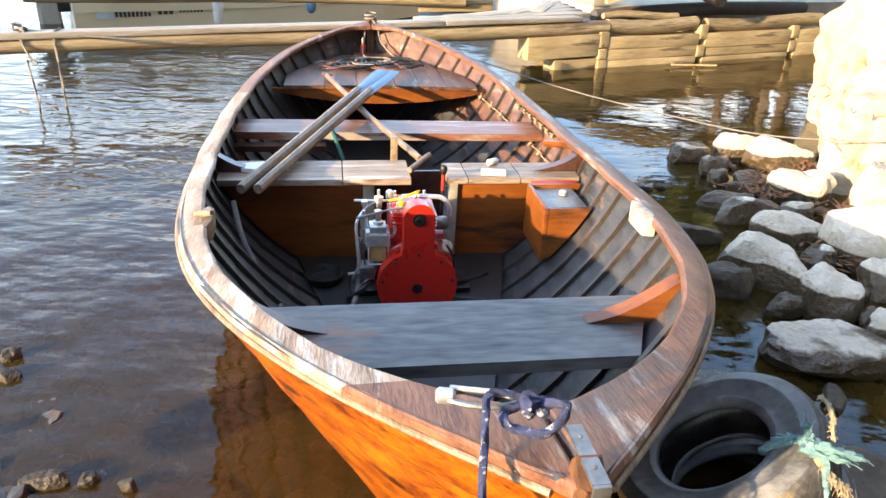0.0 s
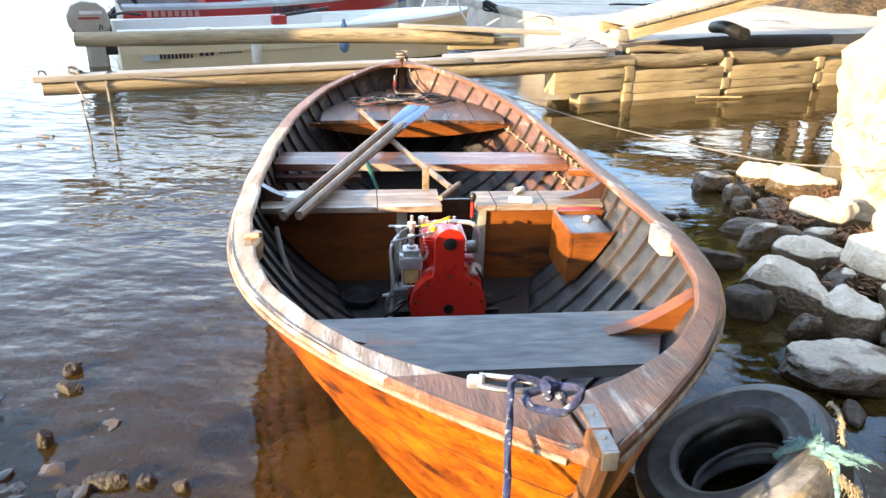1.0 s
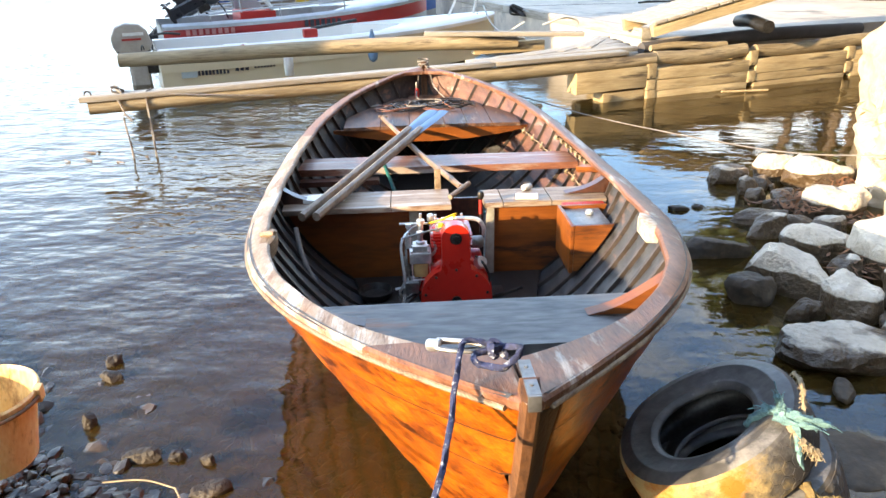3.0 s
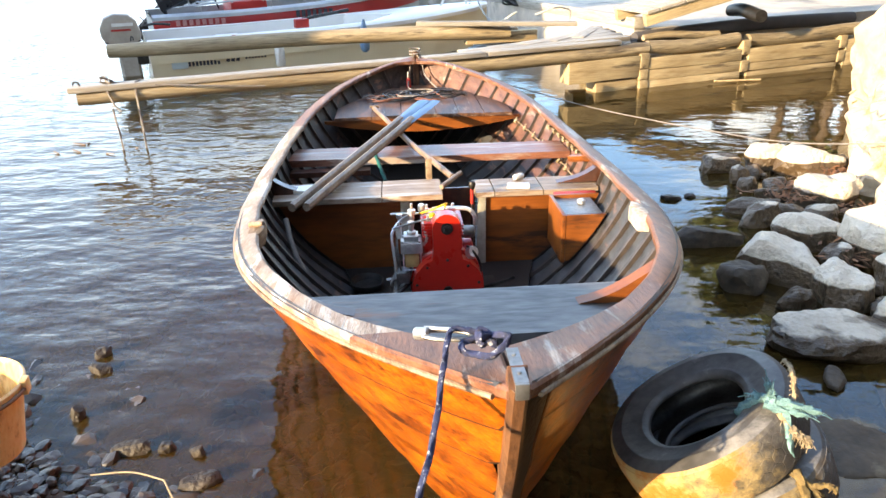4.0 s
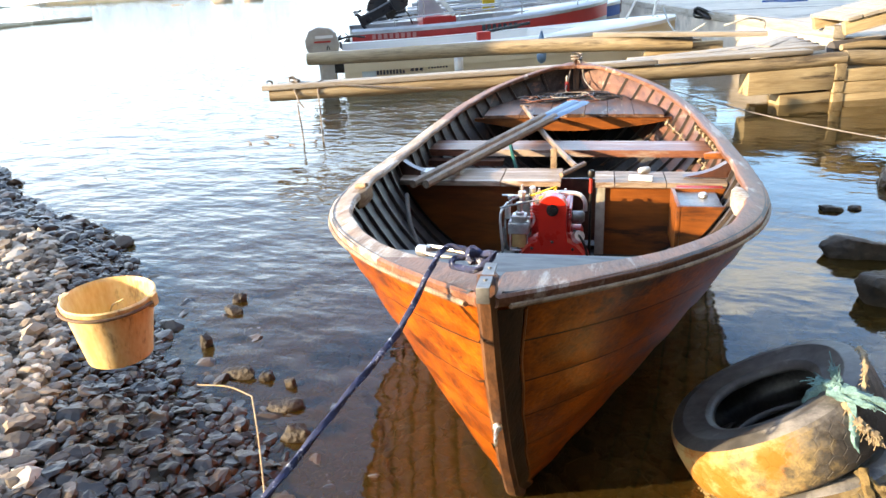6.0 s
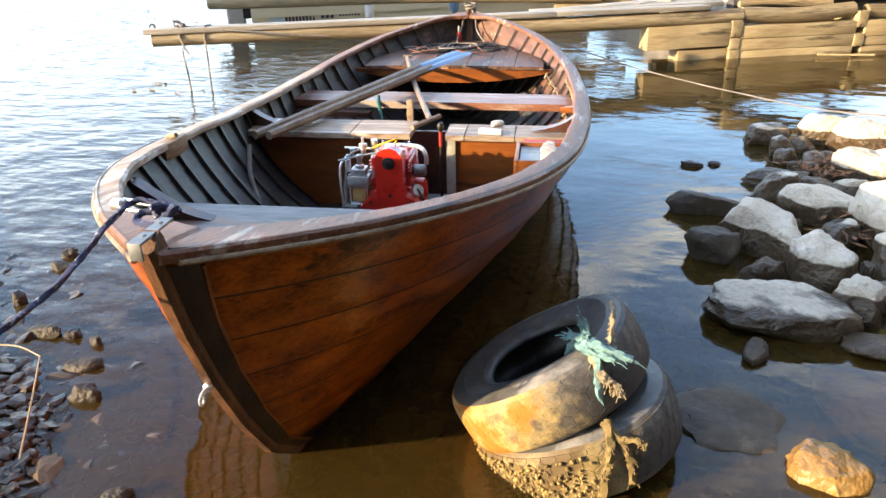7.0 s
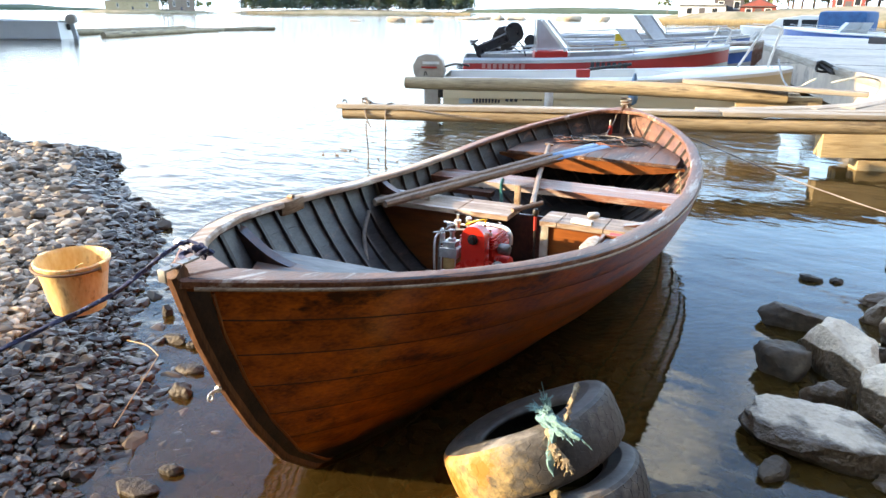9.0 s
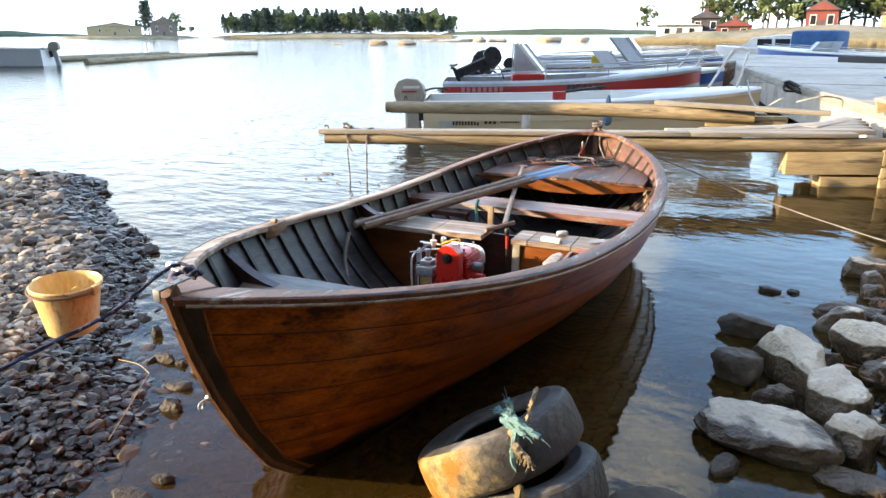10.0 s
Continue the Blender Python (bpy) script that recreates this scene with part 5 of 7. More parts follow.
# ---- bucket ----
bucket = thing("bucket", pose(-1.207, 1.15, 0.190, 1.5, 1.5, 20) @ Matrix.Scale(0.955, 4), "stained cream plastic bucket standing on the pebbles", "bucket")
part("body", newlathe([(0.0, 0.004), (0.105, 0.0), (0.112, 0.004), (0.150, 0.222), (0.158, 0.226), (0.160, 0.240), (0.154, 0.246), (0.149, 0.240), (0.147, 0.225), (0.107, 0.010), (0.0, 0.010)][1:-1], 40), BUCKETPLASTIC, bucket)
part("bail", newtube([(0.163 * math.cos(a), 0.166 * math.sin(a), 0.222 - 0.018 * math.sin(a) * (1 if a < math.pi else 0)) for a in np.linspace(math.pi, 2 * math.pi, 25)], 0.006, 8), BROWNHANDLE, bucket, "rusty brown bail folded down")
for s in (-1, 1):
    part("lug", newbox(-0.012, 0.012, -0.02, 0.02, 0.20, 0.245, pose(s * 0.158, 0, 0), 0.004), BUCKETPLASTIC, bucket)
solo("stalk", newtube(smooth_path([(-1.25, 1.17, 0.30), (-1.21, 1.16, 0.37), (-1.16, 1.17, 0.40)], 4), 0.003, 5), DRYSTALK, Matrix(), "dry stalk lying in the bucket", "stalk")
for pts in ([(-0.92, 1.18, 0.10), (-0.80, 1.195, 0.105), (-0.69, 1.175, 0.10)], [(-0.69, 1.175, 0.10), (-0.54, 1.00, 0.10), (-0.37, 0.79, 0.09)]):
    solo("stalk", newtube(smooth_path(pts, 6), 0.0026, 5), DRYSTALK, Matrix(), "dry reed stalk lying on the wet pebbles", "stalk")


# ---- stones ----
def rock_material():
    m = mat("shore_rock", (0.72, 0.635, 0.505), (0.47, 0.395, 0.30), 0.88, scale=8.0, bump=1.0, dist=0.035, c3=(0.17, 0.14, 0.10), spots=0.12, rand=0.2, contrast=0.35)
    n, l = m.node_tree.nodes, m.node_tree.links
    p = n["Principled BSDF"]
    ge = n.new("ShaderNodeNewGeometry")
    sx = n.new("ShaderNodeSeparateXYZ")
    l.new(ge.outputs["Position"], sx.inputs[0])
    nz = n.new("ShaderNodeTexNoise")
    nz.inputs["Scale"].default_value, nz.inputs["Detail"].default_value = 6.0, 5.0
    l.new(ge.outputs["Position"], nz.inputs["Vector"])
    oi = n.new("ShaderNodeObjectInfo")
    ad = n.new("ShaderNodeMath")
    ad.operation = "MULTIPLY_ADD"
    ad.inputs[1].default_value = -0.07
    l.new(nz.outputs["Fac"], ad.inputs[0])
    l.new(sx.outputs[2], ad.inputs[2])
    a2 = n.new("ShaderNodeMath")
    a2.operation = "MULTIPLY_ADD"
    a2.inputs[1].default_value = -0.03
    l.new(oi.outputs["Random"], a2.inputs[0])
    l.new(ad.outputs[0], a2.inputs[2])
    mr = n.new("ShaderNodeMapRange")
    mr.inputs[1].default_value, mr.inputs[2].default_value = 0.050, 0.058
    l.new(a2.outputs[0], mr.inputs[0])
    mx = n.new("ShaderNodeMix")
    mx.data_type = "RGBA"
    src = p.inputs["Base Color"].links[0].from_socket
    mul = n.new("ShaderNodeMix")
    mul.data_type, mul.blend_type = "RGBA", "MULTIPLY"
    mul.inputs[0].default_value = 1.0
    # dark lower rock: wetness, and the shade on its sides put into the colour
    mul.inputs[7].default_value = (0.145, 0.112, 0.082, 1)
    l.new(src, mul.inputs[6])
    l.new(mr.outputs[0], mx.inputs[0])
    l.new(mul.outputs[2], mx.inputs[6])
    l.new(src, mx.inputs[7])
    l.new(mx.outputs[2], p.inputs["Base Color"])
    r2 = n.new("ShaderNodeMapRange")
    r2.inputs[3].default_value, r2.inputs[4].default_value = 0.38, 0.85
    l.new(mr.outputs[0], r2.inputs[0])
    l.new(r2.outputs[0], p.inputs["Roughness"])
    return m


SHOREROCK = rock_material()


def rock_mesh(seed, sx, sy, sz, sub=4, cuts=10, rough=0.10, flat=None):
    rnd = random.Random(seed)
    bm = bmesh.new()
    bmesh.ops.create_icosphere(bm, subdivisions=sub, radius=1.0)
    planes = []
    for _ in range(cuts):
        nv = Vector((rnd.gauss(0, 1), rnd.gauss(0, 1), rnd.gauss(0, 0.8))).normalized()
        planes.append((nv, rnd.uniform(0.56, 0.86)))
    planes.append((Vector((rnd.uniform(-0.3, 0.3), rnd.uniform(-0.3, 0.3), 1)).normalized(), rnd.uniform(0.5, 0.7)))
    if flat:
        planes = planes[:cuts // 2] + [(Vector((0.05, -0.10, 1)).normalized(), flat)]
    off = Vector((seed * 3.7, seed * 1.3, 0))
    for v in bm.verts:
        q = v.co.copy()
        for nv, c in planes:
            e = q.dot(nv) - c
            if e > 0:
                q -= nv * e * 0.80
        q += q.normalized() * (noise.noise(q * 1.6 + off) * rough * 1.3 + noise.noise(q * 4.2 + off) * rough * 0.65 + noise.noise(q * 10 + off) * rough * 0.4 + noise.noise(q * 21 + off) * rough * 0.2)
        v.co = Vector((q.x * sx, q.y * sy, q.z * sz))
    return bm


def rock(x, y, w, d, h, rz=0.0, seed=1, label="grey lichen-pale boulder with a wet foot, painted dark with shade, in the water", z=None, material=None, tilt=0, flat=None):
    bm = rock_mesh(seed, w * 0.47, d * 0.47, h * 0.78, flat=flat)
    z0 = h * 0.20 if z is None else z
    return solo("rock", bm, material or SHOREROCK, pose(x, y, z0, tilt, 0, rz), label, "rock", "shore rocks", smooth=34)


rock(1.36, 3.26, 0.38, 0.20, 0.12, 4, 1, "dark brown wet rock with a rough crest standing in the water", material=SLAB)
rock(1.375, 2.75, 0.26, 0.26, 0.16, 30, 2, "dark brown wet rock at the water's edge", material=SLAB)
rock(1.60, 2.85, 0.45, 0.29, 0.25, -38, 3, "long pale boulder leaning over its wet foot, painted dark with shade")
rock(1.585, 2.20, 0.53, 0.37, 0.155, -6, 4, "broad flat pale rock with a wet rim, painted dark with shade", flat=0.36, z=0.048)
rock(1.79, 2.63, 0.34, 0.28, 0.22, 12, 5, "pale squat boulder with a wet foot, painted dark with shade")
rock(1.575, 2.555, 0.22, 0.14, 0.11, 8, 6, "small pale rock wedged between larger ones")
rock(1.86, 2.335, 0.24, 0.22, 0.18, 40, 7, "rough pale-topped rock beside a flat one")
rock(1.88, 3.29, 0.42, 0.27, 0.21, -6, 8, "rounded pale boulder with a shaded foot")
rock(1.71, 3.57, 0.30, 0.20, 0.145, 8, 9, "rounded pale-topped rock at the water's edge")
rock(2.19, 3.12, 0.52, 0.42, 0.38, 0, 10, "large pale angular boulder on the shore")
rock(1.74, 3.79, 0.42, 0.22, 0.10, 5, 11, "low brown wet rock at the water's edge")
rock(1.81, 4.34, 0.17, 0.16, 0.15, 0, 12, "small round grey rock with a pale top")
rock(1.76, 4.63, 0.38, 0.26, 0.16, 12, 13, "low grey rock with a pale cap by the water")
rock(2.32, 4.53, 0.50, 0.36, 0.27, 6, 14, "sunlit pale yellowish boulder on the shore")
rock(2.11, 4.72, 0.34, 0.28, 0.24, 30, 15, "grey boulder with a pale top by the water")
rock(2.19, 3.90, 0.42, 0.34, 0.28, -15, 16, "pale rounded boulder on the shore")
rock(2.05, 3.60, 0.24, 0.17, 0.15, 0, 17, "small pale rock between boulders")
rock(1.30, 3.99, 0.15, 0.10, 0.05, 0, 18, "small dark stone just breaking the water", z=0.0, material=ALGAEROCK)
rock(1.43, 4.03, 0.08, 0.06, 0.04, 0, 19, "small dark stone just breaking the water", z=0.0, material=ALGAEROCK)
rock(1.50, 1.96, 0.09, 0.16, 0.06, -20, 20, "small brown triangular stone just breaking the water", tilt=8, material=SLAB)
rock(1.88, 2.10, 0.27, 0.17, 0.06, 0, 21, "dark rock awash in the shallows")
rock(2.12, 2.80, 0.34, 0.28, 0.16, 0, 24, "dark brown shaded rock on the shore")
rock(2.02, 2.47, 0.36, 0.26, 0.11, 0, 25, "dark brown shaded rock on the shore")
rock(2.44, 2.62, 0.50, 0.46, 0.30, 25, 26)
rock(2.25, 2.25, 0.40, 0.36, 0.14, 0, 27, "dark brown shaded rock on the shore")
rock(2.62, 3.75, 0.60, 0.50, 0.40, 10, 28, "sunlit pale boulder on the shore")
rock(1.385, 1.565, 0.42, 0.36, 0.10, 15, 29, "grey-brown slab just breaking the shallow water", z=-0.022, material=SLAB, flat=0.40)
rock(1.90, 1.90, 0.46, 0.62, 0.10, 12, 30, "ochre-brown slab lying just under the shallow water", z=-0.070, material=OCHRE, flat=0.45)
rock(1.63, 1.43, 0.215, 0.19, 0.11, 0, 31, "round ochre stone awash in the shallows", z=0.0, material=OCHRE)
rock(2.55, 4.25, 0.30, 0.24, 0.30, 10, 32, "sunlit pale boulder on the shore", z=0.12)
rock(1.98, 4.15, 0.24, 0.18, 0.10, 60, 33, "small brown rock on the shore")
rock(1.92, 3.02, 0.24, 0.17, 0.12, 60, 34, "small brown rock wedged on the shore")
rock(1.95, 4.02, 0.34, 0.20, 0.09, 20, 35, "low brown rock on the shore")
rock(1.92, 3.70, 0.20, 0.16, 0.10, -20, 36, "small brown rock on the shore")
random.seed(9)
for k in range(130):
    x, y = random.uniform(1.50, 3.0), random.uniform(2.0, 5.1)
    if shore_distance(np.array([x]), np.array([y]))[0] < -1.05:
        continue
    w = random.uniform(0.05, 0.17)
    rock(x, y, w, w * random.uniform(0.7, 1), w * random.uniform(0.5, 0.8), random.uniform(0, 180), 60 + k, "small grey stone among the shore rocks", z=max(0.0, float(ground_height(np.array([x]), np.array([y]))[0])) + 0.02)
# the pale bank: one great boulder on the right-hand shore
solo("bank_boulder", rock_mesh(77, 1.05, 1.2, 1.25, 5, 14, 0.14), BANKROCK, pose(4.05, 5.35, 0.45, 0, 0, 20), "huge sunlit pale boulder standing on the bank", "boulder", smooth=38)
solo("bank_boulder", rock_mesh(78, 0.75, 0.8, 0.6, 5, 14, 0.14), BANKROCK, pose(3.15, 4.35, 0.25, 0, 0, 50), "sunlit pale boulder at the foot of the bank", "boulder", smooth=38)
random.seed(4)
for k in range(22):
    x, y = random.uniform(2.45, 2.95), random.uniform(4.0, 4.9)
    solo("dry_leaf", newprism([(-0.05, 0), (-0.01, 0.012), (0.05, 0.0), (-0.01, -0.012)], 0, 0.003), DRYSTALK, pose(x, y, 0.47 + random.uniform(0, 0.05), random.uniform(-30, 30), random.uniform(-30, 30), random.uniform(0, 180)), "dry brown leaf on the shore", "leaf", "dry leaves")


rnd = random.Random(71)
vs, fs = [], []
for k in range(900):
    c = rnd.choice(((2.02, 3.92), (2.12, 4.05), (2.5, 4.4), (2.62, 4.28), (2.35, 3.55), (2.1, 3.0)))
    x, y = rnd.gauss(c[0], 0.11), rnd.gauss(c[1], 0.08)
    z = max(0.02, float(ground_height(np.array([x]), np.array([y]))[0])) + 0.03 + rnd.uniform(0, 0.05)
    l, a, w, t = rnd.uniform(0.02, 0.06), rnd.uniform(0, 6.28), rnd.uniform(0.004, 0.011), rnd.uniform(-0.4, 0.4)
    d, e = Vector((math.cos(a), math.sin(a), t)) * l, Vector((-math.sin(a), math.cos(a), 0.2)) * w
    p, k0 = Vector((x, y, z)), len(vs)
    vs += [tuple(p - d), tuple(p + e), tuple(p + d), tuple(p - e)]
    fs.append((k0, k0 + 1, k0 + 2, k0 + 3))
me = bpy.data.meshes.new("leaf_litter")
me.from_pydata(vs, [], fs)
me.materials.append(mat("rusty_leaf_litter", (0.24, 0.10, 0.04), (0.10, 0.05, 0.025), 0.8, scale=9))
tagged(new("leaf_litter", me), "rusty brown leaf litter caught between the shore rocks", "leaf litter", kind="stuff")


# ---- pebbles of the beach ----
def pebble_material(name, dark, light, rough):
    m = bpy.data.materials.new(name)
    m.use_nodes = True
    n, l = m.node_tree.nodes, m.node_tree.links
    p = n["Principled BSDF"]
    ge = n.new("ShaderNodeNewGeometry")
    r = n.new("ShaderNodeValToRGB")
    r.color_ramp.elements[0].color, r.color_ramp.elements[1].color = (*dark, 1), (*light, 1)
    e = r.color_ramp.elements.new(0.55)
    e.color = (*[(a * 0.62 + b * 0.38) * f for a, b, f in zip(dark, light, (1.06, 0.96, 0.86))], 1)
    l.new(ge.outputs["Random Per Island"], r.inputs["Fac"])
    nz = n.new("ShaderNodeTexNoise")
    nz.inputs["Scale"].default_value, nz.inputs["Detail"].default_value = 38, 6
    l.new(ge.outputs["Position"], nz.inputs["Vector"])
    mr = n.new("ShaderNodeMapRange")
    mr.inputs[3].default_value, mr.inputs[4].default_value = 0.55, 1.4
    l.new(nz.outputs["Fac"], mr.inputs[0])
    mx = n.new("ShaderNodeMix")
    mx.data_type, mx.blend_type = "RGBA", "MULTIPLY"
    mx.inputs[0].default_value = 1
    l.new(r.outputs["Color"], mx.inputs[6])
    l.new(mr.outputs[0], mx.inputs[7])
    l.new(mx.outputs[2], p.inputs["Base Color"])
    p.inputs["Roughness"].default_value = rough
    b = n.new("ShaderNodeBump")
    b.inputs["Strength"].default_value, b.inputs["Distance"].default_value = 0.5, 0.006
    l.new(nz.outputs["Fac"], b.inputs["Height"])
    l.new(b.outputs["Normal"], p.inputs["Normal"])
    return m


def pebble_shapes():
    out = []
    for s in range(10):
        bm = rock_mesh(200 + s, 1, 1, 0.8, 2, 9, 0.18)
        bm.verts.index_update()
        vs = np.array([v.co[:] for v in bm.verts])
        fs = np.array([[v.index for v in f.verts] for f in bm.faces])
        bm.free()
        out.append((vs, fs))
    return out


SHAPES = pebble_shapes()


def pebbles(name, xy, sizes, material, label, lift=0.3, seed=1, floor=-9.0):
    rng = np.random.RandomState(seed)
    vs, fs, n0 = [], [], 0
    zs = np.maximum(ground_height(xy[:, 0], xy[:, 1]), floor)
    for i, (x, y) in enumerate(xy):
        v, f = SHAPES[rng.randint(len(SHAPES))]
        a, t = rng.uniform(0, 6.28), rng.uniform(-0.5, 0.5)
        s = sizes[i] * np.array([1, rng.uniform(0.65, 0.98), rng.uniform(0.45, 0.82)])
        q = v * s
        c, sn, ct, st = math.cos(a), math.sin(a), math.cos(t), math.sin(t)
        q = np.c_[q[:, 0], q[:, 1] * ct - q[:, 2] * st, q[:, 1] * st + q[:, 2] * ct]
        q = np.c_[q[:, 0] * c - q[:, 1] * sn, q[:, 0] * sn + q[:, 1] * c, q[:, 2]]
        vs.append(q + [x, y, zs[i] + s[2] * lift + rng.uniform(0, 0.012)])
        fs.append(f + n0)
        n0 += len(v)
    me = bpy.data.meshes.new(name)
    me.from_pydata(np.concatenate(vs).tolist(), [], np.concatenate(fs).tolist())
    me.materials.append(material)
    tagged(new(name, me), label, "pebbles", kind="stuff")


rng = np.random.RandomState(11)
cand = np.c_[rng.uniform(-7.5, 0.5, 60000), rng.uniform(-1.1, 3.9, 60000)]
dd = shore_distance(cand[:, 0], cand[:, 1])
dense = np.where(cand[:, 0] > -2.8, 1.0, 0.42)
keep = (dd > -0.03) & (dd < 3.2) & (rng.uniform(0, 1, len(cand)) < dense) & ~((cand[:, 0] > 0.0) & (cand[:, 1] > 0.3))
dry = cand[keep]
sz = np.clip(rng.lognormal(-3.72, 0.36, len(dry)), 0.012, 0.06) * np.where(dry[:, 0] > -2.8, 1.0, 1.5)
hz = ground_height(dry[:, 0], dry[:, 1])
wet = hz < 0.085 + 0.05 * np.clip((dry[:, 0] + 1.6) / 0.8, 0, 1)
DRYP = pebble_material("dry_pebbles", (0.070, 0.056, 0.044), (0.56, 0.49, 0.40), 0.78)
WETP = pebble_material("wet_pebbles", (0.012, 0.009, 0.007), (0.080, 0.054, 0.034), 0.36)
pebbles("beach_pebbles", dry[~wet], sz[~wet], DRYP, "dry grey and brown beach pebbles", seed=2)
c2 = np.c_[rng.uniform(-3.6, 2.6, 20000), rng.uniform(0.2, 3.6, 20000)]
d2 = shore_distance(c2[:, 0], c2[:, 1])
k2 = (d2 < -0.05) & (rng.uniform(0, 1, len(c2)) < np.exp(d2 / 1.1) * 0.98)
under = c2[k2]
pebbles("lakebed_stones", under, np.clip(rng.lognormal(-3.5, 0.42, len(under)), 0.015, 0.075), pebble_material("silted_lakebed_stones", (0.015, 0.010, 0.006), (0.105, 0.066, 0.030), 0.6), "brown silted stones under the shallow water", seed=4)
c3 = np.c_[rng.uniform(-1.6, 0.05, 6000), rng.uniform(0.15, 2.4, 6000)]
d3 = shore_distance(c3[:, 0], c3[:, 1])
edge = c3[(d3 < 0.05) & (d3 > -0.5) & (c3[:, 0] < -0.15) & (rng.uniform(0, 1, len(c3)) < 0.62 * np.exp(d3 / 0.18))]
pebbles("wet_pebbles", np.concatenate([dry[wet], edge]), np.concatenate([sz[wet], np.clip(rng.lognormal(-3.6, 0.35, len(edge)), 0.018, 0.05)]), WETP, "dark wet pebbles along the water's edge", seed=3, floor=np.r_[np.full(int(wet.sum()), -9.0), np.full(len(edge), -0.030)])
for k, (x, y, w, d, h, rz) in enumerate(((-0.508, 1.142, 0.125, 0.085, 0.065, 20), (-0.641, 1.278, 0.15, 0.07, 0.045, 25), (-0.925, 1.411, 0.16, 0.07, 0.05, 15), (-0.818, 1.424, 0.07, 0.05, 0.05, 40), (-0.703, 1.41, 0.06, 0.04, 0.05, 0), (-1.215, 1.57, 0.06, 0.05, 0.07, 70), (-0.135, 0.704, 0.19, 0.10, 0.03, 10), (-0.11, 0.82, 0.09, 0.05, 0.04, 30), (-1.30, 1.86, 0.11, 0.07, 0.05, 0), (-1.36, 1.98, 0.09, 0.07, 0.06, 50))):
    rock(x, y, w, d, h, rz, 300 + k, "brown algae-covered stone awash beside the pebbles", material=ALGAEROCK, z=0.004)


# ---- berth booms, dock and pier ----
def beam(name, a, b, w, h, material, label, category, group="", bevel=0.01, seed=1, parent=None):
    """A squared timber from a to b (centres of its end faces)."""
    a, b = Vector(a), Vector(b)
    d = b - a
    bm = newbox(-d.length / 2, d.length / 2, -w / 2, w / 2, -h / 2, h / 2, bevel=0)
    bmesh.ops.subdivide_edges(bm, edges=[e for e in bm.edges if abs(e.verts[0].co.x - e.verts[1].co.x) > 0.01], cuts=max(2, int(d.length * 3)))
    bevelled(bm, bevel, 60)
    for v in bm.verts:
        v.co += noise.noise_vector(v.co * 1.7 + Vector((seed * 5.1, 0, 0))) * min(w, h) * 0.05
    m = Matrix.Translation((a + b) / 2) @ Euler((0, -math.asin(d.z / d.length), math.atan2(d.y, d.x))).to_matrix().to_4x4()
    if parent:
        ob = part(name, bm, material, parent)
        ob.matrix_local = m
        return ob
    return solo(name, bm, material, m, label, category, group)


def log(name, a, b, r0, r1, material, label, group="", seed=1, parent=None):
    a, b = Vector(a), Vector(b)
    d = b - a
    n = max(6, int(d.length * 4))
    bm = bmesh.new()
    rows = []
    for i in range(n + 1):
        s = i / n
        rr = r0 + (r1 - r0) * s
        row = []
        for k in range(16):
            w = 2 * math.pi * k / 16
            q = Vector((d.length * (s - 0.5), math.cos(w), math.sin(w)))
            rad = rr * (1 + 0.06 * noise.noise(Vector((q.x * 1.3 + seed * 7, q.y, q.z))) + 0.03 * noise.noise(Vector((q.x * 6 + seed, q.y * 2, q.z * 2))))
            if i in (0, n):
                rad *= 0.93
            row.append(bm.verts.new((q.x, q.y * rad, q.z * rad + 0.02 * math.sin(s * 5 + seed))))
        rows.append(row)
    for p, q in zip(rows, rows[1:]):
        for k in range(16):
            bm.faces.new((p[k], p[(k + 1) % 16], q[(k + 1) % 16], q[k]))
    bm.faces.new(rows[0][::-1])
    bm.faces.new(rows[-1])
    m = Matrix.Translation((a + b) / 2) @ Euler((0, -math.asin(d.z / d.length), math.atan2(d.y, d.x))).to_matrix().to_4x4()
    if parent:
        ob = part(name, bm, material, parent)
        ob.matrix_local = m
        return ob
    return solo(name, bm, material, m, label, "log", group)


near_boom = thing("berth_boom", Matrix(), "weathered log boom with a pale walking plank on top", "boom", "berth booms")
log("log", (-3.27, 5.08, 0.425), (1.74, 7.86, 0.425), 0.062, 0.076, LOGWOOD, "", seed=1, parent=near_boom)
beam("plank", (-3.33, 5.07, 0.515), (-0.02, 6.90, 0.515), 0.17, 0.045, DECKBOARD, "", "", seed=3, parent=near_boom)
beam("plank", (-0.01, 6.905, 0.515), (1.40, 7.70, 0.512), 0.17, 0.045, DECKBOARD, "", "", seed=4, parent=near_boom)
bm = bmesh.new()
tube(bm, [(-3.28 + 0.03 * math.cos(a), 5.12, 0.537 + 0.035 * math.sin(a)) for a in np.linspace(0, math.pi, 9)], 0.007, 6)
part("staple", bm, DARKMETAL, near_boom)
far_boom = thing("berth_boom", Matrix(), "long bare log boom floating in front of the moored boats", "boom", "berth booms")
FA, FB = Vector((-4.42, 7.60, 0.515)), Vector((0.20, 9.09, 0.505))
log("log", FA, FB, 0.082, 0.095, LOGWOOD, "", seed=5, parent=far_boom)
bm = bmesh.new()
tube(bm, [(-4.15, 7.69 + 0.03 * math.cos(a), 0.60 + 0.05 * math.sin(a)) for a in np.linspace(0, math.pi, 9)], 0.008, 6)
part("staple", bm, DARKMETAL, far_boom)
beam("boom_plank", (-0.96, 8.80, 0.632), (1.05, 8.97, 0.585), 0.16, 0.055, DECKBOARD, "pale loose board lying across the boom", "board", seed=7)
log("support", (0.23, 9.30, 0.36), (0.231, 9.30, 0.52), 0.085, 0.085, LOGWOOD, "short pale post under the loose board", seed=8)
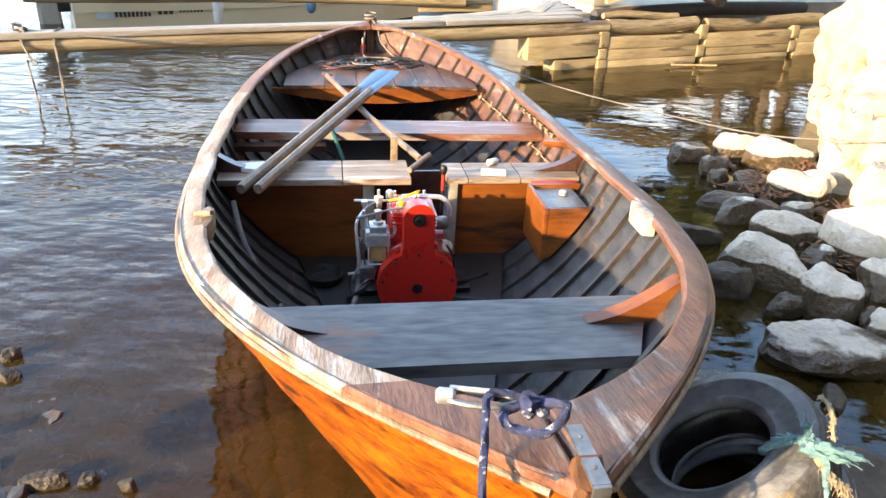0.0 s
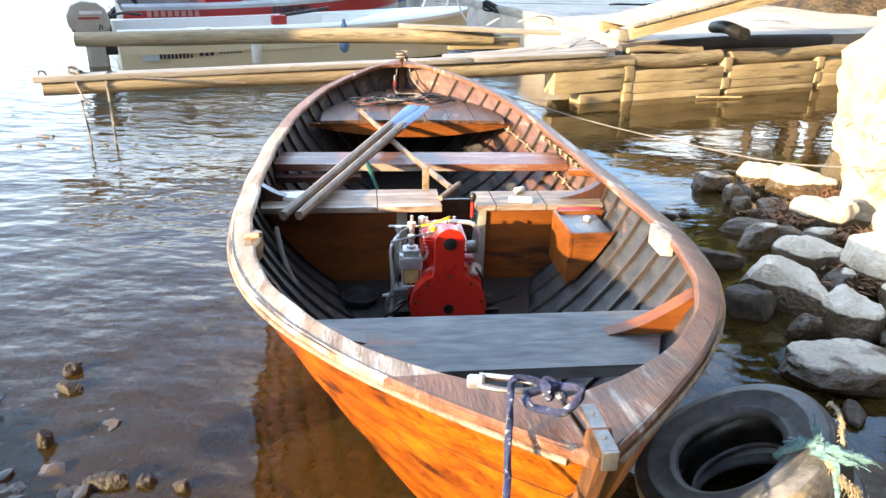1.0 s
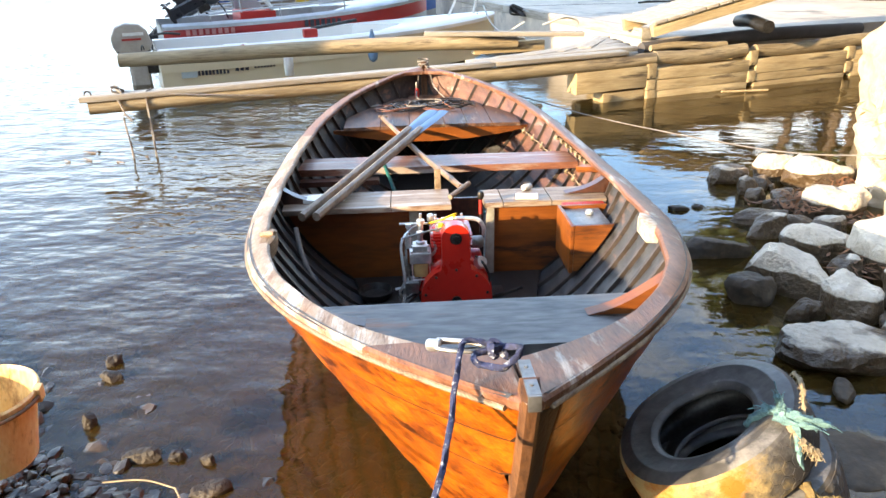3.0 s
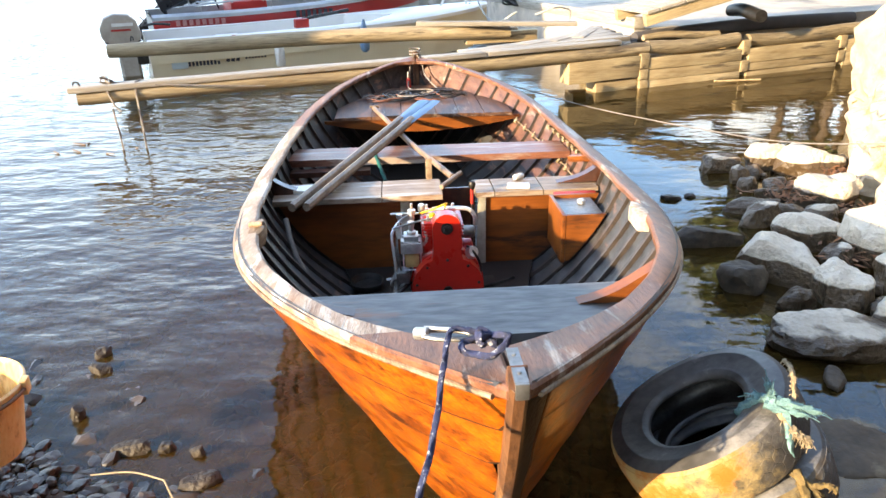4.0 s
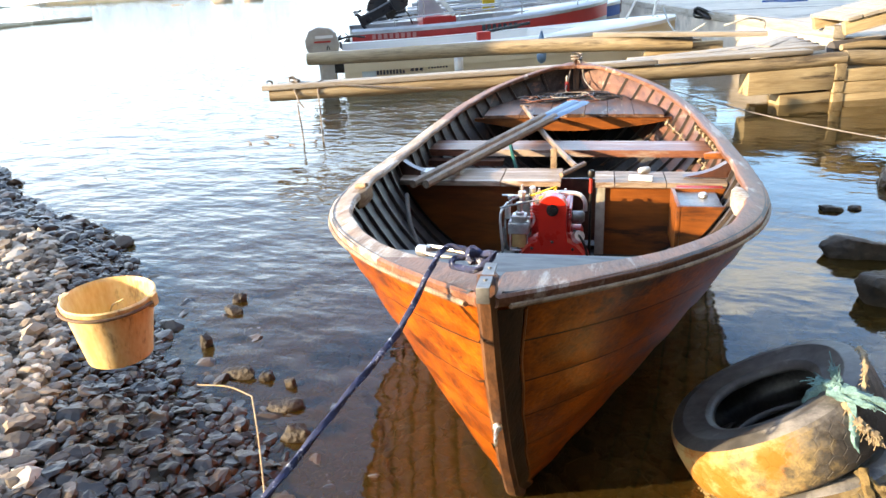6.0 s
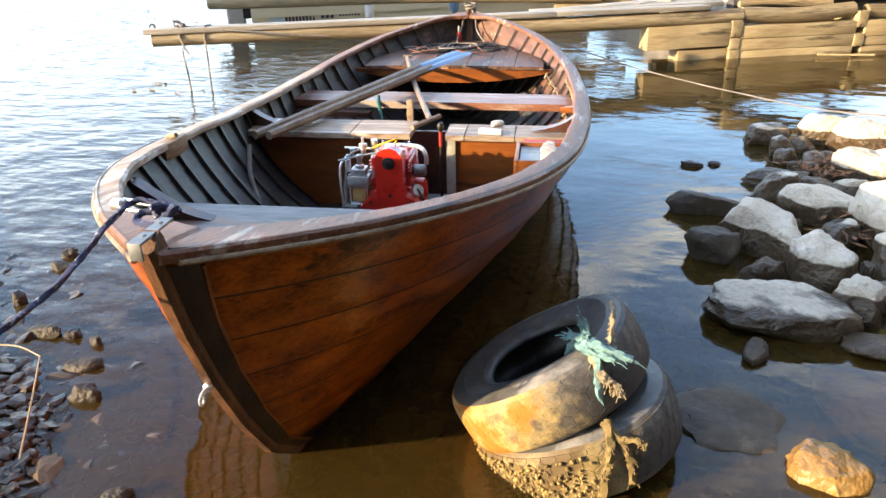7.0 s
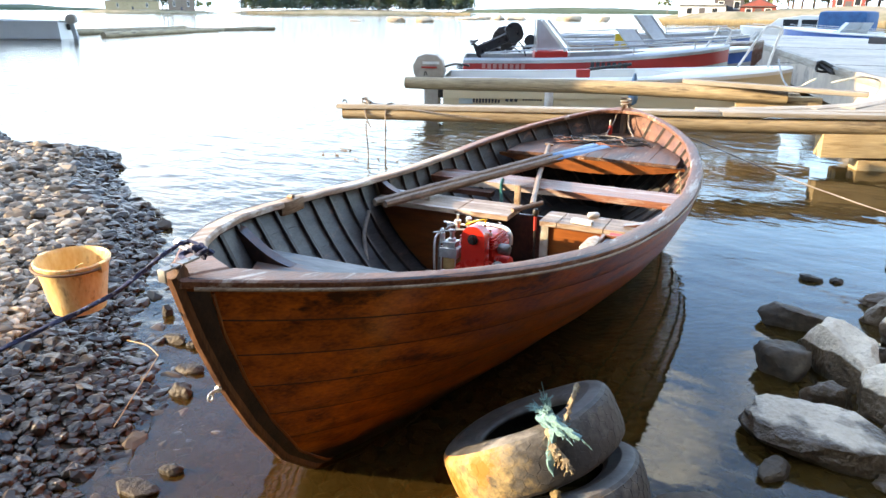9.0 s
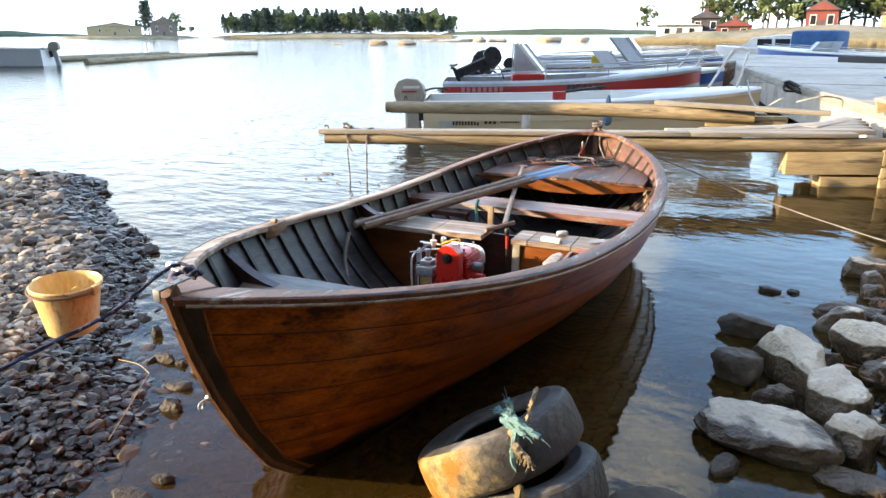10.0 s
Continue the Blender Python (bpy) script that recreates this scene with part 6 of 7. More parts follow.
beam("support_beam", (-0.35, 8.98, 0.42), (0.55, 9.30, 0.42), 0.14, 0.14, TIMBER, "squared timber under the loose board", "timber", seed=9)
# ropes hanging from the boom's end
for pts in ([(-3.06, 5.27, 0.545), (-3.05, 5.16, 0.52), (-2.98, 5.12, 0.38), (-2.92, 5.10, 0.33), (-3.00, 5.12, 0.37), (-2.99, 5.12, 0.15), (-2.98, 5.12, -0.05)], [(-2.86, 5.38, 0.545), (-2.85, 5.26, 0.52), (-2.83, 5.22, 0.30), (-2.82, 5.20, 0.10), (-2.82, 5.20, -0.05)], [(-3.1, 5.25, 0.545), (-2.6, 5.36, 0.50), (-1.9, 5.72, 0.42)]):
    solo("boom_rope", newtube(smooth_path(pts, 6), 0.008, 6, strand=0.15), GREYROPE, Matrix(), "thin pale rope hanging from the log boom", "rope")
solo("rope_tangle", newtube(knot_path((-3.08, 5.22, 0.545), 0.05, 12, 21), 0.008, 6), GREYROPE, Matrix(), "tangled pale rope end on the boom", "rope")
random.seed(12)
for k in range(7):
    x, y = -3.0 + random.uniform(-0.5, 0.75), 5.0 + random.uniform(-0.25, 0.4)
    solo("twig", newtube([(x, y, 0.004), (x + random.uniform(-0.15, 0.15), y + random.uniform(-0.06, 0.06), 0.012)], 0.006, 5), BARK, Matrix(), "dark twig floating on the water", "twig", "floating twigs")
solo("fender", newlathe([(0.02, -0.16), (0.055, -0.13), (0.065, -0.08), (0.065, 0.08), (0.05, 0.12), (0.03, 0.20), (0.012, 0.26)], 16), mat("blue_fender", (0.16, 0.27, 0.40), (0.10, 0.18, 0.28), 0.5, scale=6), pose(-1.70, 9.10, 0.41), "pointed blue fender hanging on the boom", "fender")
solo("fender", newlathe([(0.05, -0.14), (0.06, -0.12), (0.06, 0.12), (0.05, 0.14)], 16), WHITEPAINT, pose(-2.70, 8.58, 0.30), "white tubular fender between boom and hull", "fender")

# deck boards fanning out to the pier
dock = thing("boarding_deck", Matrix(), "bleached plank deck between boom and pier", "deck")
for k in range(5):
    a = Vector((-0.25 + 0.30 * k, 6.96 + 0.22 * k, 0.515 + 0.004 * k))
    b = Vector((1.52 - 0.06 * k, 8.02 + 0.235 * k, 0.52 + 0.004 * k))
    beam("board", a, b, 0.20, 0.045, DECKBOARD, "", "", seed=20 + k, parent=dock, bevel=0.005)
beam("bearer", (1.30, 7.72, 0.46), (1.12, 8.95, 0.46), 0.12, 0.08, TIMBER, "", "", seed=27, parent=dock)

# crib of squared timbers and logs along the landing
E0 = Vector((0.92, 7.33, 0))
ed = Vector((0.882, 0.471, 0)).normalized()
en = Vector((-ed.y, ed.x, 0))
crib = thing("timber_crib", Matrix(), "sunlit crib wall of squared timbers and logs along the landing", "wall")
# courses: foot, top, start and end along the face, set-back
for k, (z0, z1, s0, s1, back) in enumerate(((0.125, 0.352, -0.06, 0.85, 0.0), (-0.14, 0.104, 0.30, 0.85, 0.02), (0.196, 0.318, 0.97, 2.30, 0.0), (0.076, 0.190, 0.97, 2.30, 0.004), (-0.16, 0.070, 0.97, 2.30, 0.0), (0.160, 0.322, 2.40, 3.86, 0.0), (0.062, 0.154, 2.40, 3.86, 0.006), (-0.16, 0.056, 2.40, 3.86, 0.0), (0.17, 0.322, 3.98, 5.0, 0.0), (-0.16, 0.164, 3.98, 5.0, 0.0))):
    a, b = E0 + ed * s0 + en * (0.10 + back), E0 + ed * s1 + en * (0.10 + back)
    beam("timber", (a.x, a.y, (z0 + z1) / 2), (b.x, b.y, (z0 + z1) / 2), 0.2, z1 - z0, TIMBER, "", "", seed=30 + k, parent=crib, bevel=0.006)
# the second timber behind, at the open end
a, b = E0 + ed * 0.30 + en * 0.55, E0 + ed * 0.95 + en * 0.55
beam("timber", (a.x, a.y, 0.2), (b.x, b.y, 0.2), 0.2, 0.24, TIMBER, "", "", seed=44, parent=crib)
for k, (s0, s1, z, r0) in enumerate(((0.99, 2.27, 0.415, 0.074), (2.43, 4.45, 0.41, 0.074))):
    a, b = E0 + ed * s0 + en * 0.09, E0 + ed * s1 + en * 0.09
    log("log", (a.x, a.y, z), (b.x, b.y, z), r0, r0 + 0.004, LOGWOOD, "", seed=40 + k, parent=crib)
# ends of the cross timbers, notched between the courses
for s, ends in ((0.91, ((0.215, 0.376), (0.095, 0.205), (-0.10, 0.085))), (2.35, ((0.255, 0.415), (0.056, 0.188))), (3.92, ((0.22, 0.37), (0.05, 0.19)))):
    for z0, z1 in ends:
        a = E0 + ed * s - en * 0.006
        beam("cross_timber", (a.x, a.y, (z0 + z1) / 2), (a.x + en.x * 1.2, a.y + en.y * 1.2, (z0 + z1) / 2), 0.115, z1 - z0, TIMBER, "", "", seed=int(50 + s * 10 + z0 * 90), parent=crib, bevel=0.006)
a, b = E0 + ed * 1.05 + en * 0.42, E0 + ed * 4.6 + en * 0.50
log("log", (a.x, a.y, 0.50), (b.x, b.y, 0.52), 0.075, 0.085, ROOFDARK, "", seed=62, parent=crib)
a, b = E0 + ed * 1.05 + en * 0.25, E0 + ed * 2.1 + en * 0.22
log("log", (a.x, a.y, 0.505), (b.x, b.y, 0.50), 0.035, 0.05, LOGWOOD, "", seed=63, parent=crib)
solo("reed_stalk", newtube([(2.55, 7.98, 0.03), (3.1, 8.12, 0.02)], 0.012, 6), DRYSTALK, Matrix(), "yellow reed stalk floating by the crib", "stalk")

# concrete pier with a timber kerb
pier = thing("pier", Matrix(), "long grey concrete pier with a pale timber kerb", "pier")
PL = [(1.70, 8.55), (-0.10, 13.3), (-3.6, 24.0), (-5.9, 36.0), (-1.2, 33.0), (4.2, 22.0), (8.0, 12.6), (5.6, 10.6)]
bm = newprism(PL, 0.12, 0.55)
part("slab", bevelled(bm, 0.02), PIERTOP, pier)
for k, (a, b) in enumerate(zip(PL[:3], PL[1:4])):
    beam("kerb", (a[0] + 0.06, a[1], 0.615), (b[0] + 0.06, b[1], 0.615), 0.14, 0.13, DECKBOARD, "", "", seed=70 + k, parent=pier)
for k in (1, 3):
    part("joint", newbox(-2.6 + 0.3 * k, 2.6 - 0.1 * k, -0.008, 0.008, 0.551, 0.556, bevel=0), ROOFDARK, pier).matrix_local = pose(2.4 - 1.15 * k, 11.5 + 3.6 * k, 0, 0, 0, 8)
for pts in ([(0.05, 12.6, 0.70), (0.6, 11.6, 0.62), (1.0, 10.6, 0.63), (0.85, 10.0, 0.70), (0.55, 9.9, 0.62)], [(-0.35, 11.3, 0.80), (-0.2, 11.0, 0.55), (0.0, 10.7, 0.45), (0.3, 10.4, 0.62)]):
    solo("pier_rope", newtube(smooth_path(pts, 8), 0.013, 7, strand=0.12), mat("white_rope", (0.42, 0.44, 0.43), (0.30, 0.32, 0.31), 0.8, scale=30), Matrix(), "thick pale mooring rope on the pier", "rope")
solo("chain", newtube(knot_path((0.15, 12.2, 0.58), 0.16, 16, 31), 0.018, 6), DARKMETAL, Matrix(), "heap of dark rope and chain on the pier", "chain")
for x, y, l, r in ((2.6, 15.0, 1.2, 30), (1.2, 17.5, 0.9, -10), (3.2, 20.0, 1.5, 50)):
    solo("line_on_pier", newtube(smooth_path([(0, 0, 0), (l * 0.3, 0.15, 0), (l * 0.6, -0.1, 0), (l, 0.05, 0)], 6), 0.02, 6), GELBLUE if l < 1 else DARKMETAL, pose(x, y, 0.575, 0, 0, r), "loose rope lying on the pier", "rope")

# gangway from pier to bank
gang = thing("gangway", Matrix(), "sunlit plank gangway sloping up from pier to bank", "gangway")
GA, GB = Vector((1.72, 8.0, 0.70)), Vector((5.0, 9.0, 1.50))
gd = (GB - GA)
gn = Vector((-gd.y, gd.x, 0)).normalized()
gup = gd.cross(gn) * -1 if gd.cross(gn).z < 0 else gd.cross(gn)
gup.normalize()
for s in (0.0, 0.75):
    beam("stringer", GA + gn * s, GB + gn * s, 0.08, 0.13, TIMBER, "", "", seed=80 + int(s * 3), parent=gang, bevel=0.006)
for k in range(22):
    c = GA + gd * ((k + 0.5) / 22) + gup * 0.084 + gn * 0.375
    ob = part("tread", newbox(-0.072, 0.072, -0.44, 0.44, -0.018, 0.018, bevel=0.005), DECKBOARD, gang)
    gx, gz = gd.normalized(), gup
    gy = gz.cross(gx)
    ob.matrix_local = Matrix.Translation(c) @ Matrix((gx, gy, gz)).transposed().to_4x4() @ pose(0, 0, 0, 0, 0, random.uniform(-1.2, 1.2))
log("roller", (3.05, 8.25, 0.72), (2.90, 8.95, 0.72), 0.075, 0.075, DARKMETAL, "", seed=99, parent=gang)


# ---- moored boats ----
def hull_rows(L, W, H, n=26, flare=0.75, stern=0.92):
    rows = []
    for i in range(n + 1):
        s = i / n
        x = -L / 2 + L * s
        b = W / 2 * (stern + (1 - stern) * min(1, s / 0.4)) if s < 0.4 else W / 2 * (1 - ((s - 0.4) / 0.6) ** 2.4) ** 0.75 if s < 1 else 0.012
        b = max(b, 0.012)
        top = H * (0.82 + 0.30 * s ** 2.2)
        bot = -0.18 + (0.16 + top * 0.55) * max(0, (s - 0.72) / 0.28) ** 2.4
        rows.append((x, b, top, bot))
    return rows


def motor_boat(name, stern, bow, W, H, hull, deck, label, band=None, console=None, rails=False, windscreen=0.0, group="moored motor boats", seats=True):
    s, b = Vector((*stern, 0)), Vector((*bow, 0))
    d = b - s
    L = d.length
    ob = thing(name, Matrix.Translation((s + b) / 2) @ Matrix.Rotation(math.atan2(d.y, d.x), 4, "Z"), label, "boat", group)
    rows = hull_rows(L, W, H)
    bm = bmesh.new()
    vr = []
    for x, bb, top, bot in rows:
        prof = [(bb, top), (bb * 0.985, top - 0.26), (bb * 0.97, top * 0.55), (bb * 0.93, 0.02), (bb * 0.45, bot + 0.04), (0, bot)]
        vr.append([bm.verts.new((x, y, max(z, bot))) for y, z in prof] + [bm.verts.new((x, -y, max(z, bot))) for y, z in prof[-2::-1]])
    for p, q in zip(vr, vr[1:]):
        for j in range(10):
            f = bm.faces.new((p[j], p[j + 1], q[j + 1], q[j]))
            f.material_index = 1 if band and j in (0, 9) else 0
    bm.faces.new(vr[0])
    part("hull", bm, [hull, band or hull], ob)
    bm = bmesh.new()
    vr = []
    for i, (x, bb, top, bot) in enumerate(rows):
        w = 0.16 if i < 16 else 0.16 + (bb - 0.16) * min(1, (i - 15) / 3)
        inn = max(0.001, bb - w)
        vr.append([bm.verts.new((x, y, z)) for y, z in ((bb + 0.025, top - 0.05), (bb + 0.03, top + 0.0), (bb - 0.02, top + 0.035), (inn, top + 0.03), (inn, top - 0.32), (-inn, top - 0.32), (-inn, top + 0.03), (-bb + 0.02, top + 0.035), (-bb - 0.03, top + 0.0), (-bb - 0.025, top - 0.05))])
    for p, q in zip(vr, vr[1:]):
        for j in range(9):
            bm.faces.new((p[j], p[j + 1], q[j + 1], q[j]))
    bm.faces.new(vr[0])
    part("deck", bm, deck, ob)
    zr = H * 0.82
    if seats:
        for fx in (-0.28, 0.02):
            part("seat", newbox(L * fx - 0.18, L * fx + 0.18, -W * 0.36, W * 0.36, zr - 0.26, zr - 0.08, bevel=0.03), deck, ob)
    if console:
        bm = bmesh.new()
        prism(bm, [(-0.05, 0), (0.42, 0), (0.36, 0.12), (0.02, 0.78), (-0.06, 0.78)], -0.28, 0.28)
        bmesh.ops.transform(bm, matrix=pose(L * 0.02, 0, zr - 0.20) @ Matrix(((1, 0, 0, 0), (0, 0, 1, 0), (0, 1, 0, 0), (0, 0, 0, 1))), verts=bm.verts)
        part("console", bm, console, ob)
    if windscreen:
        x0 = L * 0.06
        bm = bmesh.new()
        prism(bm, [(x0, -W * 0.40), (x0 + 0.35, -W * 0.30), (x0 + 0.35, W * 0.30), (x0, W * 0.40), (x0 - 0.02, W * 0.40), (x0 + 0.33, W * 0.29), (x0 + 0.33, -W * 0.29), (x0 - 0.02, -W * 0.40)], zr + 0.02, zr + windscreen)
        for v in bm.verts:
            if v.co.z > zr + 0.1:
                v.co.x -= windscreen * 0.8
                v.co.y *= 0.85
        part("windscreen", bm, mat("pale_plexiglass", (0.62, 0.66, 0.68), (0.5, 0.54, 0.56), 0.15, scale=2, bump=0.0), ob)
        for sgn in (-1, 1):
            part("windscreen_post", newtube([(x0 + 0.34, sgn * W * 0.30, zr), (x0 + 0.34 - windscreen * 0.8, sgn * W * 0.26, zr + windscreen)], 0.02, 6), ALUMINIUM, ob)
    if rails:
        for sgn in (-1, 1):
            pts = []
            for i in range(8, 25):
                x, bb, top, _ = rows[i]
                pts.append((x, sgn * max(0.02, bb - 0.06), top + 0.18))
            part("handrail", newtube([(rows[2][0], sgn * (rows[2][1] - 0.05), rows[2][2] + 0.12)] + pts, 0.014, 6), ALUMINIUM, ob)
            for i in (4, 10, 16, 22):
                x, bb, top, _ = rows[i]
                part("stanchion", newtube([(x, sgn * (bb - 0.06), top + 0.02), (x, sgn * max(0.02, bb - 0.06), top + (0.18 if i > 6 else 0.12))], 0.012, 6), ALUMINIUM, ob)
    return ob, L, zr


def bars(ob, x, y, z, n, w, h, gap, material, slant=0, depth=0.004, name="lettering"):
    """Plain bars standing for writing on a hull's side."""
    for k in range(n):
        part(name, newbox(-w / 2, w / 2, -depth, depth, -h / 2, h / 2, bevel=0), material, ob).matrix_local = pose(x + k * (w + gap), y, z, 0, slant, 0)


def outboard(m, cowl, leg, label, tilt=0.0, size=1.0, stripe=None):
    ob = thing("outboard_motor", m @ pose(0, 0, 0, 0, tilt, 0) @ Matrix.Scale(size, 4), label, "outboard motor", "outboard motors")
    bm = newprism([(-0.26, 0.40), (-0.33, 0.52), (-0.34, 0.64), (-0.27, 0.77), (-0.14, 0.82), (0.04, 0.80), (0.13, 0.72), (0.17, 0.55), (0.12, 0.40)], -0.15, 0.15)
    bmesh.ops.transform(bm, matrix=Matrix(((1, 0, 0, 0), (0, 0, 1, 0), (0, 1, 0, 0), (0, 0, 0, 1))), verts=bm.verts)
    bevelled(bm, 0.05, 60)
    for v in bm.verts:
        v.co.y *= 1.0 - 0.35 * max(0.0, v.co.z - 0.52)
    part("cowl", bm, cowl, ob)
    part("cowl_seam", newprism([(-0.30, -0.145), (0.15, -0.145), (0.15, 0.145), (-0.30, 0.145)], 0.455, 0.468), DARKMETAL, ob)
    part("leg", newprism([(-0.13, -0.05), (0.06, -0.06), (0.09, 0), (0.06, 0.06), (-0.13, 0.05), (-0.17, 0)], -0.45, 0.44), leg, ob)
    part("clamp", newbox(0.06, 0.20, -0.12, 0.12, 0.15, 0.42, bevel=0.01), DARKMETAL, ob)
    part("gearcase", newlathe([(0.01, -0.22), (0.05, -0.15), (0.06, 0.1), (0.03, 0.2)], 12, pose(-0.04, 0, -0.42, 0, 90, 0)), leg, ob)
    part("cavitation_plate", newbox(-0.25, 0.10, -0.09, 0.09, -0.20, -0.185, bevel=0.004), leg, ob)
    for k in range(3):
        part("propeller_blade", newbox(-0.012, 0.012, -0.04, 0.04, 0.02, 0.13, pose(-0.28, 0, -0.42) @ pose(0, 0, 0, 120 * k, 0, 25), 0.004), DARKMETAL, ob)
    part("tiller_arm", newtube(smooth_path([(0.10, 0.0, 0.60), (0.32, -0.05, 0.66), (0.55, -0.08, 0.64)], 4), 0.018, 6), DARKMETAL, ob)
    if stripe:
        for sgn in (-1, 1):
            part("stripe", newbox(-0.20, 0.04, sgn * 0.152 - 0.003, sgn * 0.152 + 0.003, 0.60, 0.625, bevel=0), stripe, ob)
            part("stripe", newbox(-0.18, 0.08, sgn * 0.147 - 0.003, sgn * 0.147 + 0.003, 0.66, 0.70, bevel=0), WHITEPAINT, ob)
    return ob


def stern_pose(stern, bow, z, back=0.14, side=0.0):
    d = Vector((bow[0] - stern[0], bow[1] - stern[1], 0)).normalized()
    p = Vector((*stern, z)) - d * back + Vector((-d.y, d.x, 0)) * side
    return Matrix.Translation(p) @ Matrix.Rotation(math.atan2(d.y, d.x), 4, "Z")


S1, B1 = (-4.72, 9.05), (-0.20, 11.65)
ib, L1, z1 = motor_boat("motor_boat", S1, B1, 1.75, 0.59, GELBEIGE, GELWHITE, "beige open motor boat with white deck moored behind the boom")
bars(ib, -2.15, -0.796, 0.198, 9, 0.030, 0.065, 0.016, INKDARK)
bars(ib, -1.66, -0.812, 0.222, 3, 0.045, 0.07, 0.020, INKDARK, 12)
bars(ib, -1.42, -0.818, 0.232, 7, 0.026, 0.05, 0.016, INKDARK, 12)
part("badge", newbox(-0.10, 0.10, -0.004, 0.004, -0.05, 0.05, bevel=0), mat("pale_badge", (0.45, 0.52, 0.50), (0.38, 0.44, 0.43), 0.5), ib).matrix_local = pose(-2.27, -0.792, 0.195)
bars(ib, -L1 / 2 + 0.38, -0.868, 0.475, 6, 0.035, 0.075, 0.04, INKDARK)
part("sticker", newlathe([(0.05, -0.003), (0.05, 0.003)], 16, pose(-L1 / 2 + 1.05, -0.877, 0.48, 90, 0, 0)), REDPAINT, ib)
part("tie_ring", newtube([(0.0, 0.05 * math.cos(a), 0.05 * math.sin(a)) for a in np.linspace(0, 6.28, 13)], 0.012, 6), DARKMETAL, ib).matrix_local = pose(L1 / 2 - 0.3, 0, 0.62)
part("windlass", newbox(-0.10, 0.10, -0.06, 0.06, 0.0, 0.12, bevel=0.02), REDPAINT, ib).matrix_local = pose(-0.55, -0.45, 0.52)
part("oar", newtube([(-0.5, -0.3, 0.62), (0.15, -0.45, 0.72)], 0.025, 6), DARKMETAL, ib)
outboard(stern_pose(S1, B1, 0.0, 0.2), BEIGECOWL, BEIGECOWL, "beige outboard motor on the beige boat's transom", 0, 1.0, REDPAINT)
S2, B2 = (-5.50, 10.75), (-1.50, 13.10)
rb, L2, z2 = motor_boat("motor_boat", S2, B2, 1.8, 0.80, ALUMINIUM, ALUMINIUM, "aluminium motor boat with a broad red side band and handrails", GELRED, None, True)
bars(rb, -L2 / 2 + 0.35, -0.875, 0.56, 8, 0.06, 0.08, 0.035, mat("faded_pink_lettering", (0.60, 0.25, 0.22), (0.5, 0.18, 0.16), 0.5))
bars(rb, -0.15, -0.915, 0.60, 7, 0.06, 0.10, 0.03, INKDARK)
outboard(stern_pose(S2, B2, 0.86, -0.50), BLACKCOWL, BLACKCOWL, "large black outboard motor tilted up on the red-banded boat", 66, 0.72)
# steering console with a raked windscreen in white frames
x0 = -L2 / 2
part("console", newbox(x0 + 1.22, x0 + 1.80, -0.42, 0.42, 0.45, 0.80, bevel=0.03), GELRED, rb)
PLEXI = mat("pale_plexiglass", (0.62, 0.66, 0.68), (0.5, 0.54, 0.56), 0.15, scale=2, bump=0.0)
screen = part("windscreen", newprism([(1.27, 0.80), (1.27, 1.30), (1.34, 1.31), (1.76, 0.80)], -0.40, -0.39, pose(x0, 0, 0, 90, 0, 0)), PLEXI, rb)
for y in (-0.41, 0.41):
    part("windscreen_post", newbox(-0.028, 0.028, -0.02, 0.02, 0, 0.66, bevel=0.006), WHITEPAINT, rb).matrix_local = pose(x0 + (1.76 if y < 0 else 1.90), y, 0.80, 0, -40, 0)
    part("windscreen_post", newtube([(x0 + 1.25, y, 0.78), (x0 + 1.25, y, 1.33)], 0.014, 6), ALUMINIUM, rb)
part("windscreen_frame", newtube([(x0 + 1.30, -0.41, 1.32), (x0 + 1.44, 0.41, 1.31)], 0.018, 6), WHITEPAINT, rb)
part("windscreen", newbox(-0.006, 0.006, -0.40, 0.40, 0, 0.64, bevel=0), PLEXI, rb).matrix_local = pose(x0 + 1.83, 0, 0.80, 0, -40, -9)
S3, B3 = (-6.3, 13.3), (-1.6, 15.4)
b3, L3, z3 = motor_boat("motor_boat", S3, B3, 1.8, 0.70, ALUMINIUM, GELWHITE, "grey open motor boat with a red-striped hull and windscreen", GELBLUE, None, True, 0.55)
outboard(stern_pose(S3, B3, 0.38, 0.3), BLACKCOWL, BLACKCOWL, "black outboard motor tilted up clear of the water", 48, 1.1)
S4, B4 = (-7.0, 16.2), (-2.0, 18.4)
b4, L4, z4 = motor_boat("motor_boat", S4, B4, 1.9, 0.72, REDWOOD, BENCHWOOD, "brown wooden motor boat with a tall clear windscreen", None, None, True, 0.8)
outboard(stern_pose(S4, B4, 0.38, 0.3), BLACKCOWL, BLACKCOWL, "dark outboard motor tilted up", 40, 0.7)
part("jerrycan", newbox(-0.15, 0.15, -0.1, 0.1, 0.0, 0.4, bevel=0.03), YELLOW, b4).matrix_local = pose(-0.6, 0, 0.55)
S5, B5 = (-8.6, 20.0), (-3.2, 22.4)
motor_boat("motor_boat", S5, B5, 2.0, 0.75, GELBLUE, GELWHITE, "blue and white motor boat with a clear windscreen", GELBLUE, None, True, 0.75)
S6, B6 = (-10.5, 25.0), (-4.4, 26.5)
motor_boat("motor_boat", S6, B6, 2.1, 0.8, GELWHITE, GELWHITE, "white motor boat moored by the pier's end", None, GELWHITE, True, 0.7)
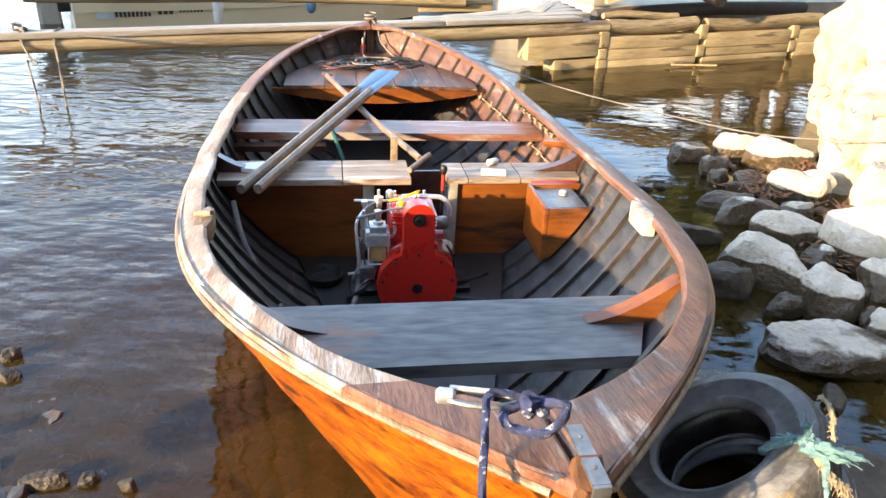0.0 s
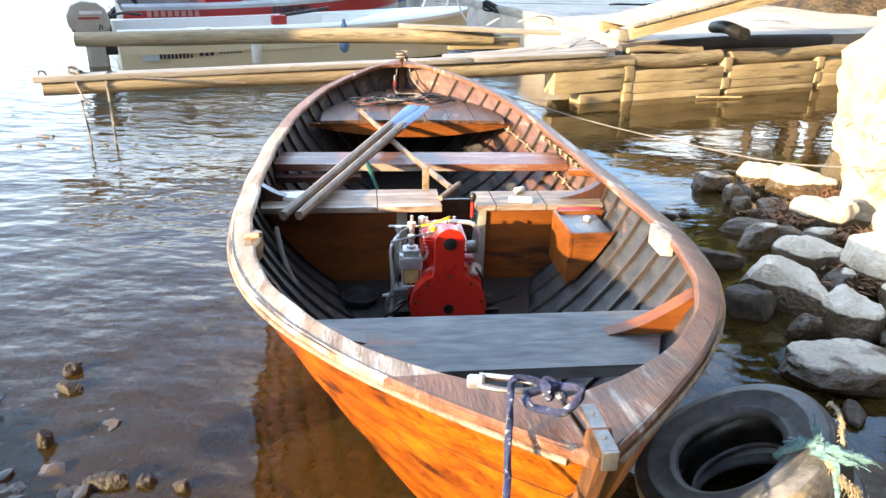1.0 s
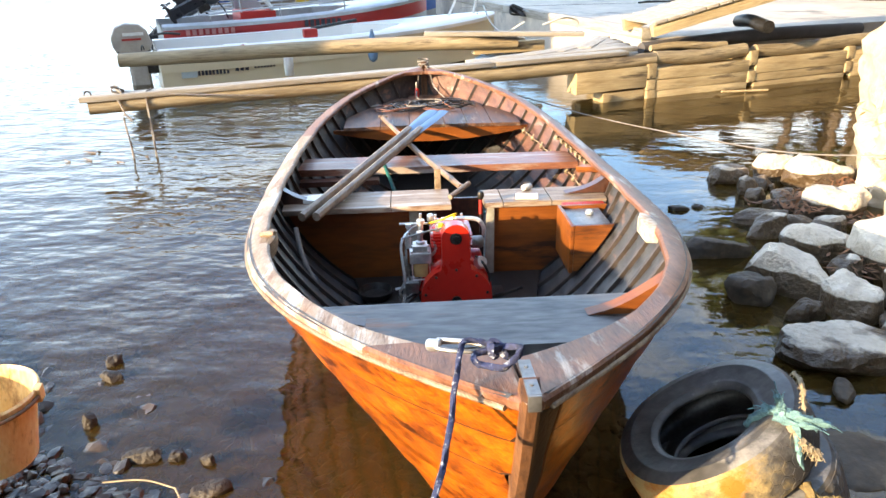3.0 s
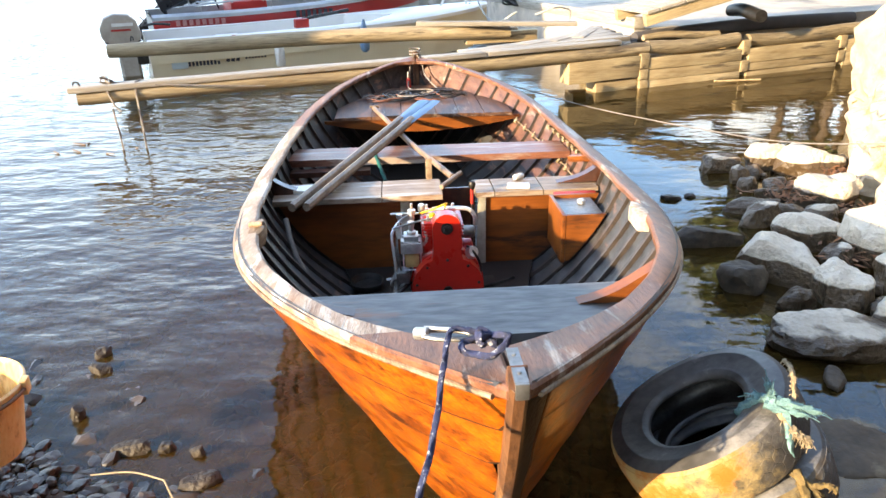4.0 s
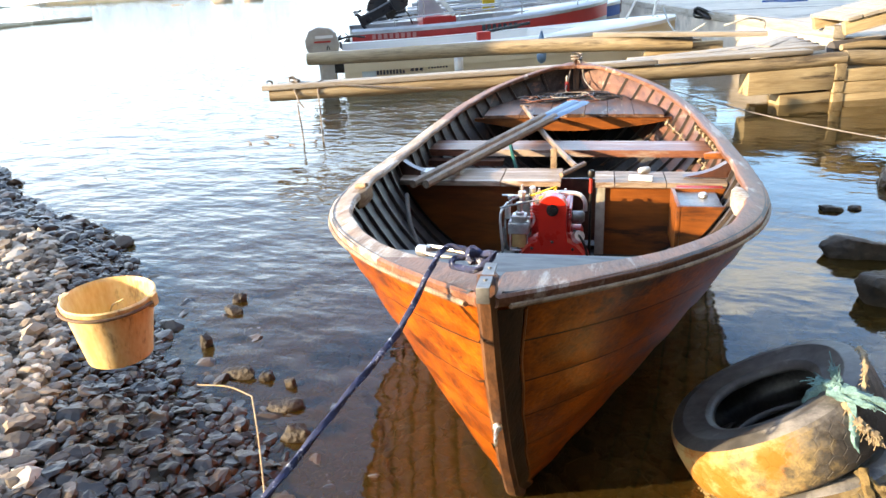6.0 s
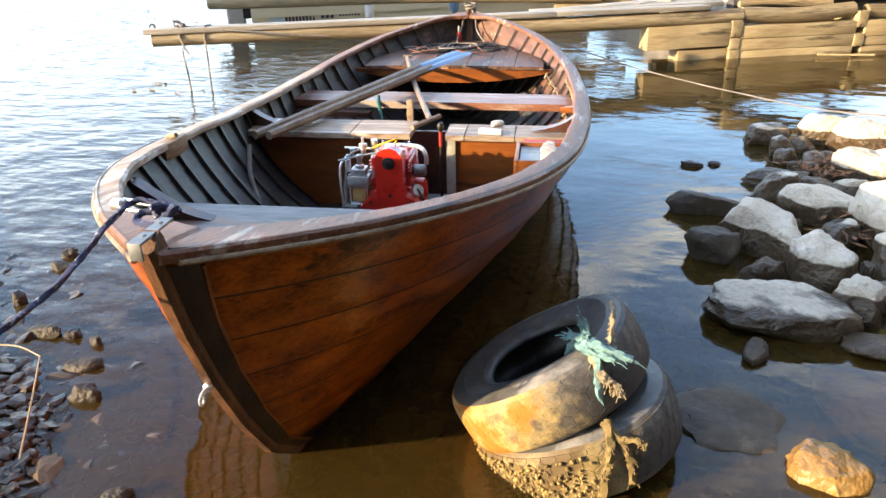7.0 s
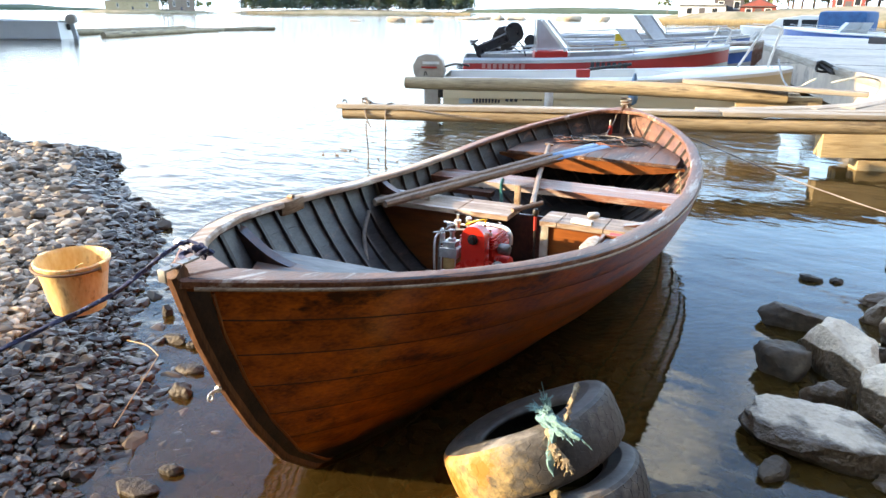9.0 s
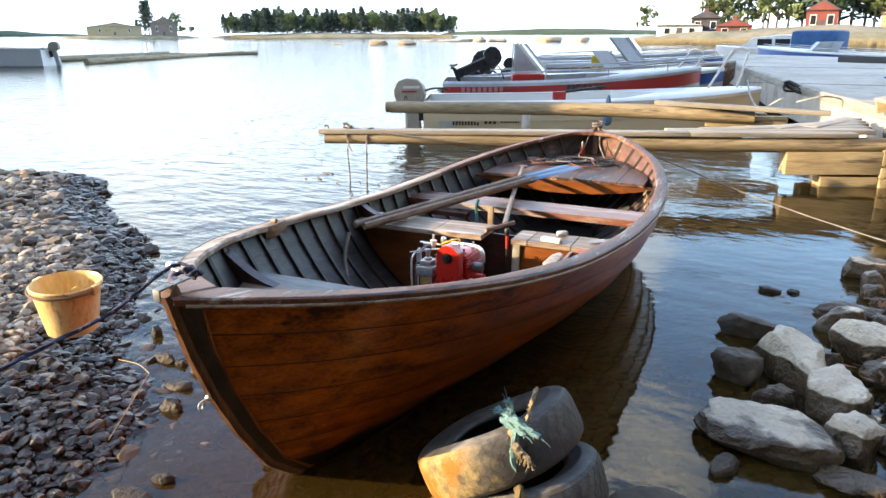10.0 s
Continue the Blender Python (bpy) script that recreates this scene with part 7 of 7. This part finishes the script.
# bow rails standing on the beige boat and its neighbour
for pts in (((-0.86, 11.27, 0.75), (-0.61, 11.41, 1.25), (-0.41, 11.53, 1.23), (-0.50, 11.48, 0.78)), ((-1.94, 12.84, 0.73), (-1.67, 13.00, 1.19), (-1.49, 13.10, 1.15), (-1.63, 13.02, 0.71))):
    base = Vector(pts[0])
    rl = thing("bow_rail", Matrix.Translation(base), "white tubular bow rail raked forward over the stem", "rail", "bow rails")
    p0, p1, p2, p3 = (Vector(q) - base for q in pts)
    part("tube", newtube([p0 - Vector((0.04, 0.02, 0.09)), p1], 0.019, 8), WHITEPAINT, rl)
    part("tube", newtube([p3 - Vector((0.02, 0.01, 0.11)), p2], 0.019, 8), WHITEPAINT, rl)
    part("crossbar", newtube(smooth_path([p1, p1.lerp(p2, 0.5) + Vector((0, 0, 0.02)), p2], 4), 0.019, 8), WHITEPAINT, rl)
# cabin cruiser and blue day boat lying at the pier's far end
cb, Lc, zc = motor_boat("cabin_boat", (-2.0, 48.9), (-10.0, 50.6), 2.6, 0.62, GELWHITE, GELWHITE, "white cabin boat with a blue canvas hood", None, None, True, 0, "", False)
bm = newprism([(-1.7, 0), (2.0, 0), (1.0, 0.75), (-0.6, 0.95), (-1.7, 0.9)], -1.0, 1.0)
bmesh.ops.transform(bm, matrix=Matrix(((1, 0, 0, 0), (0, 0, 1, 0), (0, 1, 0, 0), (0, 0, 0, 1))), verts=bm.verts)
cab = part("cabin", bevelled(bm, 0.08), GELWHITE, cb)
cab.matrix_local = pose(0.3, 0, 0.44)
for x in (-0.9, 0.2):
    for s in (-1, 1):
        part("cabin_window", newbox(-0.45, 0.45, -0.01, 0.01, -0.2, 0.2, bevel=0.004), GLASSDARK, cab).matrix_local = pose(x, s * 1.01, 0.5)
part("canvas_hood", newbox(-1.35, 1.35, -1.1, 1.1, 0.0, 1.20, bevel=0.25), BLUECLOTH, cb, "faded blue canvas hood").matrix_local = pose(-2.4, 0, 0.44)
motor_boat("day_boat", (2.0, 33.6), (-5.2, 38.7), 2.1, 0.75, GELBLUE, GELWHITE, "bright blue open boat with white deck", None, None, True, 0.5, "")
solo("dark_beam", newbox(-1.6, 1.6, -0.15, 0.15, 0, 0.2, bevel=0.02), ROOFDARK, pose(1.0, 26.5, 0.551, 0, 0, -20), "dark timber beam lying on the pier", "beam")
# boat lying far out to the left, and its log boom
fb, Lf, zf = motor_boat("motor_boat", (-35.6, 19.4), (-41.5, 15.0), 2.0, 1.05, GELWHITE, GELWHITE, "white motor boat moored far out by a log boom", None, None, True, 0.6)
outboard(stern_pose((-35.6, 19.4), (-41.5, 15.0), 0.3, 0.3), BEIGECOWL, ALUMINIUM, "pale outboard motor on the far white boat", 10, 1.1)
log("far_boom", (-36, 21.5, 0.12), (-46.5, 41.5, 0.1), 0.17, 0.12, LOGWOOD, "long grey log boom lying far out on the water", seed=120)
log("far_boom", (-40, 21.0, 0.15), (-49.0, 36.0, 0.1), 0.2, 0.15, LOGWOOD, "long grey log boom lying far out on the water", seed=121)
log("far_boom", (-43.5, 32.0, 0.1), (-42.5, 39.5, 0.1), 0.15, 0.12, LOGWOOD, "long grey log boom lying far out on the water", seed=122)


# ---- far shores ----
def conifer(h, seed):
    rnd = random.Random(seed)
    vs, fs = [], []
    n = 460
    for _ in range(n):
        s = rnd.uniform(0.12, 1.0) ** 0.8
        z = h * s
        r = (0.24 * h * (1 - s) ** 0.8 + 0.12) * math.sqrt(rnd.uniform(0.15, 1))
        a = rnd.uniform(0, 6.283)
        c = Vector((r * math.cos(a), r * math.sin(a), z - 0.12 * r))
        q = rnd.uniform(0.45, 0.9) * h * 0.085
        t1 = Vector((math.cos(a), math.sin(a), rnd.uniform(-0.5, 0.1))).normalized() * q * 1.6
        t2 = Vector((-math.sin(a), math.cos(a), rnd.uniform(-0.4, 0.4))) * q
        k = len(vs)
        vs += [c - t1 * 0.5, c + t2 * 0.6, c + t1, c - t2 * 0.6]
        fs.append((k, k + 1, k + 2, k + 3))
    return vs, fs


def broadleaf(h, seed, low=0.22):
    rnd = random.Random(seed)
    blobs = [(Vector((rnd.gauss(0, 0.15), rnd.gauss(0, 0.15), rnd.uniform(low + 0.1, 0.9))) * h, rnd.uniform(0.10, 0.2) * h) for _ in range(11)]
    vs, fs = [], []
    for c0, r0 in blobs:
        for _ in range(55):
            d = Vector((rnd.gauss(0, 1), rnd.gauss(0, 1), rnd.gauss(0, 0.8))).normalized()
            c = c0 + d * r0 * rnd.uniform(0.45, 1.0)
            q = h * rnd.uniform(0.022, 0.05)
            t1 = Vector((rnd.gauss(0, 1), rnd.gauss(0, 1), rnd.gauss(0, 1))).normalized() * q
            t2 = t1.cross(Vector((rnd.gauss(0, 1), rnd.gauss(0, 1), rnd.gauss(0, 1)))).normalized() * q
            k = len(vs)
            vs += [c - t1, c + t2, c + t1, c - t2]
            fs.append((k, k + 1, k + 2, k + 3))
    return vs, fs


def tree_template(kind, h, seed, label):
    ob = thing("tree", pose(0, 0, -500), label, "tree", "trees on the far shores")
    vs, fs = (conifer if kind == "pine" else broadleaf)(h, seed)
    me = bpy.data.meshes.new("crown")
    me.from_pydata([tuple(v) for v in vs], [], fs)
    me.materials.append(PINELEAF if kind == "pine" else BIRCHLEAF)
    c = new("crown", me)
    c.parent = ob
    bm = newtube([(0, 0, -0.5), (0.01 * h, 0, h * 0.4), (0, 0.01 * h, h * 0.85)], lambda s: 0.022 * h * (1 - 0.8 * s), 7)
    rnd = random.Random(seed)
    for k in range(7):
        a, z = rnd.uniform(0, 6.28), h * rnd.uniform(0.3, 0.75)
        l = h * 0.14
        tube(bm, [(0, 0, z), (l * math.cos(a), l * math.sin(a), z + l * 0.4)], lambda s: 0.006 * h * (1 - 0.7 * s), 5)
    part("trunk", bm, BARK, ob)
    return ob


KINDS = [tree_template("pine", 12, 1, "dark green conifer on the far shore"), tree_template("pine", 12, 2, "dark green conifer on the far shore"), tree_template("pine", 12, 3, "dark green conifer on the far shore"), tree_template("birch", 11, 4, "light green broadleaf tree on the far shore"), tree_template("birch", 11, 5, "light green broadleaf tree on the far shore")]


def plant(x, y, z, k, s, rz):
    copy_thing(KINDS[k], Matrix.LocRotScale((x, y, z), Euler((0, 0, rz)), (s, s, s))).scale = (s, s, s)


def polar(deg, dist):
    """Plan place at an angle to the left of north from the landing."""
    return 1.8 - dist * math.sin(radians(deg)), dist * math.cos(radians(deg))


def islet(name, deg0, deg1, dist, depth, h, label, material):
    (ax, ay), (bx, by) = polar(deg0, dist), polar(deg1, dist)
    L = math.hypot(bx - ax, by - ay)
    bm = bmesh.new()
    bmesh.ops.create_icosphere(bm, subdivisions=4, radius=1)
    for v in bm.verts:
        q = v.co
        v.co = Vector((q.x * L / 2, q.y * depth, q.z * h * (1 + 0.5 * noise.noise(q * 4))))
    solo(name, bm, material, Matrix.Translation(((ax + bx) / 2, (ay + by) / 2, 0)) @ Matrix.Rotation(math.atan2(by - ay, bx - ax), 4, "Z"), label, "island", kind="structure")


SHORESOIL = mat("stony_shore_soil", (0.30, 0.25, 0.17), (0.14, 0.13, 0.07), 0.9, scale=0.15, bump=0.5)
FARWOOD = mat("far_wooded_ridge", (0.06, 0.085, 0.05), (0.04, 0.06, 0.035), 0.9, scale=0.02, bump=0.5)
islet("island_shore", 32.3, 51.6, 400, 26, 2.2, "low stony wooded island", SHORESOIL)
islet("skerry_shore", 52.0, 61.5, 390, 14, 1.8, "low stony islet with cottages", SHORESOIL)
islet("far_shore", 59, 110, 1900, 60, 16, "distant wooded shore on the horizon", FARWOOD)
islet("far_shore", 14, 34, 2100, 60, 14, "distant wooded shore on the horizon", FARWOOD)
islet("east_shore", -12, 19.5, 128, 16, 2.2, "reedy near shore with boathouses", SHORESOIL)
rnd = random.Random(33)
for i in range(120):
    deg = 32.8 + 17.6 * (i + rnd.uniform(-0.4, 0.4)) / 119
    x, y = polar(deg, 398 + rnd.uniform(-14, 14))
    k = rnd.choice((0, 1, 2, 0, 1, 3))
    if i in (85, 86, 87, 40, 41, 42):
        k = 3
    plant(x, y, 0.8, k, rnd.uniform(0.85, 1.25) * (0.82 if deg > 48.5 or deg < 34 else 1.0), rnd.uniform(0, 6))
for deg, k, s in ((53.7, 4, 1.1), (55.0, 0, 0.6), (55.6, 1, 1.45), (55.9, 2, 1.4), (56.4, 1, 0.7), (52.7, 3, 0.5), (58.2, 4, 0.5), (59.2, 3, 0.45)):
    plant(*polar(deg, 388), 0.8, k, s, deg)
for deg, dist, k, s in ((18.2, 132, 4, 0.42), (12.9, 138, 0, 0.62), (12.4, 137, 4, 0.60), (13.6, 139, 3, 0.6), (10.1, 135, 4, 0.8), (9.2, 136, 3, 0.95), (8.5, 138, 4, 1.0), (7.6, 140, 3, 1.05), (6.9, 137, 0, 1.1), (6.2, 136, 4, 0.9), (5.3, 139, 3, 1.0), (4.6, 140, 1, 1.15), (3.2, 139, 4, 1.1), (2.6, 137, 3, 0.9), (1.2, 140, 4, 1.0), (0.0, 138, 3, 0.9), (-2, 140, 0, 1.2), (-4.5, 138, 4, 1.1), (-7, 140, 1, 1.2)):
    plant(*polar(deg, dist), 1.6, k, s, deg * 3)


# trees added out of view on the spit, to darken the water's reflection
for x, y, k, sc in ((7.4, 16.4, 4, 0.52), (7.0, 18.2, 3, 0.60), (8.4, 17.6, 0, 0.62), (9.6, 15.2, 4, 0.55), (8.8, 20.2, 1, 0.66), (10.8, 17.4, 3, 0.62), (9.2, 13.2, 3, 0.45), (11.5, 14.6, 2, 0.60)):
    plant(x, y, float(ground_height(np.array([x]), np.array([y]))[0]) - 0.1, k, sc, x * 7)
for ob, (deg, dist) in zip(KINDS, ((11.2, 141), (7.2, 143), (3.8, 142), (9.8, 139), (5.8, 141))):
    ob.matrix_world = Matrix.Translation((*polar(deg, dist), 1.6))


def cottage(deg, dist, w, d, h, wall, z, label, ridge=1.2, turn=0):
    x, y = polar(deg, dist)
    ob = thing("cottage", pose(x, y, z, 0, 0, deg + turn), label, "house", "shore houses")
    part("wall", newbox(-w / 2, w / 2, -d / 2, d / 2, -1.0, h, bevel=0), wall, ob)
    bm = newprism([(-w / 2 - 0.4, h - 0.1), (w / 2 + 0.4, h - 0.1), (0, h + ridge * 1.3)], -d / 2 - 0.4, d / 2 + 0.4)
    bmesh.ops.transform(bm, matrix=Matrix(((1, 0, 0, 0), (0, 0, 1, 0), (0, 1, 0, 0), (0, 0, 0, 1))), verts=bm.verts)
    part("roof", bm, ROOFDARK, ob)
    bm = newprism([(-w / 2, h), (w / 2, h), (0, h + ridge * 1.05)], -d / 2 - 0.43, -d / 2 - 0.05)
    bmesh.ops.transform(bm, matrix=Matrix(((1, 0, 0, 0), (0, 0, 1, 0), (0, 1, 0, 0), (0, 0, 0, 1))), verts=bm.verts)
    part("gable", bm, wall, ob)
    for s in (-0.27, 0.27):
        fr = part("window", newbox(w * s - 0.5, w * s + 0.5, -d / 2 - 0.06, -d / 2, h * 0.35, h * 0.8, bevel=0), WHITEPAINT, ob)
        part("pane", newbox(w * s - 0.38, w * s + 0.38, -d / 2 - 0.09, -d / 2 - 0.061, h * 0.39, h * 0.76, bevel=0), GLASSDARK, fr)
    part("door", newbox(-0.45, 0.45, -d / 2 - 0.05, -d / 2, 0, min(2.0, h * 0.8), bevel=0), ROOFDARK, ob)
    part("chimney", newbox(-0.3, 0.3, 0.2, 0.8, h, h + ridge * 1.6, bevel=0), FALURED, ob)
    return ob


cottage(12.0, 124, 5.0, 6.0, 1.7, FALURED, 0.9, "red wooden boathouse with white trim on the shore", 0.9)
cottage(6.4, 133, 4.5, 6.0, 3.6, FALURED, 1.4, "tall red wooden house among trees", 1.2)
cottage(15.8, 126, 7.0, 5.0, 2.2, GELWHITE, 0.6, "white glazed harbour building", 0.35)
cottage(14.0, 131, 4.5, 4.0, 2.8, ROOFDARK, 1.2, "dark cottage behind the harbour building", 0.9)
cottage(57.9, 386, 24, 7, 4.5, TIMBER, 1.0, "pale cottage on the low islet", 1.5)
cottage(54.6, 386, 12, 7, 6.0, BARK, 1.0, "brown cottage on the low islet", 2.5)
cottage(1.0, 128, 8, 6, 3.0, TIMBER, 1.2, "ochre shed on the shore", 1.5)


def reeds(deg0, deg1, dist, h, n, seed):
    rnd = random.Random(seed)
    vs, fs = [], []
    for _ in range(n):
        x, y = polar(rnd.uniform(deg0, deg1), dist + rnd.uniform(-5, 5))
        hh, w, lean = h * rnd.uniform(0.6, 1.1), rnd.uniform(0.03, 0.09), rnd.uniform(-0.2, 0.2)
        k = len(vs)
        vs += [(x - w, y, 0), (x + w, y, 0), (x + lean, y, hh)]
        fs.append((k, k + 1, k + 2))
    me = bpy.data.meshes.new("reed_bed")
    me.from_pydata(vs, [], fs)
    me.materials.append(REEDS)
    tagged(new("reed_bed", me), "dry yellow reeds along the shore", "reeds", kind="stuff")


reeds(-8, 19, 111, 0.8, 9000, 3)
reeds(33, 50, 377, 1.6, 2500, 4)
for deg, dist, w, h in ((38.9, 108, 3.2, 1.0), (36.6, 108, 3.0, 1.1), (42.0, 112, 2.0, 0.25), (30.8, 150, 3.4, 1.4), (29.5, 152, 5.0, 0.9), (33.0, 150, 8.0, 0.5), (32.0, 156, 5.0, 0.8), (25.5, 140, 6.0, 1.6), (23.0, 140, 4.0, 1.2), (34.8, 160, 5.0, 0.4)):
    x, y = polar(deg, dist)
    rock(x, y, w, w * 0.7, h, deg, int(400 + deg * 10), "sunlit rock rising far out in the lake", material=BANKROCK)
